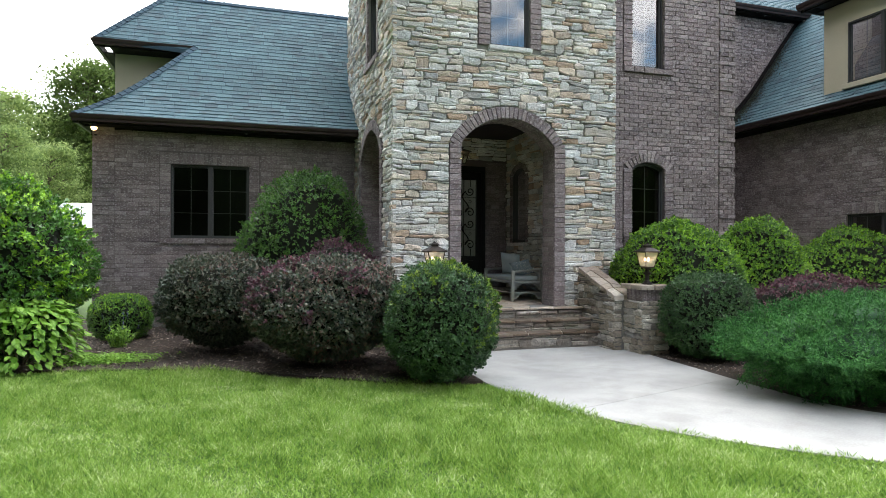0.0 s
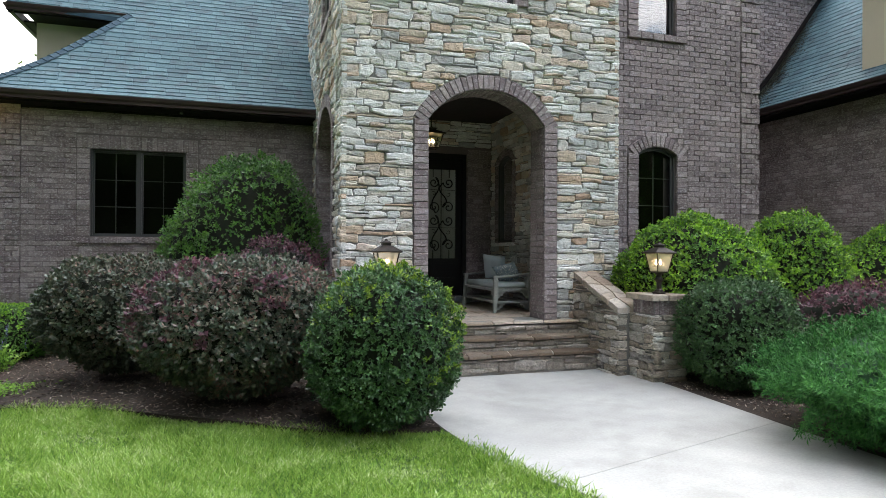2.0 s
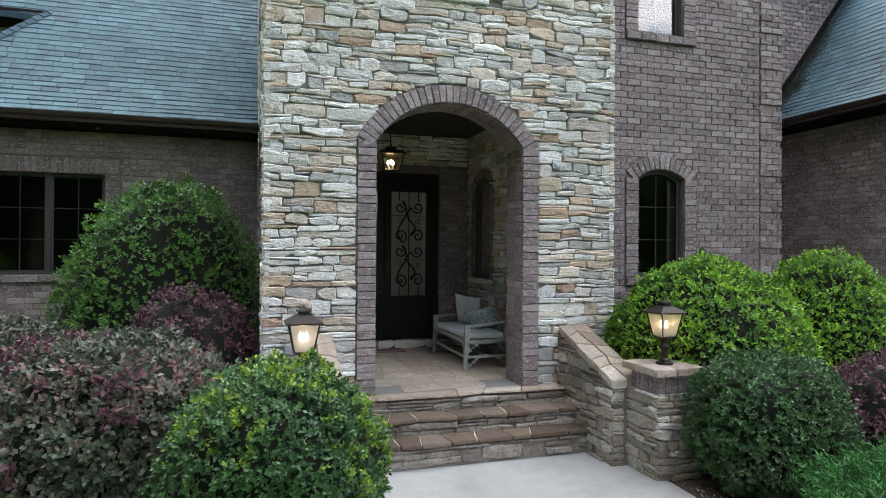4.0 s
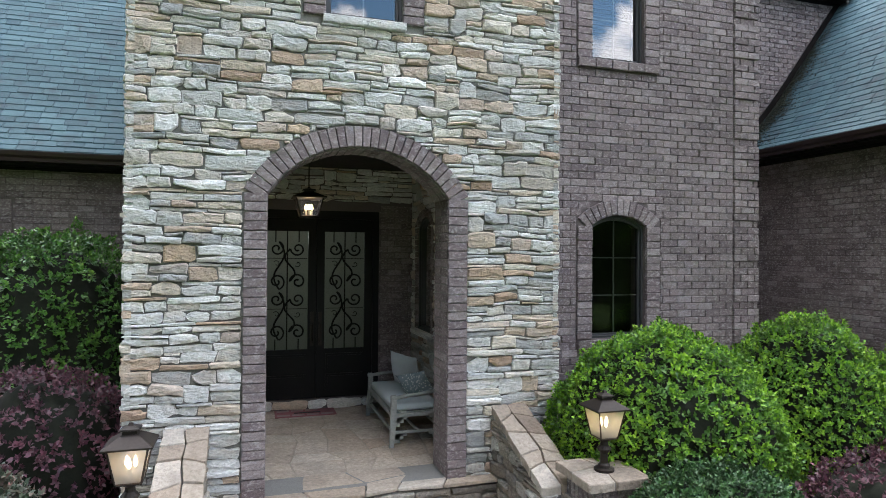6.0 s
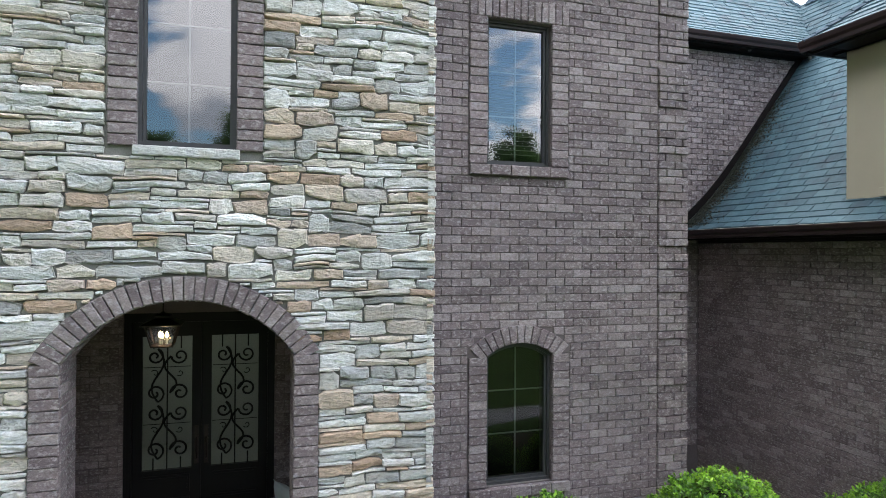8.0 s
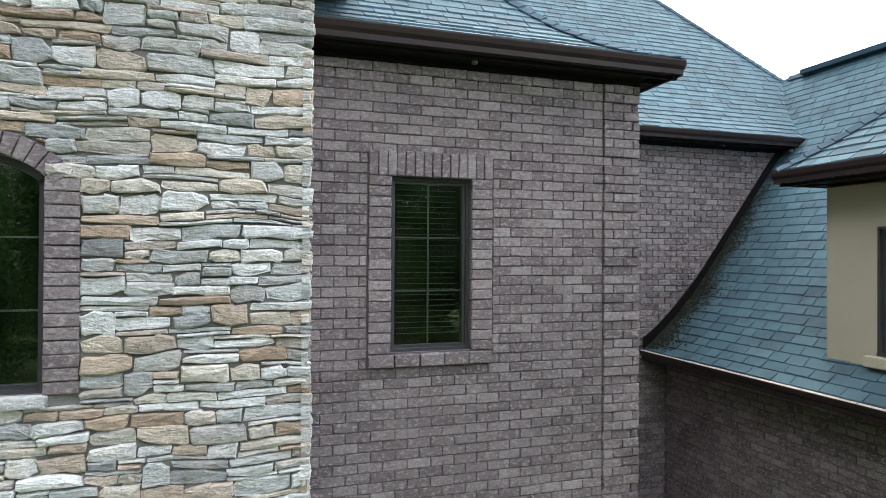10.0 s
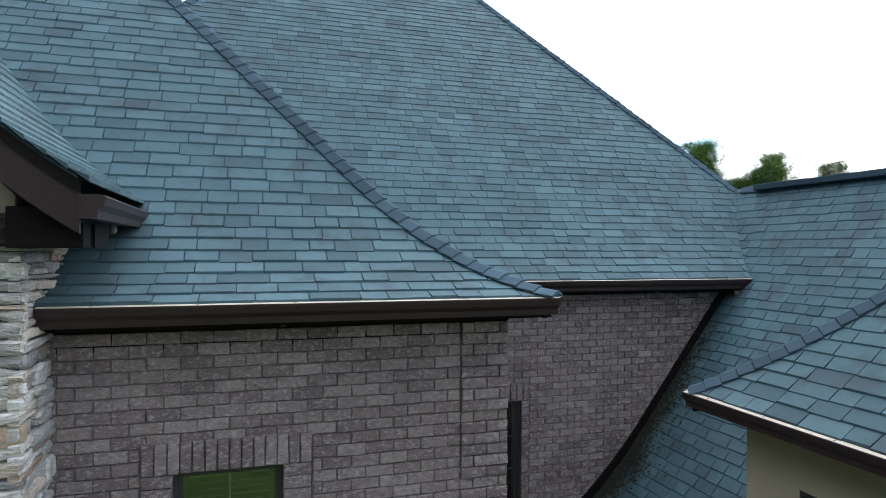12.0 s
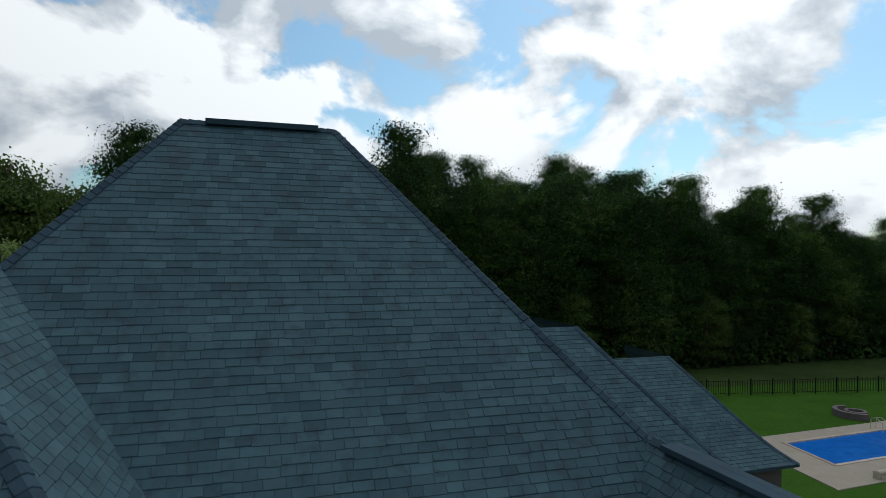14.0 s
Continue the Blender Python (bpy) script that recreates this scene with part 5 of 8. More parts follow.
def pillow_mesh(w, h, t, mat, name):
    """A stuffed square pillow, its corners pulled out."""
    n = 12
    m = Mesh()
    for s in (-1, 1):
        v = []
        for i in range(n + 1):
            for j in range(n + 1):
                a, b = i / n * 2 - 1, j / n * 2 - 1
                bulge = (1 - a ** 4) * (1 - b ** 4)
                pull = 1 - 0.07 * (1 - a * a) * (b * b) - 0.0
                pull2 = 1 - 0.07 * (1 - b * b) * (a * a)
                v.append((a * w / 2 * pull2, s * t / 2 * bulge ** 0.7 + 0.004 * math.sin(9 * a + 5 * b), b * h / 2 * pull))
        f = [(i * (n + 1) + j, (i + 1) * (n + 1) + j, (i + 1) * (n + 1) + j + 1, i * (n + 1) + j + 1) for i in range(n) for j in range(n)]
        m.add(v, f)
    return m.make(name, mat, smooth=True)


PATTERN, pns, pls, pb = nodes_of("patterned_cloth", 0.95)
pge = pns.new("ShaderNodeNewGeometry")
pv = pns.new("ShaderNodeTexVoronoi")
pv.inputs["Scale"].default_value = 34
pls.new(pge.outputs["Position"], pv.inputs["Vector"])
pr = ramp(pns, [(0.25, (0.62, 0.62, 0.58)), (0.42, (0.22, 0.27, 0.29))])
pls.new(pv.outputs["Distance"], pr.inputs["Fac"])
pls.new(pr.outputs["Color"], pb.inputs["Base Color"])
cu = Mesh()
cu.soft_box(0.6, 1.16, 1.19, 2.56, PORCH + 0.402, PORCH + 0.49, 0.03)
tagged(cu.make("seat_cushion", CUSHION, smooth=True), "pale grey-blue seat cushion on the bench", "cushion")
pl = tagged(pillow_mesh(0.5, 0.48, 0.17, CUSHION, "pillow"), "grey-blue square pillow leaning on the bench", "pillow")
pl.matrix_world = pose(0.98, 2.12, PORCH + 0.71, 18, 6, -58)
pl = tagged(pillow_mesh(0.44, 0.34, 0.15, PATTERN, "pillow"), "patterned grey pillow lying on the bench", "pillow")
pl.matrix_world = pose(0.97, 1.55, PORCH + 0.64, 30, -14, -48)
mat_ob = empty("doormat", (-0.26, 3.03, PORCH), "faded pink doormat with a dark line of lettering", "doormat")
MAT_PINK = plain_material("doormat_pink", (0.3, 0.12, 0.13), 0.95, grain=120, amp=0.35, bump=0.6)
MAT_PALE = plain_material("doormat_pale", (0.34, 0.24, 0.24), 0.95, grain=120, amp=0.3, bump=0.6)
mm = Mesh()
mm.soft_box(-0.68, 0.16, 2.8, 3.16, PORCH, PORCH + 0.015, 0.005)
keep_place(mm.make("mat_body", MAT_PINK), mat_ob)
for k in range(7):
    mm = Mesh()
    x = -0.66 + (k % 4) * 0.2
    y = 2.82 if k < 4 else 3.06
    mm.box(x + 0.01, x + 0.18, y, y + 0.08, PORCH + 0.012, PORCH + 0.018)
    keep_place(mm.make("mat_panel", MAT_PALE), mat_ob)
mm = Mesh()
mm.box(-0.42, -0.05, 2.94, 2.985, PORCH + 0.012, PORCH + 0.019)
keep_place(mm.make("lettering_bar", DOORWOOD), mat_ob)


# ---- plants ----
rng = np.random.default_rng(7)


def lumps(p, f, seed):
    """Smooth uneven values between about -1 and 1 for points p."""
    q = p * (f * 0.42) + np.array([seed * 1.7, seed * 0.9, seed * 2.3])
    return np.array([field_noise.noise(v) for v in q.tolist()]) * 1.7


def leaf_quads(p, n, size, aspect, spread, fold=0.25):
    """A diamond leaf at each point, tilted at random about the outward normal n."""
    k = len(p)
    t = n + rng.normal(size=(k, 3)) * spread
    t /= np.linalg.norm(t, axis=1)[:, None]
    a = np.cross(t, rng.normal(size=(k, 3)))
    a /= np.linalg.norm(a, axis=1)[:, None] + 1e-9
    b = np.cross(t, a)
    L = (size * rng.uniform(0.65, 1.25, k))[:, None]
    W = L * aspect
    v = np.stack([p - a * L * 0.5, p - b * W * 0.5 + t * W * fold, p + a * L * 0.5, p + b * W * 0.5 + t * W * fold], 1).reshape(-1, 3)
    return v, np.arange(4 * k).reshape(-1, 4)


def sprig_leaves(p, n, size, aspect, each, spread, up=0.3):
    """Rosettes: at each point a short twig along n with its leaves round it, faces turned out."""
    k = len(p)
    axis = n + rng.normal(size=(k, 3)) * 0.4 * spread
    axis[:, 2] += up
    axis /= np.linalg.norm(axis, axis=1)[:, None]
    axis, org = np.repeat(axis, each, 0), np.repeat(p, each, 0)
    m = len(org)
    rad = np.cross(axis, rng.normal(size=(m, 3)))
    rad /= np.linalg.norm(rad, axis=1)[:, None] + 1e-9
    rise = rng.uniform(0.1, 1.0, m)[:, None]
    a = rad * (1.05 - 0.6 * rise) + axis * (0.15 + 0.75 * rise) + rng.normal(size=(m, 3)) * 0.18
    a /= np.linalg.norm(a, axis=1)[:, None]
    t = axis - a * (axis * a).sum(1)[:, None] + rng.normal(size=(m, 3)) * 0.25 * spread
    t -= a * (t * a).sum(1)[:, None]
    t /= np.linalg.norm(t, axis=1)[:, None] + 1e-9
    b = np.cross(t, a)
    L = (size * rng.uniform(0.7, 1.2, m))[:, None]
    W = L * aspect
    q = org + axis * (rise - 0.6) * size * 1.1 + a * L * 0.45
    v = np.stack([q - a * L * 0.5, q - b * W * 0.5 + t * W * 0.2, q + a * L * 0.5, q + b * W * 0.5 + t * W * 0.2], 1).reshape(-1, 3)
    return v, np.arange(4 * m).reshape(-1, 4)


def shrub_points(k, rx, ry, z0, z1, power, lump, seed, under=0.75, mid=0.5):
    """Points on an uneven clipped dome, with outward normals, in the shrub's own frame (base at 0)."""
    d = rng.normal(size=(k, 3))
    d /= np.linalg.norm(d, axis=1)[:, None]
    q = d / ((np.abs(d) ** power).sum(1) ** (1 / power))[:, None]
    h = (z1 - z0) / 2
    r = 1 + lump * lumps(d * 2.2, 1.6, seed) + lump * 0.6 * lumps(d * 6, 1.6, seed + 1) + lump * 1.0 * lumps(d * 13, 1.6, seed + 2)
    flat = np.where(q[:, 2] < 0, 1 - (1 - under) * np.abs(q[:, 2]) ** 1.5, 1.0)
    p = q * r[:, None] * np.array([rx, ry, 1.0])
    p[:, 2] *= np.where(q[:, 2] > 0, 2 * h * (1 - mid), 2 * h * mid)
    p[:, :2] *= flat[:, None]
    n = d / np.array([rx, ry, h])
    n /= np.linalg.norm(n, axis=1)[:, None]
    p[:, 2] += 2 * h * mid
    return p, n, d


def shrub(kind, x, y, rx, ry, z0, z1, leaf, label, count, size, aspect=0.55, power=2.3, lump=0.05, spread=0.95, under=0.75, fresh=None, fresh_where=None, group="", seed=1, core=SHADE_CORE, inside=0.08, mid=0.5):
    ob = empty(kind, (x, y, z0), label, "shrub", group)
    each = 6
    p, n, d = shrub_points(count // each, rx, ry, z0, z1, power, lump, seed, under, mid)
    p = p - n * (np.abs(rng.normal(size=len(p))) * inside * min(rx, ry))[:, None] + n * 0.02
    p[:, 2] = np.maximum(p[:, 2], 0.03)
    v, f = sprig_leaves(p, n, size, aspect, each, spread)
    fo = new("foliage", array_mesh("foliage", v, f, leaf))
    fo.parent = ob
    if fresh:
        p, n, d = shrub_points(int(count * 0.7) // 6, rx, ry, z0, z1, power, lump, seed, under, mid)
        keep = fresh_where(d, 0.55 * lumps(d * 3, 1.5, seed + 5) + 0.75 * lumps(d * 13, 1.5, seed + 6)) & (p[:, 2] > 0.05)
        p, n = p[keep] + n[keep] * rng.uniform(-0.005, 0.04, keep.sum())[:, None], n[keep]
        v, f = sprig_leaves(p, n, size * 0.95, aspect, 6, spread, 0.5)
        fr = new("new_growth", array_mesh("new_growth", v, f, fresh))
        fr.parent = ob
        tagged(fr, "fresh brighter leaves on the crown")
    # near-black body with uneven skin: painted shade between the leaves
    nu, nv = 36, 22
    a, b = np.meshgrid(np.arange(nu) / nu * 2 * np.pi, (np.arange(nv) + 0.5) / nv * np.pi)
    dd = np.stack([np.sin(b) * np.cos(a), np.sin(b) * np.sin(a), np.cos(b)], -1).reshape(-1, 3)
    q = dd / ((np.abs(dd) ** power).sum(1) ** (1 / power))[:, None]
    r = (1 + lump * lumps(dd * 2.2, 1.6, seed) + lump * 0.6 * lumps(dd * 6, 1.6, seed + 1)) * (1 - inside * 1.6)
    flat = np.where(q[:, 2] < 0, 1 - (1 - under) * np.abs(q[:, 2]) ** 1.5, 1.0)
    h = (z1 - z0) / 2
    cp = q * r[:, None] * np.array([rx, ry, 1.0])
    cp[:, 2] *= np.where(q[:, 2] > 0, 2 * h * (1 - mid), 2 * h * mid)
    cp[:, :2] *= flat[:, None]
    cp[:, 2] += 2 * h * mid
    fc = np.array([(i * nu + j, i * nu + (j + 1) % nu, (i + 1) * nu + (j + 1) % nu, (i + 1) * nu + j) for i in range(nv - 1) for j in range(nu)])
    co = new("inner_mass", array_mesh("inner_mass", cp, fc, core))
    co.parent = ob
    stem = Mesh()
    for k in range(5):
        an = k * 1.26
        stem.tube([(0.04 * math.cos(an), 0.04 * math.sin(an), -0.05), (0.12 * math.cos(an), 0.12 * math.sin(an), 0.2), (0.3 * rx * math.cos(an), 0.3 * ry * math.sin(an), 0.6 * h + 0.2)], 0.022, 6, 0.008)
    st = stem.make("stem", BARK, ob)
    return ob


B_L = LAWN
S = SHRUBS
shrub(*S[0], BOX_LEAF, "clipped round boxwood with yellow-green new growth", 56000, 0.034, inside=0.09, fresh=NEW_LEAF, fresh_where=lambda d, s: (d[:, 2] > -0.55) & (s * 0.8 + d[:, 2] * 0.5 + d[:, 0] * 0.4 > 0.55), lump=0.07, seed=11, under=0.86, power=2.4, mid=0.42, spread=0.62)
shrub(*S[1], PURPLE_LEAF, "rounded loropetalum with green and wine-red leaves", 50000, 0.05, 0.62, inside=0.08, lump=0.05, seed=21, under=0.56, mid=0.46, spread=0.65, fresh=PLUM_LEAF, fresh_where=lambda d, s: (d[:, 2] > -0.1) & (s * 0.8 - d[:, 0] * 0.45 + d[:, 2] * 0.3 > 0.55), group="loropetalums in the bed")
shrub(*S[2], BRONZE_LEAF, "rounded loropetalum with dark green leaves below the window", 32000, 0.052, 0.62, inside=0.08, lump=0.05, seed=31, mid=0.46, under=0.56, spread=0.65, group="loropetalums in the bed")
shrub(*S[3], HOLLY_LEAF, "tall dome-shaped green holly against the house", 46000, 0.05, 0.55, inside=0.05, power=2.0, lump=0.07, seed=41, spread=0.65, under=0.95, mid=0.34, fresh=MID_LEAF, fresh_where=lambda d, s: (d[:, 2] > -0.4) & (s * 0.9 - d[:, 0] * 0.35 + d[:, 2] * 0.4 > 0.3))
shrub(*S[4], PLUM_LEAF, "low plum-red shrub beside the tower", 12000, 0.05, 0.55, lump=0.08, seed=51)
shrub(*S[5], HOLLY_LEAF, "large loose green shrub at the house corner", 46000, 0.065, 0.5, lump=0.11, seed=61, under=0.9, fresh=BRIGHT_LEAF, fresh_where=lambda d, s: (d[:, 2] > -0.3) & (s + d[:, 2] * 0.6 > 0.3), spread=0.8, inside=0.07, mid=0.42)
shrub(*S[7], MID_LEAF, "small clipped green boxwood in the bed", 18000, 0.03, lump=0.05, seed=71, inside=0.05, fresh=BRIGHT_LEAF, fresh_where=lambda d, s: (d[:, 2] > 0.1) & (s + d[:, 2] > 0.5))
for i, k in ((8, 64000), (9, 50000), (10, 30000)):
    shrub(*S[i], MID_LEAF, ("big round bright-green holly by the lamp pillar", "round bright-green holly beside the brick corner", "round bright-green holly by the wing wall")[i - 8], k, 0.042, 0.6, inside=0.045, power=1.95, lump=0.045, spread=0.65, seed=81 + i * 7, under=0.95, mid=0.32, fresh=BRIGHT_LEAF, fresh_where=(lambda d, s: (d[:, 2] > -0.35) & (s * 0.9 - d[:, 0] * 0.4 + d[:, 2] * 0.2 > -0.05)) if i == 8 else (lambda d, s: (d[:, 2] > -0.35) & (s * 0.6 + d[:, 2] * 0.5 > -0.45)), group="round hollies by the brick wall")
shrub(*S[11], BOX_LEAF, "clipped dark-green boxwood beside the walk", 46000, 0.034, inside=0.08, power=3.0, lump=0.07, spread=0.62, seed=101, under=0.86, mid=0.45)
# the juniper's dark green core paints the shade between its sprays
shrub(*S[12], JUNIPER_LEAF, "wide flat-topped juniper with feathery green sprays", 190000, 0.05, 0.2, power=2.7, lump=0.13, seed=111, under=0.85, spread=0.9, inside=0.11, core=plain_material("juniper_inner_shade", (0.02, 0.06, 0.025), 1.0, grain=30, amp=0.5, bump=0.6))
shrub(*S[13], PLUM_LEAF, "low plum-red shrub behind the juniper", 16000, 0.05, 0.55, lump=0.07, seed=121)


def hydrangea(x, y):
    ob = empty("hydrangea", (x, y, B_L), "light-green large-leaved hydrangea at the lawn's edge", "shrub")
    leaf = Mesh()
    outline = [(0, 0), (0.27, 0.28), (0.29, 0.5), (0.15, 0.8), (0, 1.0)]
    for s in (-1, 1):
        pts = [(0, t, 0.0) for _, t in outline] + [(s * w, t, 0.1 * abs(w) / 0.36 - 0.12 * t * t) for w, t in outline[1:-1]]
        leaf.add(pts, [(0, 5, 1), (1, 5, 6, 2), (2, 6, 7, 3), (3, 7, 4)])
    leaf.v = [(a, b, c - 0.1 * b * b) for a, b, c in leaf.v]
    me = leaf.data("leaf", HYDRANGEA_LEAF)
    vv, ff = np.array(leaf.v), leaf.f
    rest = Mesh()
    r = random.Random(5)
    for k in range(1200):
        a, u = r.uniform(0, 6.28), r.random() ** 0.5
        el = r.uniform(-0.08, 1.0)
        rr = 0.85 * math.cos(max(0.0, el) * 1.45) ** 0.6 * (0.85 + 0.2 * r.random())
        p = Vector((rr * math.cos(a) * 0.95, rr * math.sin(a) * 0.8, 0.12 + 0.85 * math.sin(el * 1.5) * (0.85 + 0.2 * r.random())))
        size = r.uniform(0.09, 0.17)
        m = Matrix.Translation(p) @ Euler((r.uniform(-0.9, 0.15), r.uniform(-0.35, 0.35), a - math.pi / 2 + r.uniform(-0.7, 0.7))).to_matrix().to_4x4() @ Matrix.Scale(size, 4)
        if k < 120:
            lf = new("leaf", me)
            lf.parent, lf.matrix_basis = ob, m
        else:
            rest.add([tuple(m @ Vector(q)) for q in leaf.v], leaf.f)
    tagged(rest.make("more_leaves", HYDRANGEA_LEAF, ob), kind="stuff")
    st = Mesh()
    for k in range(9):
        a = k * 0.7
        st.tube([(0.05 * math.cos(a), 0.05 * math.sin(a), 0), (0.25 * math.cos(a), 0.25 * math.sin(a), 0.4), (0.5 * math.cos(a), 0.42 * math.sin(a), 0.72)], 0.012, 5, 0.006)
    st.make("stem", BARK, ob)


hydrangea(-7.35, -0.12)


def salvia(x, y):
    ob = empty("salvia", (x, y, B_L), "small upright plant with blue flower spikes", "flower")
    r = random.Random(9)
    st, lv, fl = Mesh(), [], []
    for k in range(26):
        a, s = r.uniform(0, 6.28), r.uniform(0.03, 0.22)
        h = r.uniform(0.3, 0.55)
        top = Vector((s * math.cos(a) * 1.4, s * math.sin(a) * 1.4, h))
        st.tube([(s * 0.5 * math.cos(a), s * 0.5 * math.sin(a), 0), tuple(top)], 0.005, 4, 0.003)
        for q in range(26):
            t = r.uniform(0.1, 0.8)
            lv.append(top * t + Vector((r.uniform(-0.06, 0.06), r.uniform(-0.06, 0.06), 0)))
        for q in range(10 if k % 3 == 0 else 0):
            fl.append(top + Vector((r.uniform(-0.012, 0.012), r.uniform(-0.012, 0.012), q * 0.014)))
    st.make("stem", HOLLY_LEAF, ob)
    for nm, pts, mt, sz in (("foliage", lv, HYDRANGEA_LEAF, 0.07), ("flower_spike", fl, FLOWER_BLUE, 0.028)):
        P = np.array([tuple(p) for p in pts])
        v, f = leaf_quads(P, np.tile([0, 0, 1.0], (len(P), 1)), sz, 0.4, 0.9)
        new(nm, array_mesh(nm, v, f, mt)).parent = ob


salvia(-6.35, 1.2)
P = np.stack([rng.normal(-6.25, 0.28, 3000), rng.normal(-0.25, 0.14, 3000), rng.uniform(0.06, 0.15, 3000) + B_L], 1)
v, f = leaf_quads(P, np.tile([0, 0, 1.0], (len(P), 1)), 0.035, 0.7, 0.5)
tagged(new("groundcover", array_mesh("groundcover", v, f, HYDRANGEA_LEAF)), "low green groundcover on the mulch", "groundcover", kind="stuff")

# ---- lawn blades and mulch ----
k = 620000
gx, gy = rng.uniform(-10.5, 2.6, k), rng.uniform(-9.2, -0.1, k)
d_w = np.maximum(0, -gy - 2.2)
edge_x = -1.55 + 0.055 * d_w ** 2 + 0.0145 * d_w ** 3
edge_y = np.interp(gx, EDGE_X, EDGE_Y)
ragged = 0.05 * np.sin(gx * 9) + 0.035 * np.sin(gx * 23 + 1) + rng.normal(0, 0.03, k)
keep = (gx < edge_x + 0.05 + ragged * 0.9) & ((gy < edge_y + 0.05 + ragged) | ((gx > -1.45) & (gy < -2.9)))
gx, gy = gx[keep], gy[keep]
k = len(gx)
hgt = rng.uniform(0.03, 0.085, k) * (1 + 0.35 * np.sin(gx * 1.7 + 2 * np.sin(gy * 1.3)) + 0.25 * np.sin(gx * 5.1 + gy * 4.3))
ang = rng.uniform(0, 6.28, k)
wd = rng.uniform(0.0028, 0.0085, k)
lean = rng.normal(0, 0.75, (k, 2)) * hgt[:, None]
base = np.stack([gx, gy, np.full(k, LAWN)], 1)
side = np.stack([np.cos(ang) * wd, np.sin(ang) * wd, np.zeros(k)], 1)
tip = base + np.stack([lean[:, 0], lean[:, 1], hgt], 1)
v = np.stack([base - side, base + side, tip], 1).reshape(-1, 3)
tagged(new("grass", array_mesh("grass", v, np.arange(3 * k).reshape(-1, 3), BLADE)), "short mown green grass blades", "grass", kind="stuff")

k = 64000
cx, cy = rng.uniform(-9, 4, k), rng.uniform(-6, 3.5, k)
edge_y = np.interp(cx, EDGE_X, EDGE_Y)
keep = ((cx < -1.6) & (cy > edge_y - 0.05)) | ((cx > 1.72 + 0.5 * np.maximum(0, -cy - 4.6) ** 2) & (cx < 4))
P = np.stack([cx, cy, np.full(k, B_L + 0.058)], 1)[keep]
P[:, 2] += rng.uniform(0, 0.014, len(P)) - np.where(P[:, 0] > 0, 0.044, 0.0)
v, f = leaf_quads(P, np.tile([0, 0, 1.0], (len(P), 1)), 0.05, 0.33, 0.28)
tagged(new("mulch", array_mesh("mulch", v, f, CHIP)), "shredded bark mulch chips and dry leaves", "mulch", kind="stuff")

# ---- trees ----
def tree_parts(seed, h, crown_r, low, leaf, clumps, per, size, shape):
    """A tree at the origin: tapered trunk, limbs, and a crown of many leaf clumps."""
    r = random.Random(seed)
    g = np.random.default_rng(seed)
    ob = empty("tree", (0, -300, 0))
    tr = Mesh()
    bend = [(r.uniform(-0.25, 0.25) * i * 0.35, r.uniform(-0.25, 0.25) * i * 0.35, h * 0.88 * i / 6) for i in range(7)]
    tr.tube(bend, h * 0.014 + 0.06, 8, 0.04)
    ends = []
    for k in range(clumps):
        s = 0.97 * r.random() ** 0.85
        t = low + (1 - low) * s
        a = r.uniform(0, 6.28)
        w = crown_r * math.sqrt(max(0.08, 1 - ((s - 0.42) / 0.61) ** 2)) * shape * math.sqrt(r.uniform(0.03, 1.0))
        e = Vector((w * math.cos(a), w * math.sin(a), h * t + r.uniform(-0.3, 0.5)))
        ends.append(e)
        if k % 2 == 0:
            z0 = max(h * low * 0.8, e.z - w * 0.6)
            i = min(5, int(z0 / (h * 0.88) * 6))
            q = Vector(bend[i]).lerp(Vector(bend[i + 1]), z0 / (h * 0.88) * 6 - i)
            tr.tube([tuple(q), tuple(q.lerp(e, 0.5) + Vector((0, 0, 0.25))), tuple(e)], 0.07, 5, 0.015)
    t_ob = tr.make("trunk", BARK, ob)
    pts, nrm = [], []
    for e in ends:
        c = g.normal(size=(per, 3)) * np.array([1.0, 1.0, 0.5]) * crown_r * 0.19 * r.uniform(0.7, 1.2)
        pts.append(c + np.array(e))
        nrm.append(c + np.array([0, 0, 0.35]))
    pts, nrm = np.concatenate(pts), np.concatenate(nrm)
    nrm /= np.linalg.norm(nrm, axis=1)[:, None] + 1e-6
    v, f = leaf_quads(pts, nrm, size, 0.7, 0.45)
    cr = new("crown", array_mesh("crown", v, f, leaf))
    cr.parent = ob
    return ob


DARK = [tree_parts(300 + i, 18 + 1.6 * i, 3.6 + 0.35 * (i % 3), 0.1 + 0.07 * (i % 3), TREE_LEAF, 210, 110, 0.22, 0.9 + 0.2 * (i % 2)) for i in range(5)]
LIGHT = [tree_parts(330 + i, 11 + 1.5 * i, 3.4, 0.08 + 0.1 * i, LIGHT_TREE_LEAF, 110, 150, 0.22, 0.9) for i in range(3)]
MIDDLE = [tree_parts(350 + i, 13 + 1.5 * i, 3.7, 0.12 + 0.1 * i, MID_TREE_LEAF, 130, 140, 0.24, 0.95) for i in range(2)]
for o in DARK:
    tagged(o, "tall dark-green tree of the back wood and of unseen light-blocking rows", "tree", "woodland trees")
for o in MIDDLE:
    tagged(o, "leafy green tree at the edge of the wood", "tree", "woodland trees")
for o in LIGHT:
    tagged(o, "light-green leafy tree beside the house", "tree", "garden trees")
rt = random.Random(42)


def plant(protos, x, y, s=1.0):
    copy_thing(rt.choice(protos), Matrix.Translation((x, y, LAWN - 0.1)) @ Matrix.Rotation(rt.uniform(0, 6.28), 4, "Z") @ Matrix.Diagonal((s * rt.uniform(0.9, 1.15), s * rt.uniform(0.9, 1.15), s, 1)))


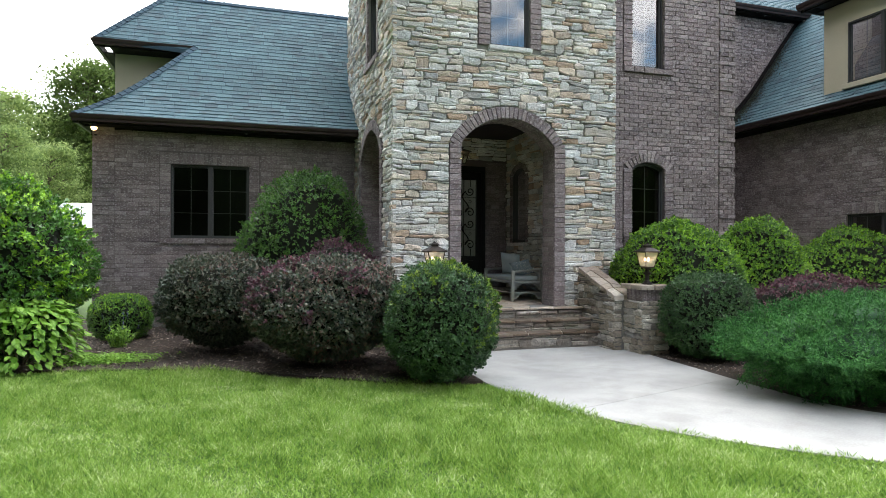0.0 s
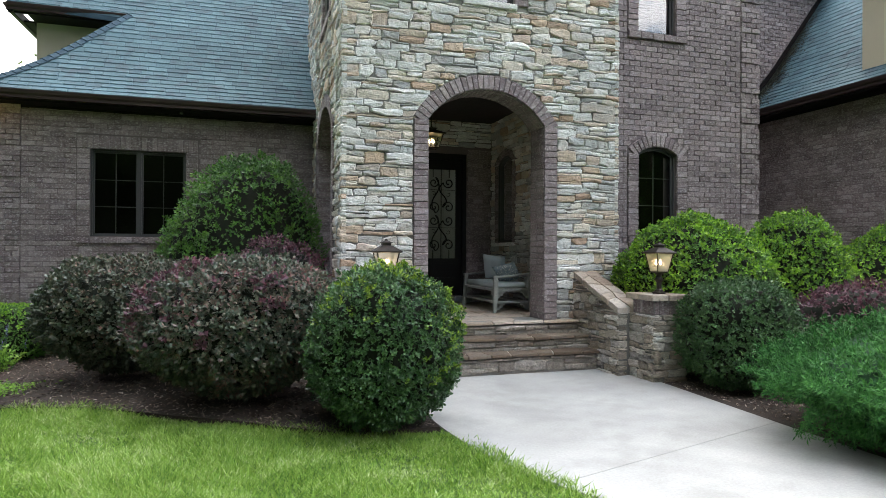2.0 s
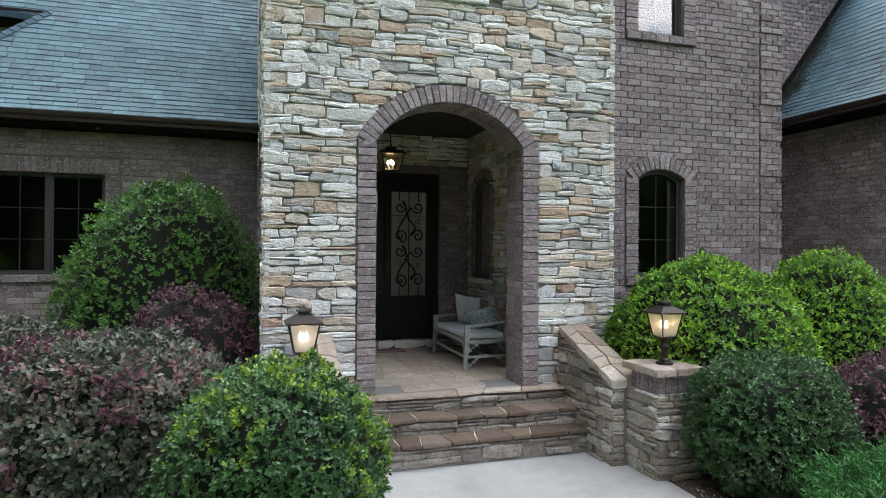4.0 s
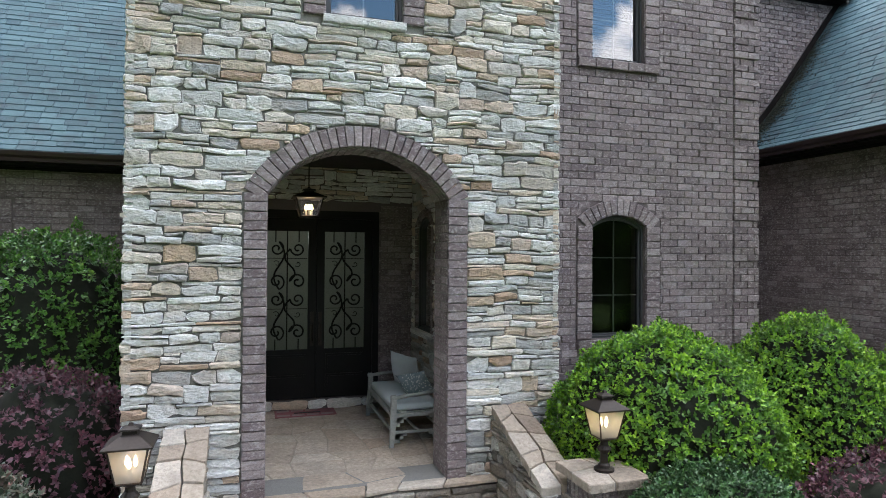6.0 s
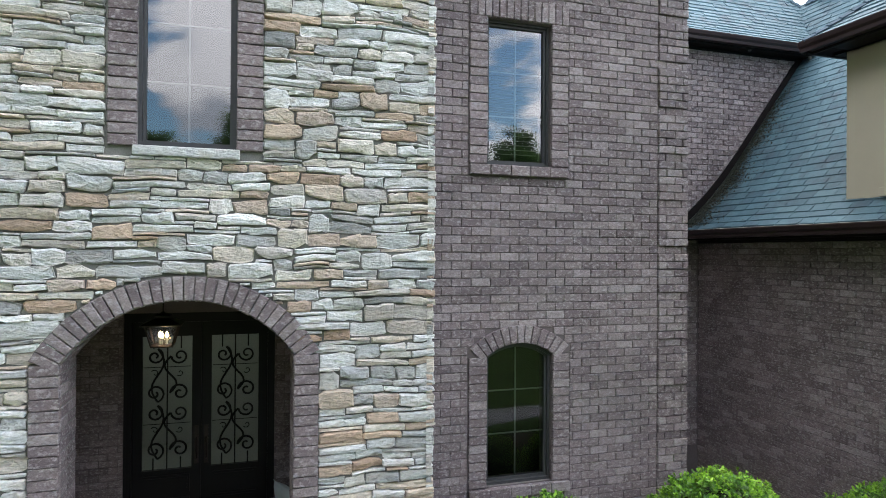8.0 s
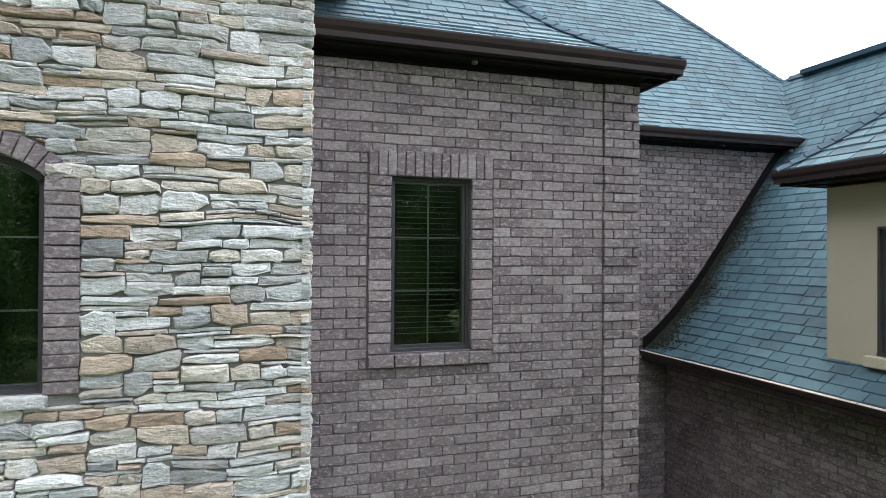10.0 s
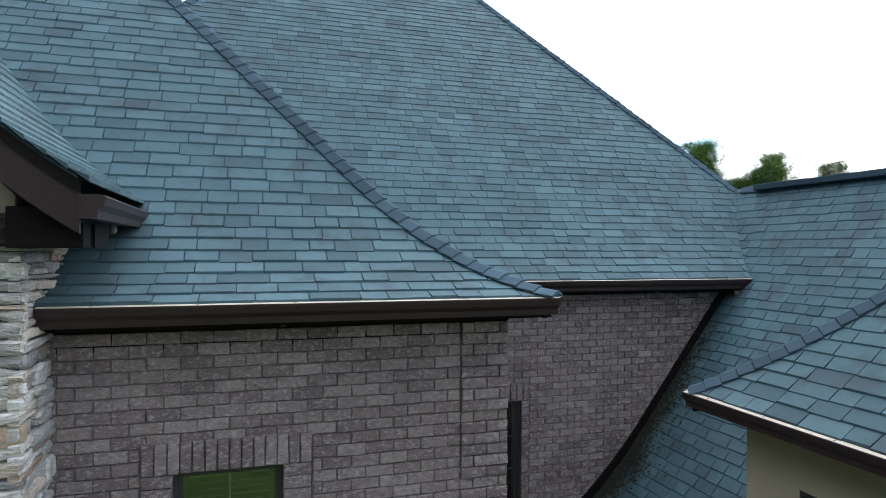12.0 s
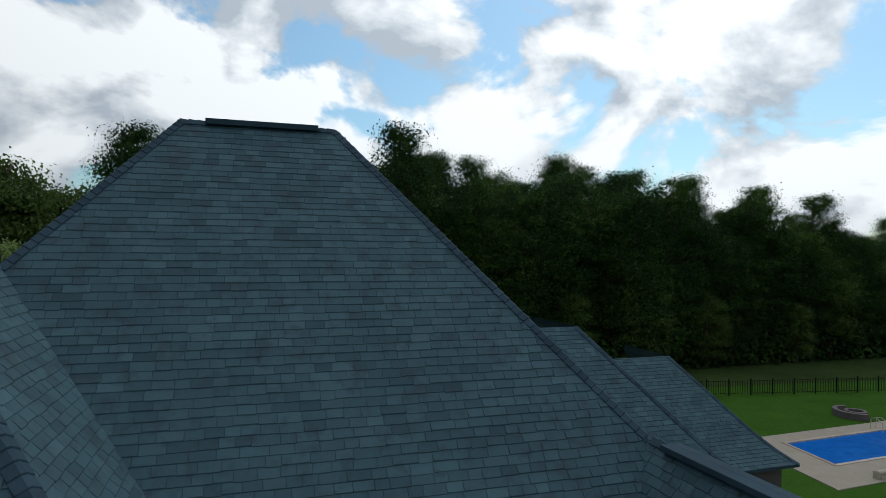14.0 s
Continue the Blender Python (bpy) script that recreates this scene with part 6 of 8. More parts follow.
for row in range(4):
    for i in range(30):
        x = 4 + i * 4.0 + rt.uniform(-1.6, 1.6)
        y = 53 + row * 5.5 + rt.uniform(-2, 2)
        s = (0.86 if x < 16 else 0.93 if x < 46 else 0.93 - 0.0068 * (x - 46)) * rt.uniform(0.88, 1.08) + 0.02 * row
        plant(DARK, x, y, s)
for i in range(34):
    x = 8 + i * 3.3 + rt.uniform(-1.2, 1.2)
    plant(DARK, x, rt.uniform(51.5, 56), (0.84 if x < 46 else 0.84 - 0.0062 * (x - 46)) * rt.uniform(0.88, 1.06))
for i in range(20):
    px_ = rt.uniform(-46, 2)
    plant(DARK if px_ > -9 else LIGHT, px_, rt.uniform(60, 80), rt.uniform(0.95, 1.15) * (1.0 if px_ > -9 else 1.2))
for x, y, s in ((-15.5, 60, 1.2), (-19.5, 62, 1.15), (-12.2, 66, 1.0)):
    plant(MIDDLE, x, y, s * 1.25)
for x, y, s in ((43.5, 51.5, 0.95), (58.0, 53.0, 0.9), (30.0, 53.0, 1.05), (70.0, 51.0, 0.8), (52.0, 50.5, 0.6), (36.0, 50.5, 0.55), (64.0, 50.0, 0.5), (80.0, 52.0, 0.85), (90.0, 52.0, 0.8)):
    plant(MIDDLE, x, y, s)
for x, y, s in ((-19.5, 36, 0.68), (-18.4, 42, 0.66), (-22.5, 33, 0.6), (-16.9, 30, 0.42), (-17.5, 31, 0.45), (-12.0, 46, 0.62), (-20.0, 28, 0.4), (-11.0, 44, 0.9), (-25, 38, 0.7), (-14.6, 44, 0.6)):
    plant(LIGHT, x, y, s)
# unseen row before the house, reflected in glass; taller left ones block sky light
for i in range(44):
    plant(DARK, -46 + i * 2.1 + rt.uniform(-1, 1), rt.uniform(-30, -24) + (7 if i < 15 else 0), rt.uniform(0.4, 0.5) + (0.32 if i < 15 else 0))
# two unseen groups at the left, added to block the low wing's sky light
for x, y, s in ((-15.0, -5.0, 0.62), (-18.5, -8.0, 0.8), (-16.0, -11.5, 0.75), (-20.0, -14.0, 0.85), (-15.5, -16.5, 0.75), (-22.5, -10.0, 0.9), (-19.0, -19.0, 0.85), (-12.5, -19.5, 0.7), (-25.0, -16.0, 0.9), (-22.0, -4.5, 0.8), (-13.5, -8.5, 0.62), (-13.0, -13.0, 0.7), (-11.0, -16.0, 0.7)):
    plant(DARK, x, y, s * 1.25)
for x, y, s in ((-14.5, -2.5, 0.9), (-16.5, 1.0, 0.85), (-13.5, -6.0, 0.95), (-18.5, -1.0, 1.0), (-10.8, -9.5, 0.9), (-10.2, -12.8, 0.95)):
    plant(DARK, x, y, s)
# second unseen front row, closes gaps in the window reflections
for i in range(40):
    plant(DARK, -44 + i * 2.6 + rt.uniform(-1, 1), rt.uniform(-40, -34), rt.uniform(0.5, 0.62))
# unseen, added to block sky light from the left of the facade
for i in range(8):
    plant(DARK, -21 + i * 1.5 + rt.uniform(-0.5, 0.5), rt.uniform(-19, -15.5), rt.uniform(0.75, 0.95))
# unseen, added to keep sky light off the walk's outer end
for i in range(12):
    plant(DARK, 12 + i * 2.1 + rt.uniform(-0.6, 0.6), -12 - 0.3 * i + rt.uniform(-1.2, 1.2), rt.uniform(0.36, 0.44))
# low unseen row, fills gaps under the sky-blocking trees on the left
for i in range(24):
    plant(DARK, -44 + i * 1.6 + rt.uniform(-0.6, 0.6), rt.uniform(-20, -16.5), rt.uniform(0.3, 0.38))
for i in range(10):
    plant(DARK, rt.uniform(-60, -45), rt.uniform(-40, 40), rt.uniform(0.6, 0.85))
for o in DARK + MIDDLE + LIGHT:
    o.location = (rt.uniform(-60, 60), -85 + rt.uniform(-4, 4), LAWN - 0.1)
scrub = []
for i in range(14000):
    scrub.append((rt.uniform(2, 130), rt.uniform(49.5, 52.5), LAWN + rt.uniform(0, 3.4)))
P = np.array(scrub)
v, f = leaf_quads(P, np.tile([0, -0.5, 0.8], (len(P), 1)), 0.6, 0.7, 0.7)
tagged(new("undergrowth", array_mesh("undergrowth", v, f, TREE_LEAF)), "dark undergrowth along the wood's edge", "undergrowth", kind="stuff")

# ---- back garden ----
POOL_Z = LAWN + 0.06
deck = Mesh()
ex, ey = Vector((0.998, 0.05, 0)), Vector((0.14, 0.99, 0))


def garden(a, b):
    return Vector((37.6, 23.2, 0)) + ex * a + ey * b


def slab(m, a0, a1, b0, b1, z0, z1):
    v = [tuple(garden(a, b) + Vector((0, 0, z))) for z in (z0, z1) for b in (b0, b1) for a in (a0, a1)]
    m.add(v, [(0, 2, 3, 1), (4, 5, 7, 6), (0, 1, 5, 4), (2, 6, 7, 3), (0, 4, 6, 2), (1, 3, 7, 5)])


for a0, a1, b0, b1 in ((-2.9, -0.2, -2.8, 5.6), (-0.2, 20, -2.8, -0.2), (-0.2, 20, 4.2, 5.6)):
    slab(deck, a0, a1, b0, b1, LAWN - 0.2, POOL_Z)
tagged(deck.make("pool_deck", DECK), "tan concrete deck round the pool", "pool deck", kind="structure")
cop = Mesh()
for a0, a1, b0, b1 in ((-0.2, 0.05, -0.2, 4.2), (0.05, 20, -0.2, 0.05), (0.05, 20, 3.95, 4.2)):
    slab(cop, a0, a1, b0, b1, LAWN - 0.2, POOL_Z + 0.03)
tagged(cop.make("pool_coping", FLAG), "stone coping round the pool", "coping", kind="structure")
wat = Mesh()
slab(wat, 0.0, 20, 0.0, 4.0, LAWN - 0.3, LAWN + 0.025)
tagged(wat.make("pool_water", WATER), "blue swimming pool water", "water", kind="structure")
fp = empty("fire_pit", tuple(garden(10.4, 7.4) + Vector((0, 0, LAWN))), "round stone fire pit with a curved seat wall", "fire pit")
for nm, r0, r1, hh, a0, a1 in (("ring", 0.5, 0.75, 0.42, 0, 6.2832), ("seat_wall", 1.2, 1.5, 0.48, 1.2, 4.4)):
    m = Mesh()
    n = 40
    for i in range(n + 1):
        b0 = lerp(a0, a1, i / n)
        m.v.extend([(rr * math.cos(b0), rr * math.sin(b0), z) for rr in (r0, r1) for z in (0, hh)])
        if i:
            o = 4 * (i - 1)
            m.f.extend([(o, o + 1, o + 5, o + 4), (o + 2, o + 6, o + 7, o + 3), (o + 1, o + 3, o + 7, o + 5)])
    m.f.extend([(0, 2, 3, 1), (4 * n, 4 * n + 1, 4 * n + 3, 4 * n + 2)])
    m.make(nm, MORTAR, fp)
ladder = empty("pool_rail", tuple(garden(8.5, 4.1) + Vector((0, 0, POOL_Z))), "bright steel pool handrails", "handrail")
for s in (0, 0.5):
    m = Mesh()
    m.tube([(s, 0.4, 0), (s, 0.35, 0.75), (s, 0.0, 0.85), (s, -0.45, 0.6), (s, -0.5, -0.2)], 0.025, 6)
    m.make("rail", GUARD, ladder)
cover = empty("pool_cover_roller", tuple(garden(0.5, -2.4) + Vector((0, 0, POOL_Z))), "rolled pale pool cover on a low stand", "pool cover")
m = Mesh()
m.tube([(0, 0, 0.3), (7, 0.2, 0.3)], 0.16, 10)
m.make("roll", GUARD, cover)
for x in (0.0, 7.0):
    m = Mesh()
    m.box(x - 0.06, x + 0.06, -0.2, 0.2, 0, 0.42)
    m.make("stand", GUARD, cover)
fence = empty("iron_fence", (36.6, 40.5, LAWN), "black iron picket fence across the back lawn", "fence")
post, rail, pick = Mesh(), Mesh(), Mesh()
post.box(-0.04, 0.04, -0.04, 0.04, 0, 1.45)
pme = post.data("post", IRON)
pick.box(-0.012, 0.012, -0.012, 0.012, 0.1, 1.3)
kme = pick.data("picket", IRON)
for i in range(24):
    a = Vector((i * 2.0, -i * 0.36, 0))
    o = new("post", pme)
    o.parent, o.location = fence, a
    rm = Mesh()
    for z in (0.2, 1.25):
        rm.tube([tuple(a + Vector((0, 0, z))), tuple(a + Vector((2.0, -0.36, z)))], 0.02, 4)
    rm.make("rail", IRON, fence)
    for q in range(1, 13):
        o = new("picket", kme)
        o.parent, o.location = fence, a + Vector((2.0, -0.36, 0)) * (q / 13)
# darker copy of the lawn colour: shade painted over the back garden
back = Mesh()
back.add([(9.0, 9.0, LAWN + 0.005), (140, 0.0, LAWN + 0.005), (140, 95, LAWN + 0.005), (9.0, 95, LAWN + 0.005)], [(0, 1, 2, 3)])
tagged(back.make("ground_back", plain_material("back_lawn_shade", (0.04, 0.095, 0.012), 0.95, grain=5, amp=0.35, bump=0.6, spec=0.02, big=0.25)), "mown lawn behind the house, darkened to paint in its shade", "lawn", kind="structure")
glade = Mesh()
glade.add([(34, 43.5, LAWN + 0.01), (75, 39, LAWN + 0.01), (80, 52, LAWN + 0.01), (34, 52, LAWN + 0.01)], [(0, 1, 2, 3)])
tagged(glade.make("ground_glade", plain_material("meadow", (0.04, 0.062, 0.018), 0.95, spec=0.02, grain=3, amp=0.4, bump=0.6, big=0.15)), "paler meadow grass beyond the fence", "lawn", kind="structure")
nb = empty("neighbour_house", (-15.2, 38, LAWN), "pale roof of a neighbouring house among the trees", "house")
m = Mesh()
m.box(-1.9, 1.9, -3, 3, 0, 2.9)
m.make("wall", MORTAR, nb)
m = Mesh()
m.add([(-2.3, -3.4, 2.9), (2.3, -3.4, 2.9), (2.3, 3.4, 2.9), (-2.3, 3.4, 2.9), (-2.3, 0, 4.7), (2.3, 0, 4.7)], [(0, 1, 5, 4), (2, 3, 4, 5), (0, 4, 3), (1, 2, 5), (0, 3, 2, 1)])
m.make("roof", PALE_ROOF, nb)


# ---- bricks, stones and shingles ----
COURSE, BRICK_L, JOINT = 0.0887, 0.216, 0.0075
PIECES = {}
CHIP_RNG = random.Random(77)


def block_arrays(u0, u1, z0, z1, proud, back=0.03, edge=0.006, chip=None):
    """One brick in a wall face's own axes, with worn edges."""
    v = []
    for dv, e in ((-proud, edge), (-proud + edge * 0.8, 0.0), (back, 0.0)):
        v += [(u0 + e, dv, z0 + e), (u1 - e, dv, z0 + e), (u1 - e, dv, z1 - e), (u0 + e, dv, z1 - e)]
    if chip:
        v = [(a + chip.uniform(-0.0035, 0.0035), b + (chip.uniform(-0.003, 0.003) if b < back else 0), c + chip.uniform(-0.003, 0.003)) for a, b, c in v]
    f = [(0, 1, 2, 3)] + [(a, (a + 1) % 4, 4 + (a + 1) % 4, 4 + a) for a in range(4)] + [(4 + a, 4 + (a + 1) % 4, 8 + (a + 1) % 4, 8 + a) for a in range(4)]
    return v, f


class Layer:
    """Pieces on one face: those in the near stretch become parts, the others one joined part."""

    def __init__(self, name, parent, mat, matrix, near, limit=300):
        self.name, self.parent, self.mat, self.m, self.near, self.limit, self.count = name, parent, mat, matrix, near, limit, 0
        self.rest = Mesh()

    def put(self, verts, faces, centre, key=None):
        """verts are round the centre; key: alike pieces share one mesh."""
        if self.count < self.limit and self.near(centre):
            self.count += 1
            me = PIECES.get((self.name, self.mat.name, key)) if key else None
            if me is None:
                m = Mesh()
                m.add(verts, faces)
                me = m.data(self.name, self.mat)
                if key:
                    PIECES[(self.name, self.mat.name, key)] = me
            ob = new(self.name, me)
            ob.parent = self.parent
            ob.matrix_parent_inverse = Matrix.Translation(self.parent.location).inverted() if self.parent.location.length > 0 else Matrix.Identity(4)
            ob.matrix_basis = self.m @ Matrix.Translation(centre)
        else:
            self.rest.add([tuple(self.m @ Vector((a + centre[0], b + centre[1], c + centre[2]))) for a, b, c in verts], faces)

    def done(self):
        if self.rest.v:
            ob = self.rest.make("more_" + self.name + "s", self.mat)
            keep_place(ob, self.parent)
            tagged(ob, kind="stuff")


def brick(layer, u0, u1, z0, z1, proud):
    w, h = round(u1 - u0, 2), round(z1 - z0, 3)
    if u1 - u0 < 0.02:
        return
    w = max(0.012, u1 - u0)
    kind_no = CHIP_RNG.randint(0, 6)
    v, f = block_arrays(-w / 2, w / 2, -h / 2, h / 2, proud, chip=CHIP_RNG)
    layer.put(v, f, ((u0 + u1) / 2, 0.0, (z0 + z1) / 2), ("b", round(w, 3), h, round(proud, 3), kind_no))


def subtract(spans, a, b):
    out = []
    for s, e in spans:
        if b <= s or a >= e:
            out.append((s, e))
            continue
        if a > s:
            out.append((s, a))
        if b < e:
            out.append((b, e))
    return out


def brick_face(parent, face, u_range, z_range, holes, near, quoin=None, ceiling=None, proud=0.0, limit=300, split=None):
    """Running-bond bricks over a face, cut round the holes and their surrounds."""
    r = random.Random(int(abs(u_range[0]) * 100) + int(z_range[1] * 10))
    lay = Layer("brick", parent, BRICK, face.matrix(), near, limit)
    n0, n1 = math.floor(z_range[0] / COURSE), math.ceil(z_range[1] / COURSE)
    for n in range(n0, n1):
        z0, z1 = n * COURSE + JOINT / 2, (n + 1) * COURSE - JOINT / 2
        zm = (z0 + z1) / 2
        if z0 < z_range[0] or z1 > z_range[1] + 0.03:
            continue
        spans = [(u_range[0], split), (split, u_range[1])] if split else [u_range]
        for h, sw, low, up in holes:
            if h.z0 - low < zm < h.z1 + h.rise + up + 0.001:
                if zm <= h.z1:
                    spans = subtract(spans, h.u0 - sw, h.u1 + sw)
                elif h.rise:
                    half = [d for d in [i * 0.01 for i in range(200)] if h.top(h.mid + d, up) > zm - COURSE * 0.3 and d < h.half + sw]
                    if half:
                        spans = subtract(spans, h.mid - half[-1] - 0.005, h.mid + half[-1] + 0.005)
                else:
                    spans = subtract(spans, h.u0 - sw, h.u1 + sw)
        if ceiling:
            spans = ceiling(spans, zm)
        for s, e in spans:
            k0 = math.floor((s - 0.3) / BRICK_L)
            off = (n % 2) * BRICK_L / 2
            k = k0
            while k * BRICK_L + off < e:
                a, b = max(s, k * BRICK_L + off) + JOINT / 2, min(e, (k + 1) * BRICK_L + off) - JOINT / 2
                k += 1
                if b - a < 0.025:
                    continue
                p = proud + 0.002 * r.randint(0, 3)
                if quoin and quoin(a, b, zm):
                    p += 0.024
                brick(lay, a, b, z0, z1, p)
    lay.done()


def surround(parent, face, h, width, z_low, proud=0.022, head="arch", band=0.19, sill=True, name="surround"):
    """Brick jambs, voussoirs or soldiers and a rowlock sill round an opening; each brick a part."""
    lay = Layer("brick", parent, BRICK, face.matrix(), lambda c: True, 400)
    n = max(1, round((h.z1 - z_low) / COURSE))
    step = (h.z1 - z_low) / n
    for i in range(n):
        for a, b in ((h.u0 - width, h.u0), (h.u1, h.u1 + width)):
            brick(lay, a + 0.002, b - 0.002, z_low + i * step + JOINT / 2, z_low + (i + 1) * step - JOINT / 2, proud + 0.002 * (i % 3))
    if h.rise:
        half = math.asin(min(1.0, h.half / h.r))
        cz = h.z1 + h.rise - h.r
        full = math.asin(min(1.0, (h.half + width) / (h.r + band * 0.5))) if h.half + width < h.r + band * 0.5 else half
        k = round(2 * half * (h.r + band / 2) / 0.083)
        for i in range(-1 if full > half else 0, k + (1 if full > half else 0)):
            a0, a1 = -half + 2 * half * i / k, -half + 2 * half * (i + 1) / k
            am, w0, w1 = (a0 + a1) / 2, h.r * (a1 - a0) / 2 - JOINT / 2, (h.r + band) * (a1 - a0) / 2 - JOINT / 2
            v = []
            for dv, e in ((-proud - 0.003 * (i % 2), 0.006), (-proud + 0.004, 0.0), (0.03, 0.0)):
                for rad, w in ((h.r + 0.004 + e, -w0 + e), (h.r + 0.004 + e, w0 - e), (h.r + band - e, w1 - e), (h.r + band - e, -w1 + e)):
                    v.append((rad * math.sin(am) + w * math.cos(am), dv, rad * math.cos(am) - w * math.sin(am)))
            cen = (h.r * math.sin(am), 0.0, h.r * math.cos(am))
            f = block_arrays(0, 1, 0, 1, 0.1)[1]
            lay.put([(a - cen[0], b, c - cen[2]) for a, b, c in v], f, (h.mid + cen[0], 0.0, cz + cen[2]))
    elif head == "soldier":
        k = round((h.u1 - h.u0 + 2 * width) / 0.083)
        for i in range(k):
            a, b = lerp(h.u0 - width, h.u1 + width, i / k), lerp(h.u0 - width, h.u1 + width, (i + 1) / k)
            brick(lay, a + JOINT / 2, b - JOINT / 2, h.z1 + JOINT / 2, h.z1 + band + 0.02, proud + 0.002 * (i % 3))
    if sill:
        k = round((h.u1 - h.u0 + 2 * width) / 0.216)
        for i in range(k):
            a, b = lerp(h.u0 - width, h.u1 + width, i / k), lerp(h.u0 - width, h.u1 + width, (i + 1) / k)
            brick(lay, a + JOINT / 2, b - JOINT / 2, h.z0 - 0.115, h.z0 - 0.012, proud + 0.03)
    lay.done()


def reveal_bricks(parent, face, h, depth, z_low, name="reveal"):
    """Brick courses lining an opening's sides, in its thickness."""
    for u, s in ((h.u0, -1), (h.u1, 1)):
        o = face(u, 0, 0)
        f2 = Face(o, face.v, face.u * s)
        lay = Layer("brick", parent, BRICK, f2.matrix(), lambda c: True, 200)
        n = round((h.z1 - z_low) / COURSE)
        for i in range(n):
            z0, z1 = z_low + i * COURSE + JOINT / 2, z_low + (i + 1) * COURSE - JOINT / 2
            cut = depth * (0.5 if i % 2 else 0.48)
            brick(lay, 0.01, cut - JOINT / 2, z0, z1, 0.004)
            brick(lay, cut + JOINT / 2, depth, z0, z1, 0.004)
        lay.done()


def intrados(parent, face, h, depth):
    """Bricks on edge lining the underside of an arch."""
    lay = Layer("brick", parent, BRICK, face.matrix(), lambda c: True, 200)
    half = math.asin(min(1.0, h.half / h.r))
    k = round(2 * half * h.r / 0.083)
    cz = h.z1 + h.rise - h.r
    for i in range(k):
        am = -half + 2 * half * (i + 0.5) / k
        w = h.r * half / k - JOINT / 2
        for v0, v1 in ((0.035, depth * 0.5 - JOINT / 2), (depth * 0.5 + JOINT / 2, depth)):
            dip = CHIP_RNG.uniform(0.004, 0.01)
            v = []
            for rad, e in ((h.r - dip, 0.004), (h.r + 0.03, 0.0)):
                for a, b in ((-w + e, v0 + e), (w - e, v0 + e), (w - e, v1 - e), (-w + e, v1 - e)):
                    v.append((rad * math.sin(am) + a * math.cos(am), b, rad * math.cos(am) - a * math.sin(am)))
            cen = (h.r * math.sin(am), 0.0, h.r * math.cos(am))
            lay.put([(a - cen[0], b, c - cen[2]) for a, b, c in v], [(0, 1, 2, 3), (0, 4, 5, 1), (1, 5, 6, 2), (2, 6, 7, 3), (3, 7, 4, 0)], (h.mid + cen[0], 0.0, cz + cen[2]))
    lay.done()


def quoins(a0, first):
    def test(u0, u1, z):
        return (u0 + u1) / 2 > a0 and ((z - first) % (6 * COURSE)) < 5 * COURSE
    return test


QB = 6.94 - 20 * 6 * COURSE
brick_face(WALLS["bay"], F_BAY, (TOWER_R - 0.05, MAIN_R), (LAWN, 7.6), [(W_LOW, 0.21, 0.115, 0.19), (W_HIGH, 0.21, 0.115, 0.2)], lambda c: c[0] > 3.86 and 5.0 < c[2] < 7.4, quoins(4.97, QB), split=4.97)
surround(WALLS["bay"], F_BAY, W_LOW, 0.2, W_LOW.z0)
surround(WALLS["bay"], F_BAY, W_HIGH, 0.2, W_HIGH.z0, head="soldier", band=0.2)
brick_face(WALLS["bay_side"], Face((MAIN_R, 0, 0), (0, 1, 0), (-1, 0, 0)), (MAIN_Y + 0.004, REAR_Y), (LAWN, 7.6), [], lambda c: False)
brick_face(WALLS["left"], F_LEFT, (LEFT_X, TOWER_L + 0.05), (LAWN, 3.92), [(W_LEFT, 0.21, 0.115, 0.22)], lambda c: c[0] < -3.5 and c[2] > 1.6, lambda a, b, z: (a + b) / 2 < LEFT_X + 0.4 and ((z - QB) % (6 * COURSE)) < 5 * COURSE, split=LEFT_X + 0.4)
surround(WALLS["left"], F_LEFT, W_LEFT, 0.2, W_LEFT.z0, head="soldier", band=0.21, proud=0.015)
brick_face(WALLS["rear"], F_REAR, (MAIN_R - 0.05, 10.4), (0.9, 7.62), [(W_REAR, 0.1, 0.1, 0.2)], lambda c: c[2] > 6.6, ceiling=lambda sp, z: subtract(sp, WG_X + (run_for(max(0, (z - WG_Z) * 0.93)) if z > WG_Z else 0.4), 20))
surround(WALLS["rear"], F_REAR, W_REAR, 0.1, W_REAR.z0, head="soldier", band=0.2, proud=0.008)
brick_face(WALLS["wing"], F_WING, (-4.6, REAR_Y), (LAWN, 4.4), [(W_WING, 0.1, 0.1, 0.2)], lambda c: c[0] > -0.6 and c[2] > 2.3)
surround(WALLS["wing"], F_WING, W_WING, 0.1, W_WING.z0, head="soldier", band=0.2, proud=0.008)
brick_face(WALLS["porch_door"], F_DOOR, (-1.65, PORCH_R), (0.58, 3.45), [(DOORWAY, 0.0, 0.0, 0.3)], lambda c: True)



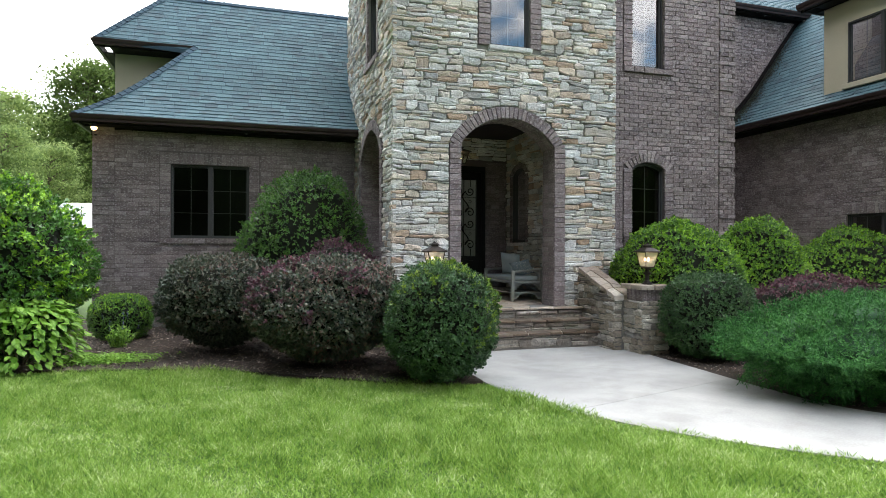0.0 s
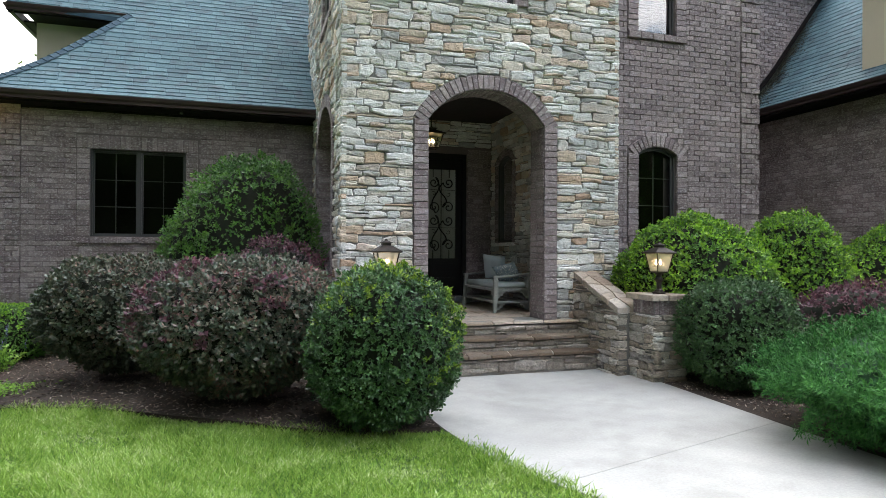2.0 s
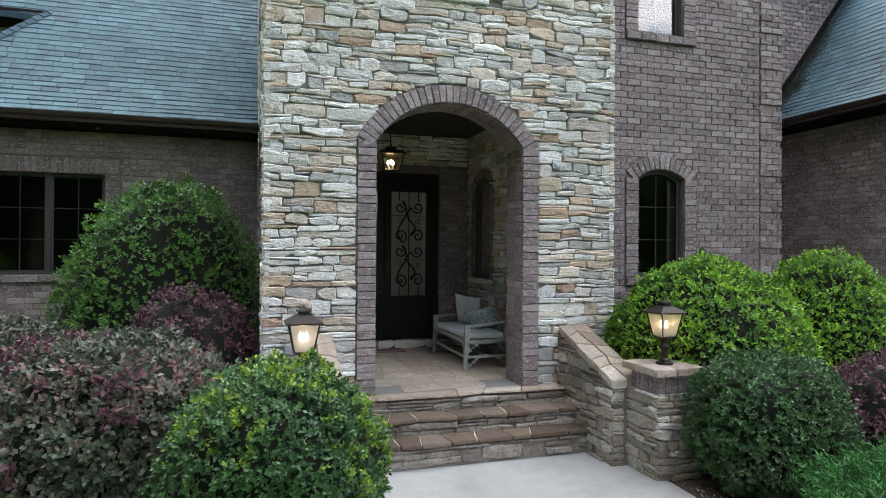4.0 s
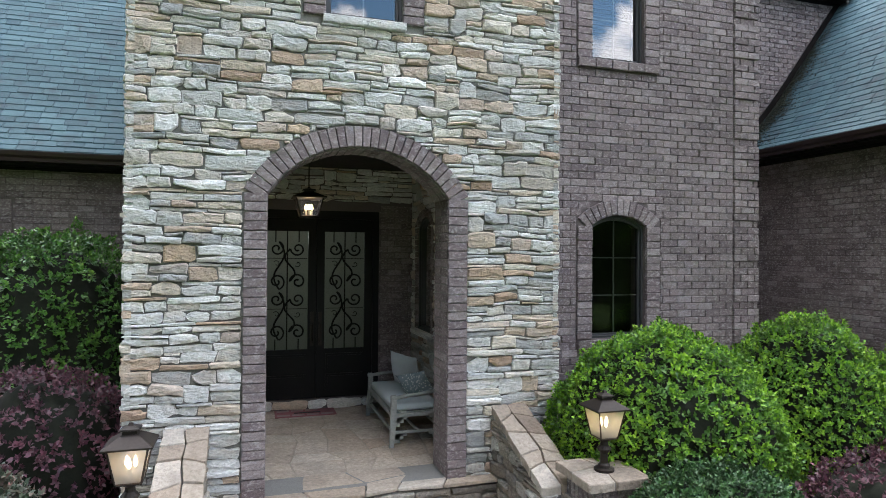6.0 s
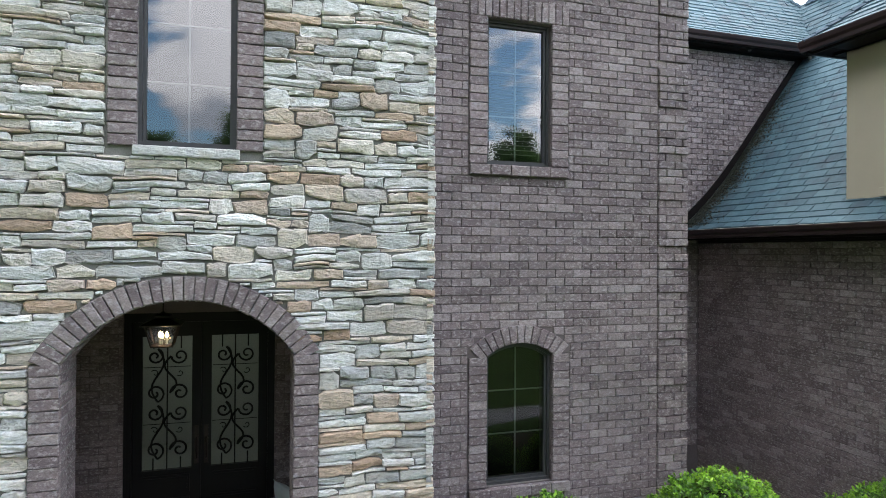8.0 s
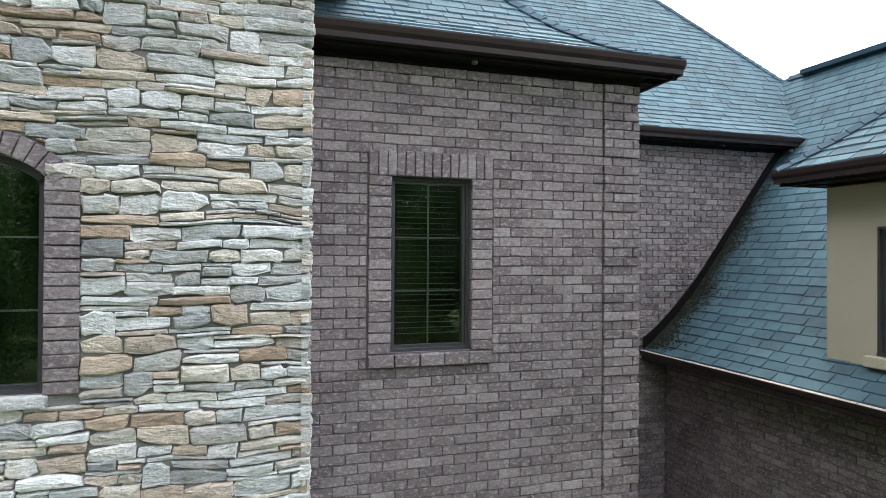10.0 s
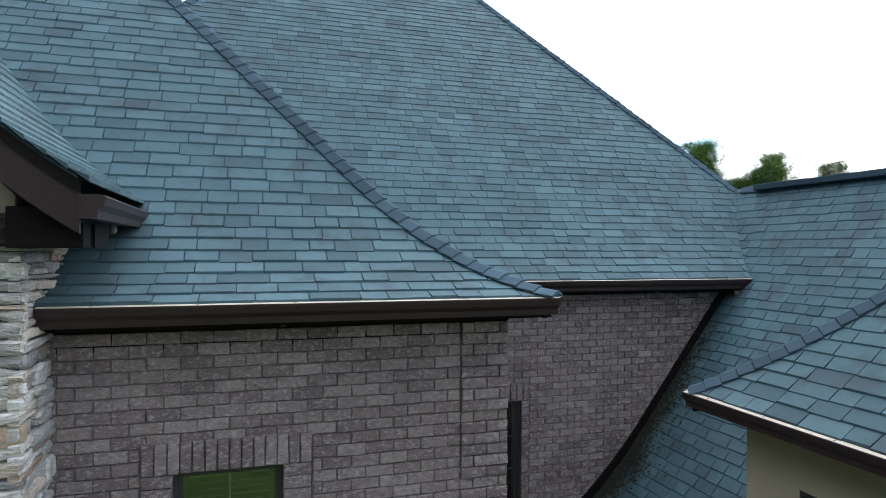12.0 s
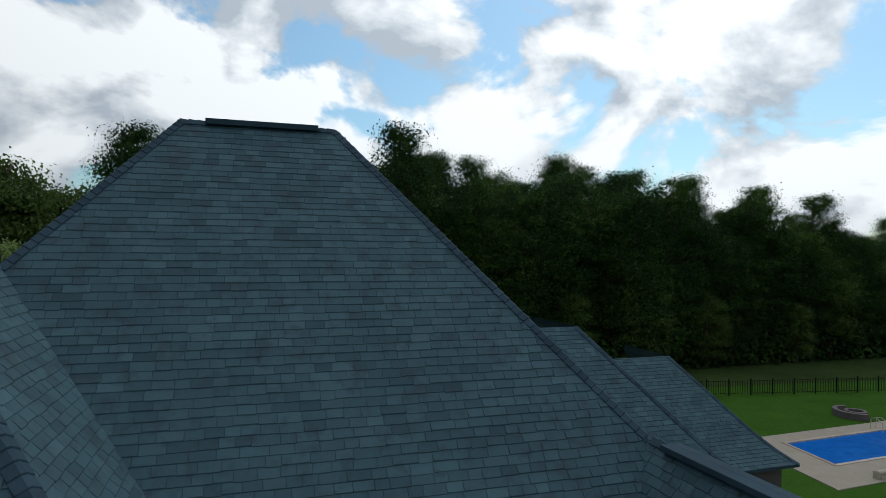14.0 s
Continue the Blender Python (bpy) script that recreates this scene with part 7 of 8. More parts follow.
# fieldstone
def stone_piece(r, w, h, proud):
    """A split stone seen from the front: uneven, often wedge-shaped outline, chipped edges, a rough tilted face."""
    n = 12
    cw, ch = w / 2, h / 2
    c = [min(cw * 0.5, ch) * r.uniform(0.06, 0.42) for _ in range(4)]
    taper = [r.uniform(0.15, 0.6) * h if r.random() < 0.17 else r.uniform(0, 0.07) * h for _ in range(4)]
    b0, b1, t1, t0 = -ch + taper[0] * 0.5, -ch + taper[1] * 0.5, ch - taper[2] * 0.5, ch - taper[3] * 0.5
    m0, m1 = r.uniform(-0.35, 0.1), r.uniform(0.1, 0.45)
    raw = [(-cw + c[0] * 1.5, b0), (cw * m0, -ch), (cw * m1, -ch), (cw - c[1] * 1.5, b1), (cw, b1 + c[1] * 0.8), (cw, t1 - c[2] * 0.8), (cw - c[2] * 1.5, t1), (cw * m1, ch), (cw * m0, ch), (-cw + c[3] * 1.5, t0), (-cw, t0 - c[3] * 0.8), (-cw, b0 + c[0] * 0.8)]
    j = min(0.011, h * 0.12)
    pts = [(a + r.uniform(-j, j), b + r.uniform(-j, j)) for a, b in raw]
    tu, tz = r.uniform(-0.06, 0.06), r.uniform(-0.04, 0.12)
    v = []
    e = min(0.013, h * 0.15)
    for a, b in pts:
        v.append((a * (1 - e / cw), -proud + tu * a - tz * b + r.uniform(-0.006, 0.006), b * (1 - e / ch)))
    for a, b in pts:
        v.append((a, -proud * 0.7 - tz * b * 0.6 + r.uniform(-0.004, 0.004), b))
    for a, b in pts:
        v.append((a * 0.98, 0.04, b * 0.97))
    for k in (-0.45, 0.05, 0.5):
        v.append((k * cw, -proud - tz * 0.1 * ch - r.uniform(-0.004, 0.012), r.uniform(-0.25, 0.25) * ch))
    p, q, s = 3 * n, 3 * n + 1, 3 * n + 2
    f = [(0, 1, p), (1, q, p), (1, 2, q), (2, s, q), (2, 3, s), (3, 4, s), (4, 5, s), (5, 6, s), (6, 7, s), (7, q, s), (7, 8, q), (8, p, q), (8, 9, p), (9, 10, p), (10, 11, p), (11, 0, p)]
    f += [(i, n + i, n + (i + 1) % n, (i + 1) % n) for i in range(n)] + [(n + i, 2 * n + i, 2 * n + (i + 1) % n, n + (i + 1) % n) for i in range(n)]
    return v, f


def stone_face(parent, face, u_range, z_range, blocked, near, seed, limit=300, du=0.03, dv=0.033, shift=0.0, big=1.0, mat=STONE, warp=1.0):
    """Random ledge stone packed on a fine grid, never the same course for long."""
    r = random.Random(seed)
    nu, nv = int((u_range[1] - u_range[0]) / du), int((z_range[1] - z_range[0]) / dv)
    du, dv = (u_range[1] - u_range[0]) / nu, (z_range[1] - z_range[0]) / nv
    used = np.zeros((nv, nu), bool)
    for j in range(nv):
        for i in range(nu):
            used[j, i] = blocked(u_range[0] + (i + 0.5) * du, z_range[0] + (j + 0.5) * dv)
    lay = Layer("stone", parent, mat, face.matrix(), near, limit)
    ends, solid = np.zeros((nv, nu + 1), bool), np.zeros((nv, nu), bool)

    def level(row, col):
        """How many rows a laid stone stands above this one in that column."""
        up = row
        while up < nv and solid[up, col]:
            up += 1
        return up - row

    for j in range(nv):
        i = 0
        while i < nu:
            if used[j, i]:
                i += 1
                continue
            run = 1
            while i + run < nu and not used[j, i + run]:
                run += 1
            left = level(j, i - 1) if i else 0
            right = level(j, i + run) if i + run < nu else 0
            hh = r.choices((1, 2, 3, 4, 5), (0.13, 0.4, 0.29, 0.13, 0.05))[0]
            ww = max(3, int(r.randint(6, (17, 16, 13, 11, 9)[hh - 1]) * big))
            if run < ww + 5:
                ww = run if run <= 18 else run // 2
                fit = [q for q in (left, right) if 1 <= q <= 4]
                hh = min(fit) if fit and run < 7 else r.choice(fit) if fit else hh
            elif 1 <= left <= 4 and r.random() < 0.3:
                hh = left
            if j and ww < run:
                for k in (0, 2, -2, 3, -3):
                    if 4 <= ww + k <= run - 4 and not ends[j - 1, i + ww + k]:
                        ww += k
                        break
            while hh > 1 and (j + hh > nv or used[j:j + hh, i:i + ww].any()):
                hh -= 1
            ends[j:j + hh, i + ww] = True
            solid[j:j + hh, i:i + ww] = True
            used[j:j + hh, i:i + ww] = True
            gap = r.uniform(0.004, 0.013)
            w, h = ww * du - gap, hh * dv - gap
            if w > 0.02 and h > 0.01:
                v, f = stone_piece(r, w, h, r.uniform(0.008, 0.048) - shift)
                cu_, cz_ = u_range[0] + (i + ww / 2) * du, z_range[0] + (j + hh / 2) * dv
                amp = warp * min(1.0, max(0.0, min(cz_ - z_range[0], z_range[1] - cz_) / 0.3))
                if amp and any(blocked(cu_ + a * (w / 2 + 0.09), cz_ + b * (h / 2 + 0.07)) for a in (-1, 1) for b in (-1, 1)):
                    amp *= 0.25
                if amp:
                    out = []
                    for a, q, b in v:
                        pu, pz = cu_ + a, cz_ + b
                        hem = min(1.0, max(0.0, min(pu - u_range[0], u_range[1] - pu) / 0.1))
                        low_, mid_ = field_noise.noise(Vector((pu * 1.9, pz * 2.6, seed * 3.1))), field_noise.noise(Vector((pu * 5.5, pz * 8.0, seed * 5.7)))
                        out.append((a + amp * hem * 0.016 * mid_, q, b + amp * (0.03 * low_ + 0.012 * mid_)))
                    v = out
                lay.put(v, f, (cu_, 0.02, cz_))
            i += ww
    lay.done()


def hole_test(*items):
    def test(u, z):
        return any(h.u0 - w < u < h.u1 + w and h.z0 - low < z < (h.z1 if abs(u - h.mid) > h.half else 99) and z < h.top(min(max(u, h.u0 - w), h.u1 + w), band) + 0.012 for h, w, low, band in items)
    return test


stone_face(WALLS["tower_front"], F_TOWER, (TOWER_L - 0.02, TOWER_R + 0.02), (LAWN, TOWER_TOP), hole_test((FRONT_ARCH, 0.215, 0.7, 0.2), (TOWER_WIN, 0.225, 0.07, 0.16)), lambda c: 4.0 < c[2] < 5.6 and c[0] > -1.6, 5)
surround(WALLS["tower_front"], F_TOWER, FRONT_ARCH, 0.21, 0.1, proud=0.02, band=0.2, sill=False)
surround(WALLS["tower_front"], F_TOWER, TOWER_WIN, 0.215, TOWER_WIN.z0 - 0.01, proud=0.012, band=0.155, sill=False)
reveal_bricks(WALLS["tower_front"], F_TOWER, FRONT_ARCH, 0.45, 0.1)
intrados(WALLS["tower_front"], F_TOWER, FRONT_ARCH, 0.45)
ts = Mesh()
ts.soft_box(TOWER_WIN.u0 - 0.03, TOWER_WIN.u1 + 0.03, -0.05, 0.12, TOWER_WIN.z0 - 0.085, TOWER_WIN.z0 - 0.004, 0.015)
keep_place(ts.make("sill_stone", STONE, label="pale rough stone sill"), WALLS["tower_front"])
stone_face(WALLS["tower_left"], F_SIDE, (-0.02, 4.9), (LAWN, TOWER_TOP), hole_test((SIDE_ARCH, 0.215, 0.7, 0.2), (SIDE_WIN, 0.2, 0.02, 0.16)), lambda c: c[0] < 1.0 and c[2] > 1.5, 6, 200)
surround(WALLS["tower_left"], F_SIDE, SIDE_ARCH, 0.21, 0.1, proud=0.02, band=0.2, sill=False)
surround(WALLS["tower_left"], F_SIDE, SIDE_WIN, 0.19, SIDE_WIN.z0, proud=0.01, band=0.15)
reveal_bricks(WALLS["tower_left"], F_SIDE, SIDE_ARCH, 0.45, 0.1)
intrados(WALLS["tower_left"], F_SIDE, SIDE_ARCH, 0.45)
stone_face(WALLS["tower_right"], Face((TOWER_R, 0, 0), (0, 1, 0), (-1, 0, 0)), (-0.02, 1.6), (LAWN, TOWER_TOP), lambda u, z: False, lambda c: c[0] < 0.55 and c[2] > 3, 7, 150)
stone_face(WALLS["porch_right"], F_PORCH, (0.46, DOOR_Y), (PORCH, 4.0), hole_test((PORCH_WIN, 0.12, 0.02, 0.12)), lambda c: True, 8, 250)
surround(WALLS["porch_right"], F_PORCH, PORCH_WIN, 0.11, PORCH_WIN.z0, proud=0.012, band=0.11, sill=False)
ps = Mesh()
ps.soft_box(PORCH_R - 0.08, PORCH_R + 0.1, PORCH_WIN.u0 - 0.12, PORCH_WIN.u1 + 0.12, PORCH_WIN.z0 - 0.07, PORCH_WIN.z0 - 0.002, 0.012)
keep_place(ps.make("sill_stone", STONE, label="pale stone sill"), WALLS["porch_right"])
stone_face(WALLS["porch_door"], F_DOOR, (-1.65, PORCH_R), (3.5, 4.0), lambda u, z: False, lambda c: False, 19, 0)
stone_face(WALLS["porch_door"], Face((0, DOOR_Y - 0.06, 0), (1, 0, 0), (0, 1, 0)), (-1.65, PORCH_R), (PORCH, 0.58), lambda u, z: False, lambda c: True, 9, 60, dv=0.065)
# back of the front wall and of the flank, inside the porch
stone_face(WALLS["tower_left"], Face((TOWER_L + 0.47, 0, 0), (0, 1, 0), (-1, 0, 0)), (0.46, DOOR_Y), (PORCH, 4.0), hole_test((SIDE_ARCH, 0.02, 0.7, 0.02)), lambda c: False, 10, 0)

# steps
for y, z0, z1, sd in ((-0.655, LAWN + 0.07, 0.04, 12), (-0.375, 0.09, 0.22, 13), (-0.105, 0.27, 0.4, 14)):
    stone_face(STEP, Face((0, y - 0.02, 0), (1, 0, 0), (0, 1, 0)), (-1.4, 1.4), (z0 - 0.03, z1), lambda u, z: False, lambda c: True, sd, 80, big=1.4, mat=STEP_STONE, warp=0)


def flags(parent, x0, x1, y0, y1, z, nx, ny, seed, thick=0.05, jit=0.3, edge=0.012, limit=300, mat=FLAG, tilt=0.0, name="flagstone", ragged=0.0):
    """Uneven paving stones with open joints."""
    r = random.Random(seed)
    sx, sy = (x1 - x0) / nx, (y1 - y0) / ny
    g = {}
    for i in range(nx + 1):
        for j in range(ny + 1):
            a = 0 if i in (0, nx) else r.uniform(-jit, jit) * sx
            b = 0 if j in (0, ny) else r.uniform(-jit, jit) * sy
            if j == 0:
                b = r.uniform(-ragged, ragged)
            g[i, j] = Vector((x0 + i * sx + a, y0 + j * sy + b, 0))
    lay = Layer(name, parent, mat, Matrix.Identity(4), lambda c: True, limit)
    for i in range(nx):
        for j in range(ny):
            q = [g[i, j], g[i + 1, j], g[i + 1, j + 1], g[i, j + 1]]
            c = sum(q, Vector()) / 4
            ring = []
            for k in range(4):
                p0, p1 = q[k], q[(k + 1) % 4]
                ring += [p0.lerp(p1, 0.05), p0.lerp(p1, 0.5) + Vector((r.uniform(-0.01, 0.01), r.uniform(-0.01, 0.01), 0)), p0.lerp(p1, 0.95)]
            ring = [c + (p - c) * (1 - edge / max(0.03, (p - c).length)) for p in ring]
            n = len(ring)
            dz = r.uniform(-0.003, 0.003)
            v = [tuple((p - c) * 0.97 + Vector((0, 0, dz))) for p in ring] + [tuple((p - c) + Vector((0, 0, dz - 0.008))) for p in ring] + [tuple((p - c) + Vector((0, 0, -thick))) for p in ring]
            f = [tuple(range(n))] + [(k, n + k, n + (k + 1) % n, (k + 1) % n) for k in range(n)] + [(n + k, 2 * n + k, 2 * n + (k + 1) % n, n + (k + 1) % n) for k in range(n)]
            if tilt:
                v = [(a, b, q + tilt * b) for a, b, q in v]
            lay.put(v, f, (c.x, c.y, z + tilt * c.y))
    lay.done()


flags(PORCH_FLOOR, TOWER_L + 0.47, PORCH_R, 0.46, DOOR_Y - 0.02, PORCH, 8, 7, 20, 0.03, edge=0.007)
flags(STEP, -1.4, 1.4, -0.16, 0.46, PORCH, 6, 2, 21, 0.03, 0.3, 0.006, mat=FLAG, ragged=0.03)
for y0, y1, z, sd in ((-0.445, -0.12, 0.27, 22), (-0.725, -0.39, 0.09, 23)):
    flags(STEP, -1.4, 1.4, y0, y1, z, 9, 1, sd, 0.036, 0.35, 0.007, mat=TREAD, ragged=0.035)
    tm = Mesh()
    tm.box(-1.39, 1.39, y0 + 0.05, y1 - 0.01, z - 0.036, z - 0.009)
    keep_place(tm.make("tread_mortar", TREAD_MORTAR, label="pale mortar between the tread stones"), STEP)
for ob, s in zip(CHEEKS, (-1, 1)):
    def slope_top(u, z):
        return z > 1.08 + 0.37 * u
    for x, vs in ((s * 1.41, s), (s * 1.71, -s)):
        stone_face(ob, Face((x - vs * 0.02, 0, 0), (0, 1, 0), (vs, 0, 0)), (-1.14, 0.0), (LAWN, 1.08), slope_top, lambda c: True, 30 + s, 90, mat=CHEEK_STONE, big=0.8)
    stone_face(ob, Face((0, -1.16, 0), (1, 0, 0), (0, 1, 0)), tuple(sorted((s * 1.38, s * 1.53))), (LAWN, 0.66), lambda u, z: False, lambda c: True, 33 + s, 40, mat=CHEEK_STONE, big=0.5)
    flags(ob, s * 1.56 - 0.2, s * 1.56 + 0.2, -1.18, 0.0, 1.16, 2, 5, 50 + s, 0.075, 0.34, 0.009, mat=COPING, tilt=0.375, name="coping_stone")
for ob, s in zip(PILLARS, (-1, 1)):
    c = PILLAR_X[s]
    flags(ob, c - 0.295, c + 0.295, -1.69, -1.09, 0.915, 2, 2, 70 + s, 0.072, 0.2, 0.007, mat=COPING, name="cap_stone")
    for o, u, v in (((c, -1.63, 0), (1, 0, 0), (0, 1, 0)), ((c, -1.15, 0), (1, 0, 0), (0, -1, 0)), ((c - 0.23, -1.39, 0), (0, 1, 0), (1, 0, 0)), ((c + 0.23, -1.39, 0), (0, 1, 0), (-1, 0, 0))):
        fc = Face(Vector(o) - Vector(v) * 0.02, u, v)
        stone_face(ob, fc, (-0.25, 0.25), (LAWN, 0.66), lambda a, z: False, lambda q: True, int(c * 10) + int(o[1] * 7), 60, mat=CHEEK_STONE, big=0.7)
        lay = Layer("brick", ob, BRICK, Face(Vector(o) + Vector(v) * 0.02, u, v).matrix(), lambda q: True, 40)
        for k in range(6):
            brick(lay, -0.21 + k * 0.07 + 0.004, -0.21 + (k + 1) * 0.07 - 0.004, 0.665, 0.838, 0.012)
        lay.done()


# shingles
def shingles(key, near, limit=300, expo=0.145, seed=1):
    """Courses of shingles of uneven width, each lapping the one below."""
    s = SLOPES[key]
    r = random.Random(seed)
    lay = Layer("shingle", DECKS[key], SHINGLE, Matrix.Identity(4), near, limit)
    d = s.d_min
    row = 0
    while d < s.d_max - 0.02:
        slope = (s.at(0, d + 0.01)[2] - s.at(0, d)[2]) / 0.01
        step = expo / math.sqrt(1 + slope * slope)
        d1 = min(d + step, s.d_max)
        lo0, hi0, lo1, hi1 = s.u_low(d), s.u_high(d), s.u_low(d1), s.u_high(d1)
        u = min(lo0, lo1) - r.uniform(0, 0.3)
        end = max(hi0, hi1)
        while u < end:
            w = r.choice((0.2, 0.24, 0.28, 0.32, 0.36))
            a0, b0 = max(u + 0.005, lo0), min(u + w - 0.005, hi0)
            a1, b1 = max(u + 0.005, lo1), min(u + w - 0.005, hi1)
            u += w
            if b0 - a0 < 0.012 and b1 - a1 < 0.012:
                continue
            b0, b1 = max(a0, b0), max(a1, b1)
            lift = r.choice((0.015, 0.018, 0.021, 0.024))
            drop = r.choice((0.0, 0.0, 0.004, 0.008))
            um, dm = (a0 + b0) / 2, (d + d1) / 2
            p = [Vector(s.at(a0, d - drop, lift)), Vector(s.at(b0, d - drop, lift)), Vector(s.at(b1, d1, 0.004)), Vector(s.at(a1, d1, 0.004)), Vector(s.at(a0, d - drop, -0.004)), Vector(s.at(b0, d - drop, -0.004))]
            c = Vector(s.at(um, dm))
            whole = abs((b0 - a0) - (w - 0.01)) < 1e-6 and abs((b1 - a1) - (w - 0.01)) < 1e-6 and d > 1.35
            lay.put([tuple(q - c) for q in p], [(0, 1, 2, 3), (4, 5, 1, 0), (4, 0, 3), (5, 2, 1)], tuple(c), ("s", key, w, lift, drop, round(step, 4)) if whole else None)
        d = d1
        row += 1
    lay.done()


shingles("front", lambda c: c[0] > 2.4 and 9.1 < c[2] < 11.2, seed=3)
shingles("front_right", lambda c: 9.0 < c[2] and c[0] > 2.3, seed=4)
shingles("rear", lambda c: 9.3 < c[2] < 12 and 4.4 < c[0] < 8.5, seed=5)
shingles("wing", lambda c: 6.2 < c[2] and 0.9 < c[1], seed=6)
shingles("left", lambda c: c[2] > 5.2 and -5.6 < c[0] < -2.6, 200, seed=7)
shingles("dormer", lambda c: c[1] > -1.5, 180, seed=8)
shingles("dormer_side", lambda c: True, 120, seed=9)
for k in ("front_left", "rear_right", "left_end"):
    shingles(k, lambda c: False, 0, seed=10)


# shingles on the tower's gable
for sgn in (-1, 1):
    lay = Layer("shingle", gable, SHINGLE, Matrix.Identity(4), lambda c: True, 200)
    rr = random.Random(90 + sgn)
    d = 0.0
    while d < 2.45:
        x0, x1 = sgn * (2.56 - d), sgn * (2.56 - d - 0.1)
        z0, z1 = gable_z(x0) + 0.1, gable_z(x1) + 0.1
        y = -0.4
        while y < 2.4:
            w = rr.choice((0.22, 0.28, 0.34))
            c = Vector(((x0 + x1) / 2, y + w / 2, (z0 + z1) / 2))
            v = [(x0, y + 0.004, z0 + 0.022), (x0, y + w - 0.004, z0 + 0.022), (x1, y + w - 0.004, z1 + 0.003), (x1, y + 0.004, z1 + 0.003), (x0, y + 0.004, z0 - 0.01), (x0, y + w - 0.004, z0 - 0.01)]
            lay.put([tuple(Vector(q) - c) for q in v], [(0, 1, 2, 3), (4, 5, 1, 0), (4, 0, 3), (5, 2, 1)], tuple(c))
            y += w
        d += 0.1
    lay.done()

# caps along hips and ridges
def caps(parent, pts, c1, c2, half=0.14, step=0.15):
    """Overlapping bent cap shingles along a line; c1 and c2 are the plan directions in which the two slopes climb."""
    pts = [Vector(p) for p in pts]
    lens = [0.0]
    for a, b in zip(pts, pts[1:]):
        lens.append(lens[-1] + (b - a).length)

    def at(t):
        for i in range(len(pts) - 1):
            if t <= lens[i + 1]:
                return pts[i].lerp(pts[i + 1], (t - lens[i]) / max(1e-6, lens[i + 1] - lens[i]))
        return pts[-1]

    def side(h, c, other):
        """Across the cap, in the slope that climbs along c, away from the line."""
        c, other = Vector((*c, 0)), Vector((*other, 0))
        run = h.dot(c)
        if abs(run) < 0.05:
            return (-c + Vector((0, 0, -1.15))).normalized()
        sv = h.cross(Vector((-c.x * h.z / run, -c.y * h.z / run, 1.0))).normalized()
        return sv if sv.dot(other) > 0 else -sv

    r = random.Random(len(pts))
    t = 0.0
    while t < lens[-1] - 0.03:
        a, b = at(t), at(min(t + step * 1.25, lens[-1]))
        h = (b - a).normalized()
        s1, s2 = side(h, c1, c2), side(h, c2, c1)
        v = []
        for p, lift in ((a, 0.05 + r.uniform(0, 0.008)), (b, 0.03)):
            for sv, k in ((s1, 1.0), (s1, 0.2), (s2, 0.2), (s2, 1.0)):
                v.append(p + sv * half * k + Vector((0, 0, lift - 0.006 * (k > 0.5))))
        low = [v[i] - Vector((0, 0, 0.022)) for i in range(4)]
        vv = [tuple(q - a) for q in v + low]
        f = [(0, 1, 5, 4), (1, 2, 6, 5), (2, 3, 7, 6), (8, 9, 1, 0), (9, 10, 2, 1), (10, 11, 3, 2), (8, 0, 4), (11, 7, 3)]
        m = Mesh()
        m.add(vv, f)
        ob = new("cap_shingle", m.data("cap_shingle", CAP))
        ob.parent, ob.location = parent, a
        t += step


def slope_line(fn, d0, d1, n=30):
    return [fn(lerp(d0, d1, i / n)) for i in range(n + 1)]


sF, sR, sL, sW, sD = SLOPES["front"], SLOPES["rear"], SLOPES["left"], SLOPES["wing"], SLOPES["dormer"]
caps(DECKS["front"], slope_line(lambda d: sF.at(EAVE_FX - EAVE_FL - d, d), 0, D_F), (0, 1), (-1, 0), 0.14)
caps(DECKS["front"], slope_line(lambda d: sF.at(d, d), 0, D_F), (0, 1), (1, 0))
zr = EAVE_FZ + rise_at(D_F, **FRONT_BELL)
caps(DECKS["front"], [(RIDGE_FX, EAVE_F + D_F, zr), (RIDGE_FX, rear_reach(D_F), zr)], (-1, 0), (1, 0))
caps(DECKS["rear"], slope_line(lambda d: sR.at(sR.u_high(d), d), 0.9, D_R), (0, 1), (-1, 0))
caps(DECKS["rear"], slope_line(lambda d: sR.at(sR.u_low(d), d), 2.5, D_R), (0, 1), (1, 0))
zt = EAVE_RZ + rise_at(D_R)
caps(DECKS["rear"], [(RIDGE_RL, 8.6, zt), (RIDGE_RR, 8.6, zt)], (0, 1), (0, -1))
vent = Mesh()
vent.soft_box(RIDGE_RL + 0.45, RIDGE_RR - 0.35, 8.45, 8.75, zt - 0.06, zt + 0.05, 0.012)
keep_place(vent.make("ridge_vent", CAP, label="low dark ridge vent"), DECKS["rear"])
zw = sW.at(0, D_W)[2]
caps(DECKS["wing"], [(11.1, 4.1, zw), (11.1, -5.0, zw)], (-1, 0), (1, 0))
vent = Mesh()
vent.soft_box(10.93, 11.27, -4.9, 3.75, zw - 0.06, zw + 0.03, 0.012)
keep_place(vent.make("ridge_vent", CAP, label="low dark ridge vent"), DECKS["wing"])
caps(DECKS["dormer"], slope_line(lambda d: sD.at(d, d), 0, D_D), (1, 0), (0, -1))
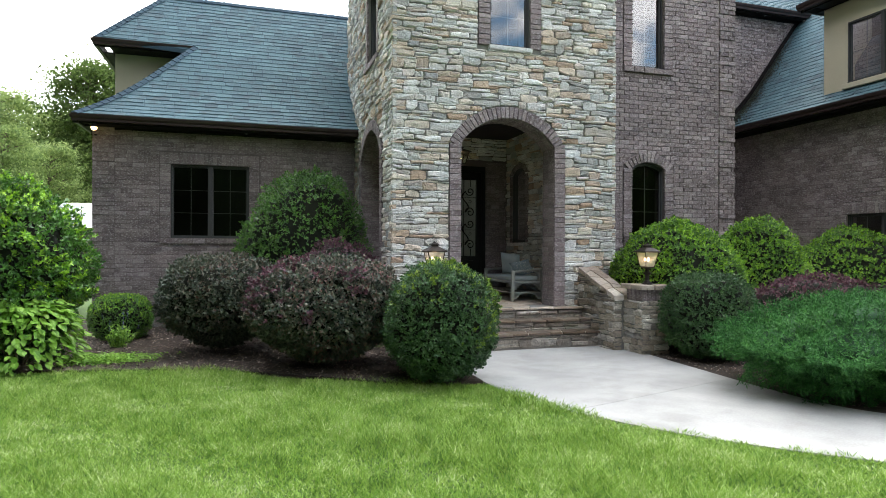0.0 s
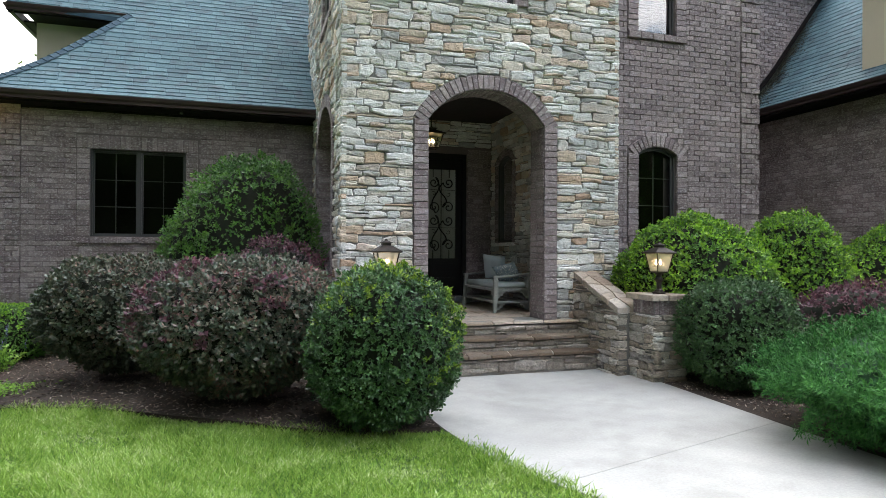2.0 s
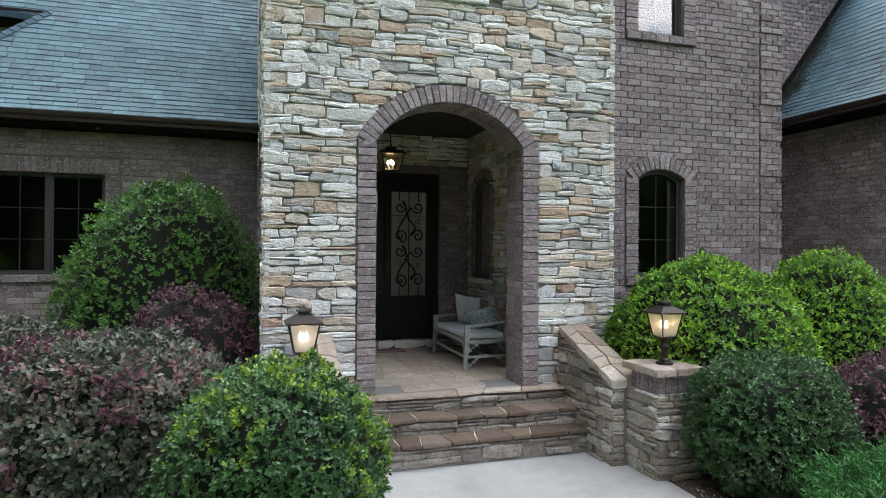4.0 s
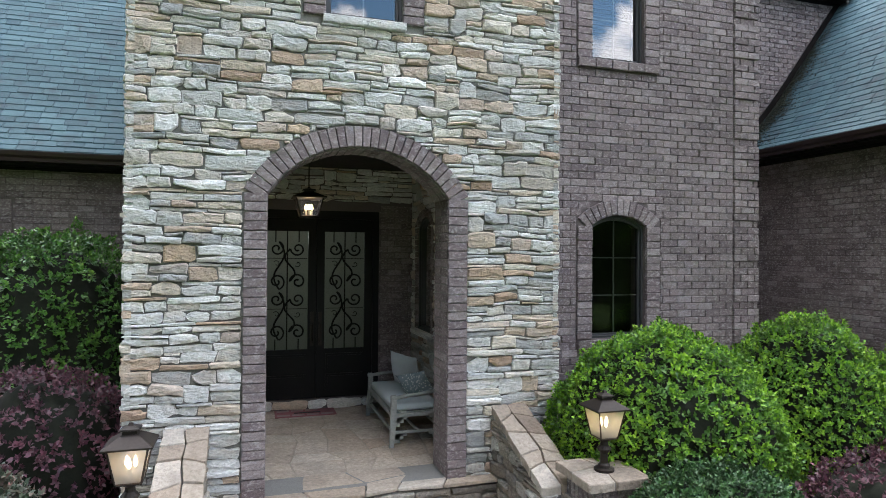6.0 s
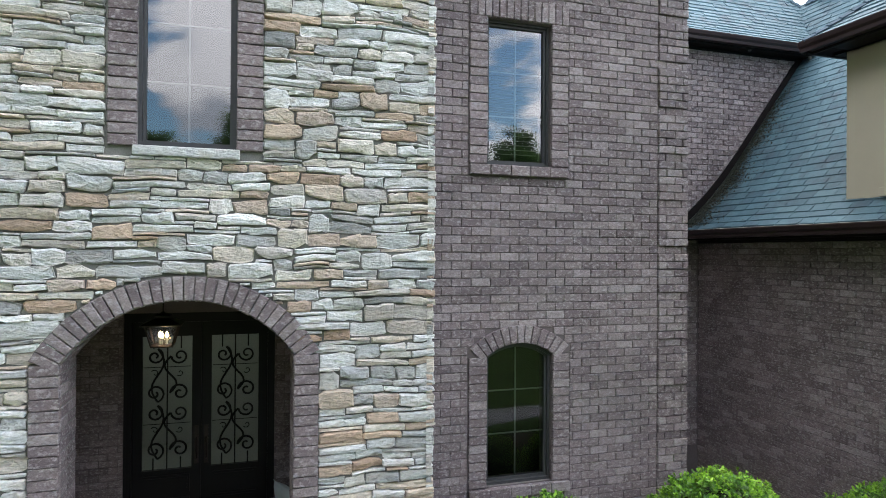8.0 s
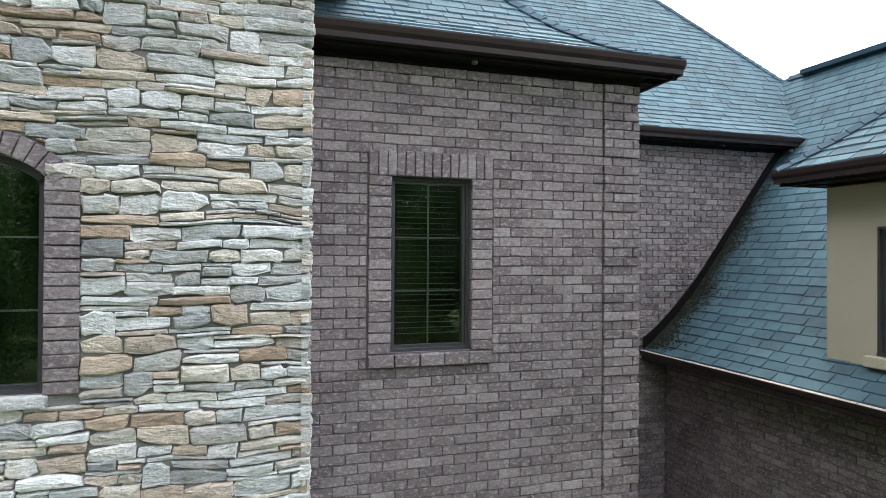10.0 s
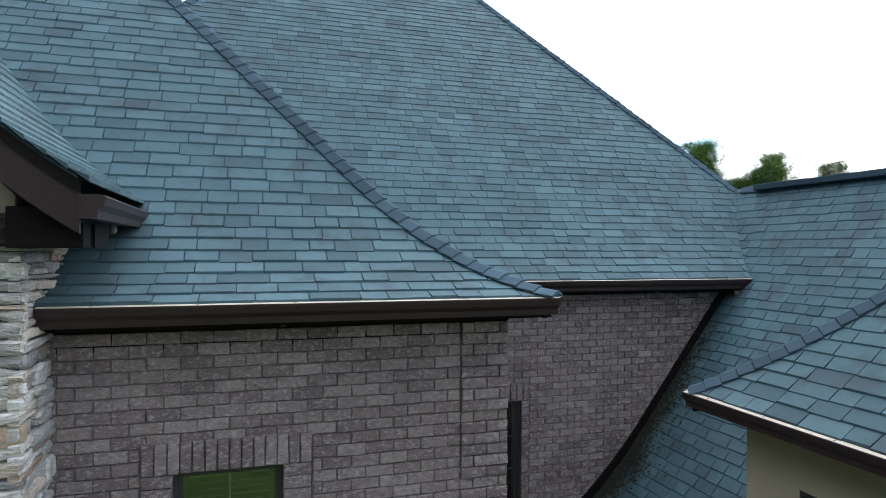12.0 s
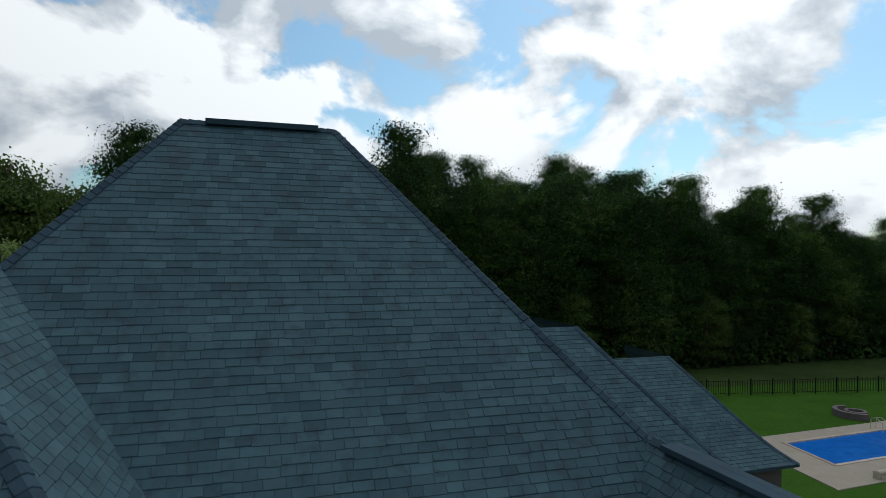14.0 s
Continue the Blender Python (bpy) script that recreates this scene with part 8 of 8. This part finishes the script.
caps(DECKS["left"], slope_line(lambda d: sL.at(d, d), 0, D_P), (0, 1), (1, 0))
caps(DECKS["left"], slope_line(lambda d: sL.at(d - D_P - 0.08, d), D_P, D_L), (0, 1), (1, 0))
zl = EAVE_LZ + rise_at(D_L)
caps(DECKS["left"], [(LEFT_C + D_L - D_P - 0.08, EAVE_LY + D_L, zl), (1.2, EAVE_LY + D_L, zl)], (0, 1), (0, -1))

# lower roofs beyond the tall hip
for nm, x, y, z, d in (("roof_back_wing", 17.95, 8.75, 5.93, 3.5), ("roof_back_porch", 24.07, 13.32, 4.5, 3.15)):
    for k, (e, c) in enumerate((((-1, 0), (0, 1)), ((0, 1), (-1, 0)))):
        key = nm + str(k)
        SLOPES[key] = Slope(nm, (x, y, z), e, c, d, lambda q: q, (lambda q: 9.0) if k == 0 else (lambda q, dd=d: 2 * dd + 3 - q), "blue-grey shingle roof of a back wing")
        DECKS[key] = SLOPES[key].deck()
        shingles(key, lambda c: False, 0, seed=60 + k)
    caps(DECKS[nm + "0"], slope_line(lambda q, s=SLOPES[nm + "0"]: s.at(q, q), 0, d), (0, 1), (-1, 0))
    wl_ = Mesh()
    wl_.box(x - 8, x - 0.4, y + 0.4, y + 6, LAWN, z)
    tagged(wl_.make("wall_" + nm[5:], MORTAR), "umber brick wall of a back wing", "wall", kind="structure")

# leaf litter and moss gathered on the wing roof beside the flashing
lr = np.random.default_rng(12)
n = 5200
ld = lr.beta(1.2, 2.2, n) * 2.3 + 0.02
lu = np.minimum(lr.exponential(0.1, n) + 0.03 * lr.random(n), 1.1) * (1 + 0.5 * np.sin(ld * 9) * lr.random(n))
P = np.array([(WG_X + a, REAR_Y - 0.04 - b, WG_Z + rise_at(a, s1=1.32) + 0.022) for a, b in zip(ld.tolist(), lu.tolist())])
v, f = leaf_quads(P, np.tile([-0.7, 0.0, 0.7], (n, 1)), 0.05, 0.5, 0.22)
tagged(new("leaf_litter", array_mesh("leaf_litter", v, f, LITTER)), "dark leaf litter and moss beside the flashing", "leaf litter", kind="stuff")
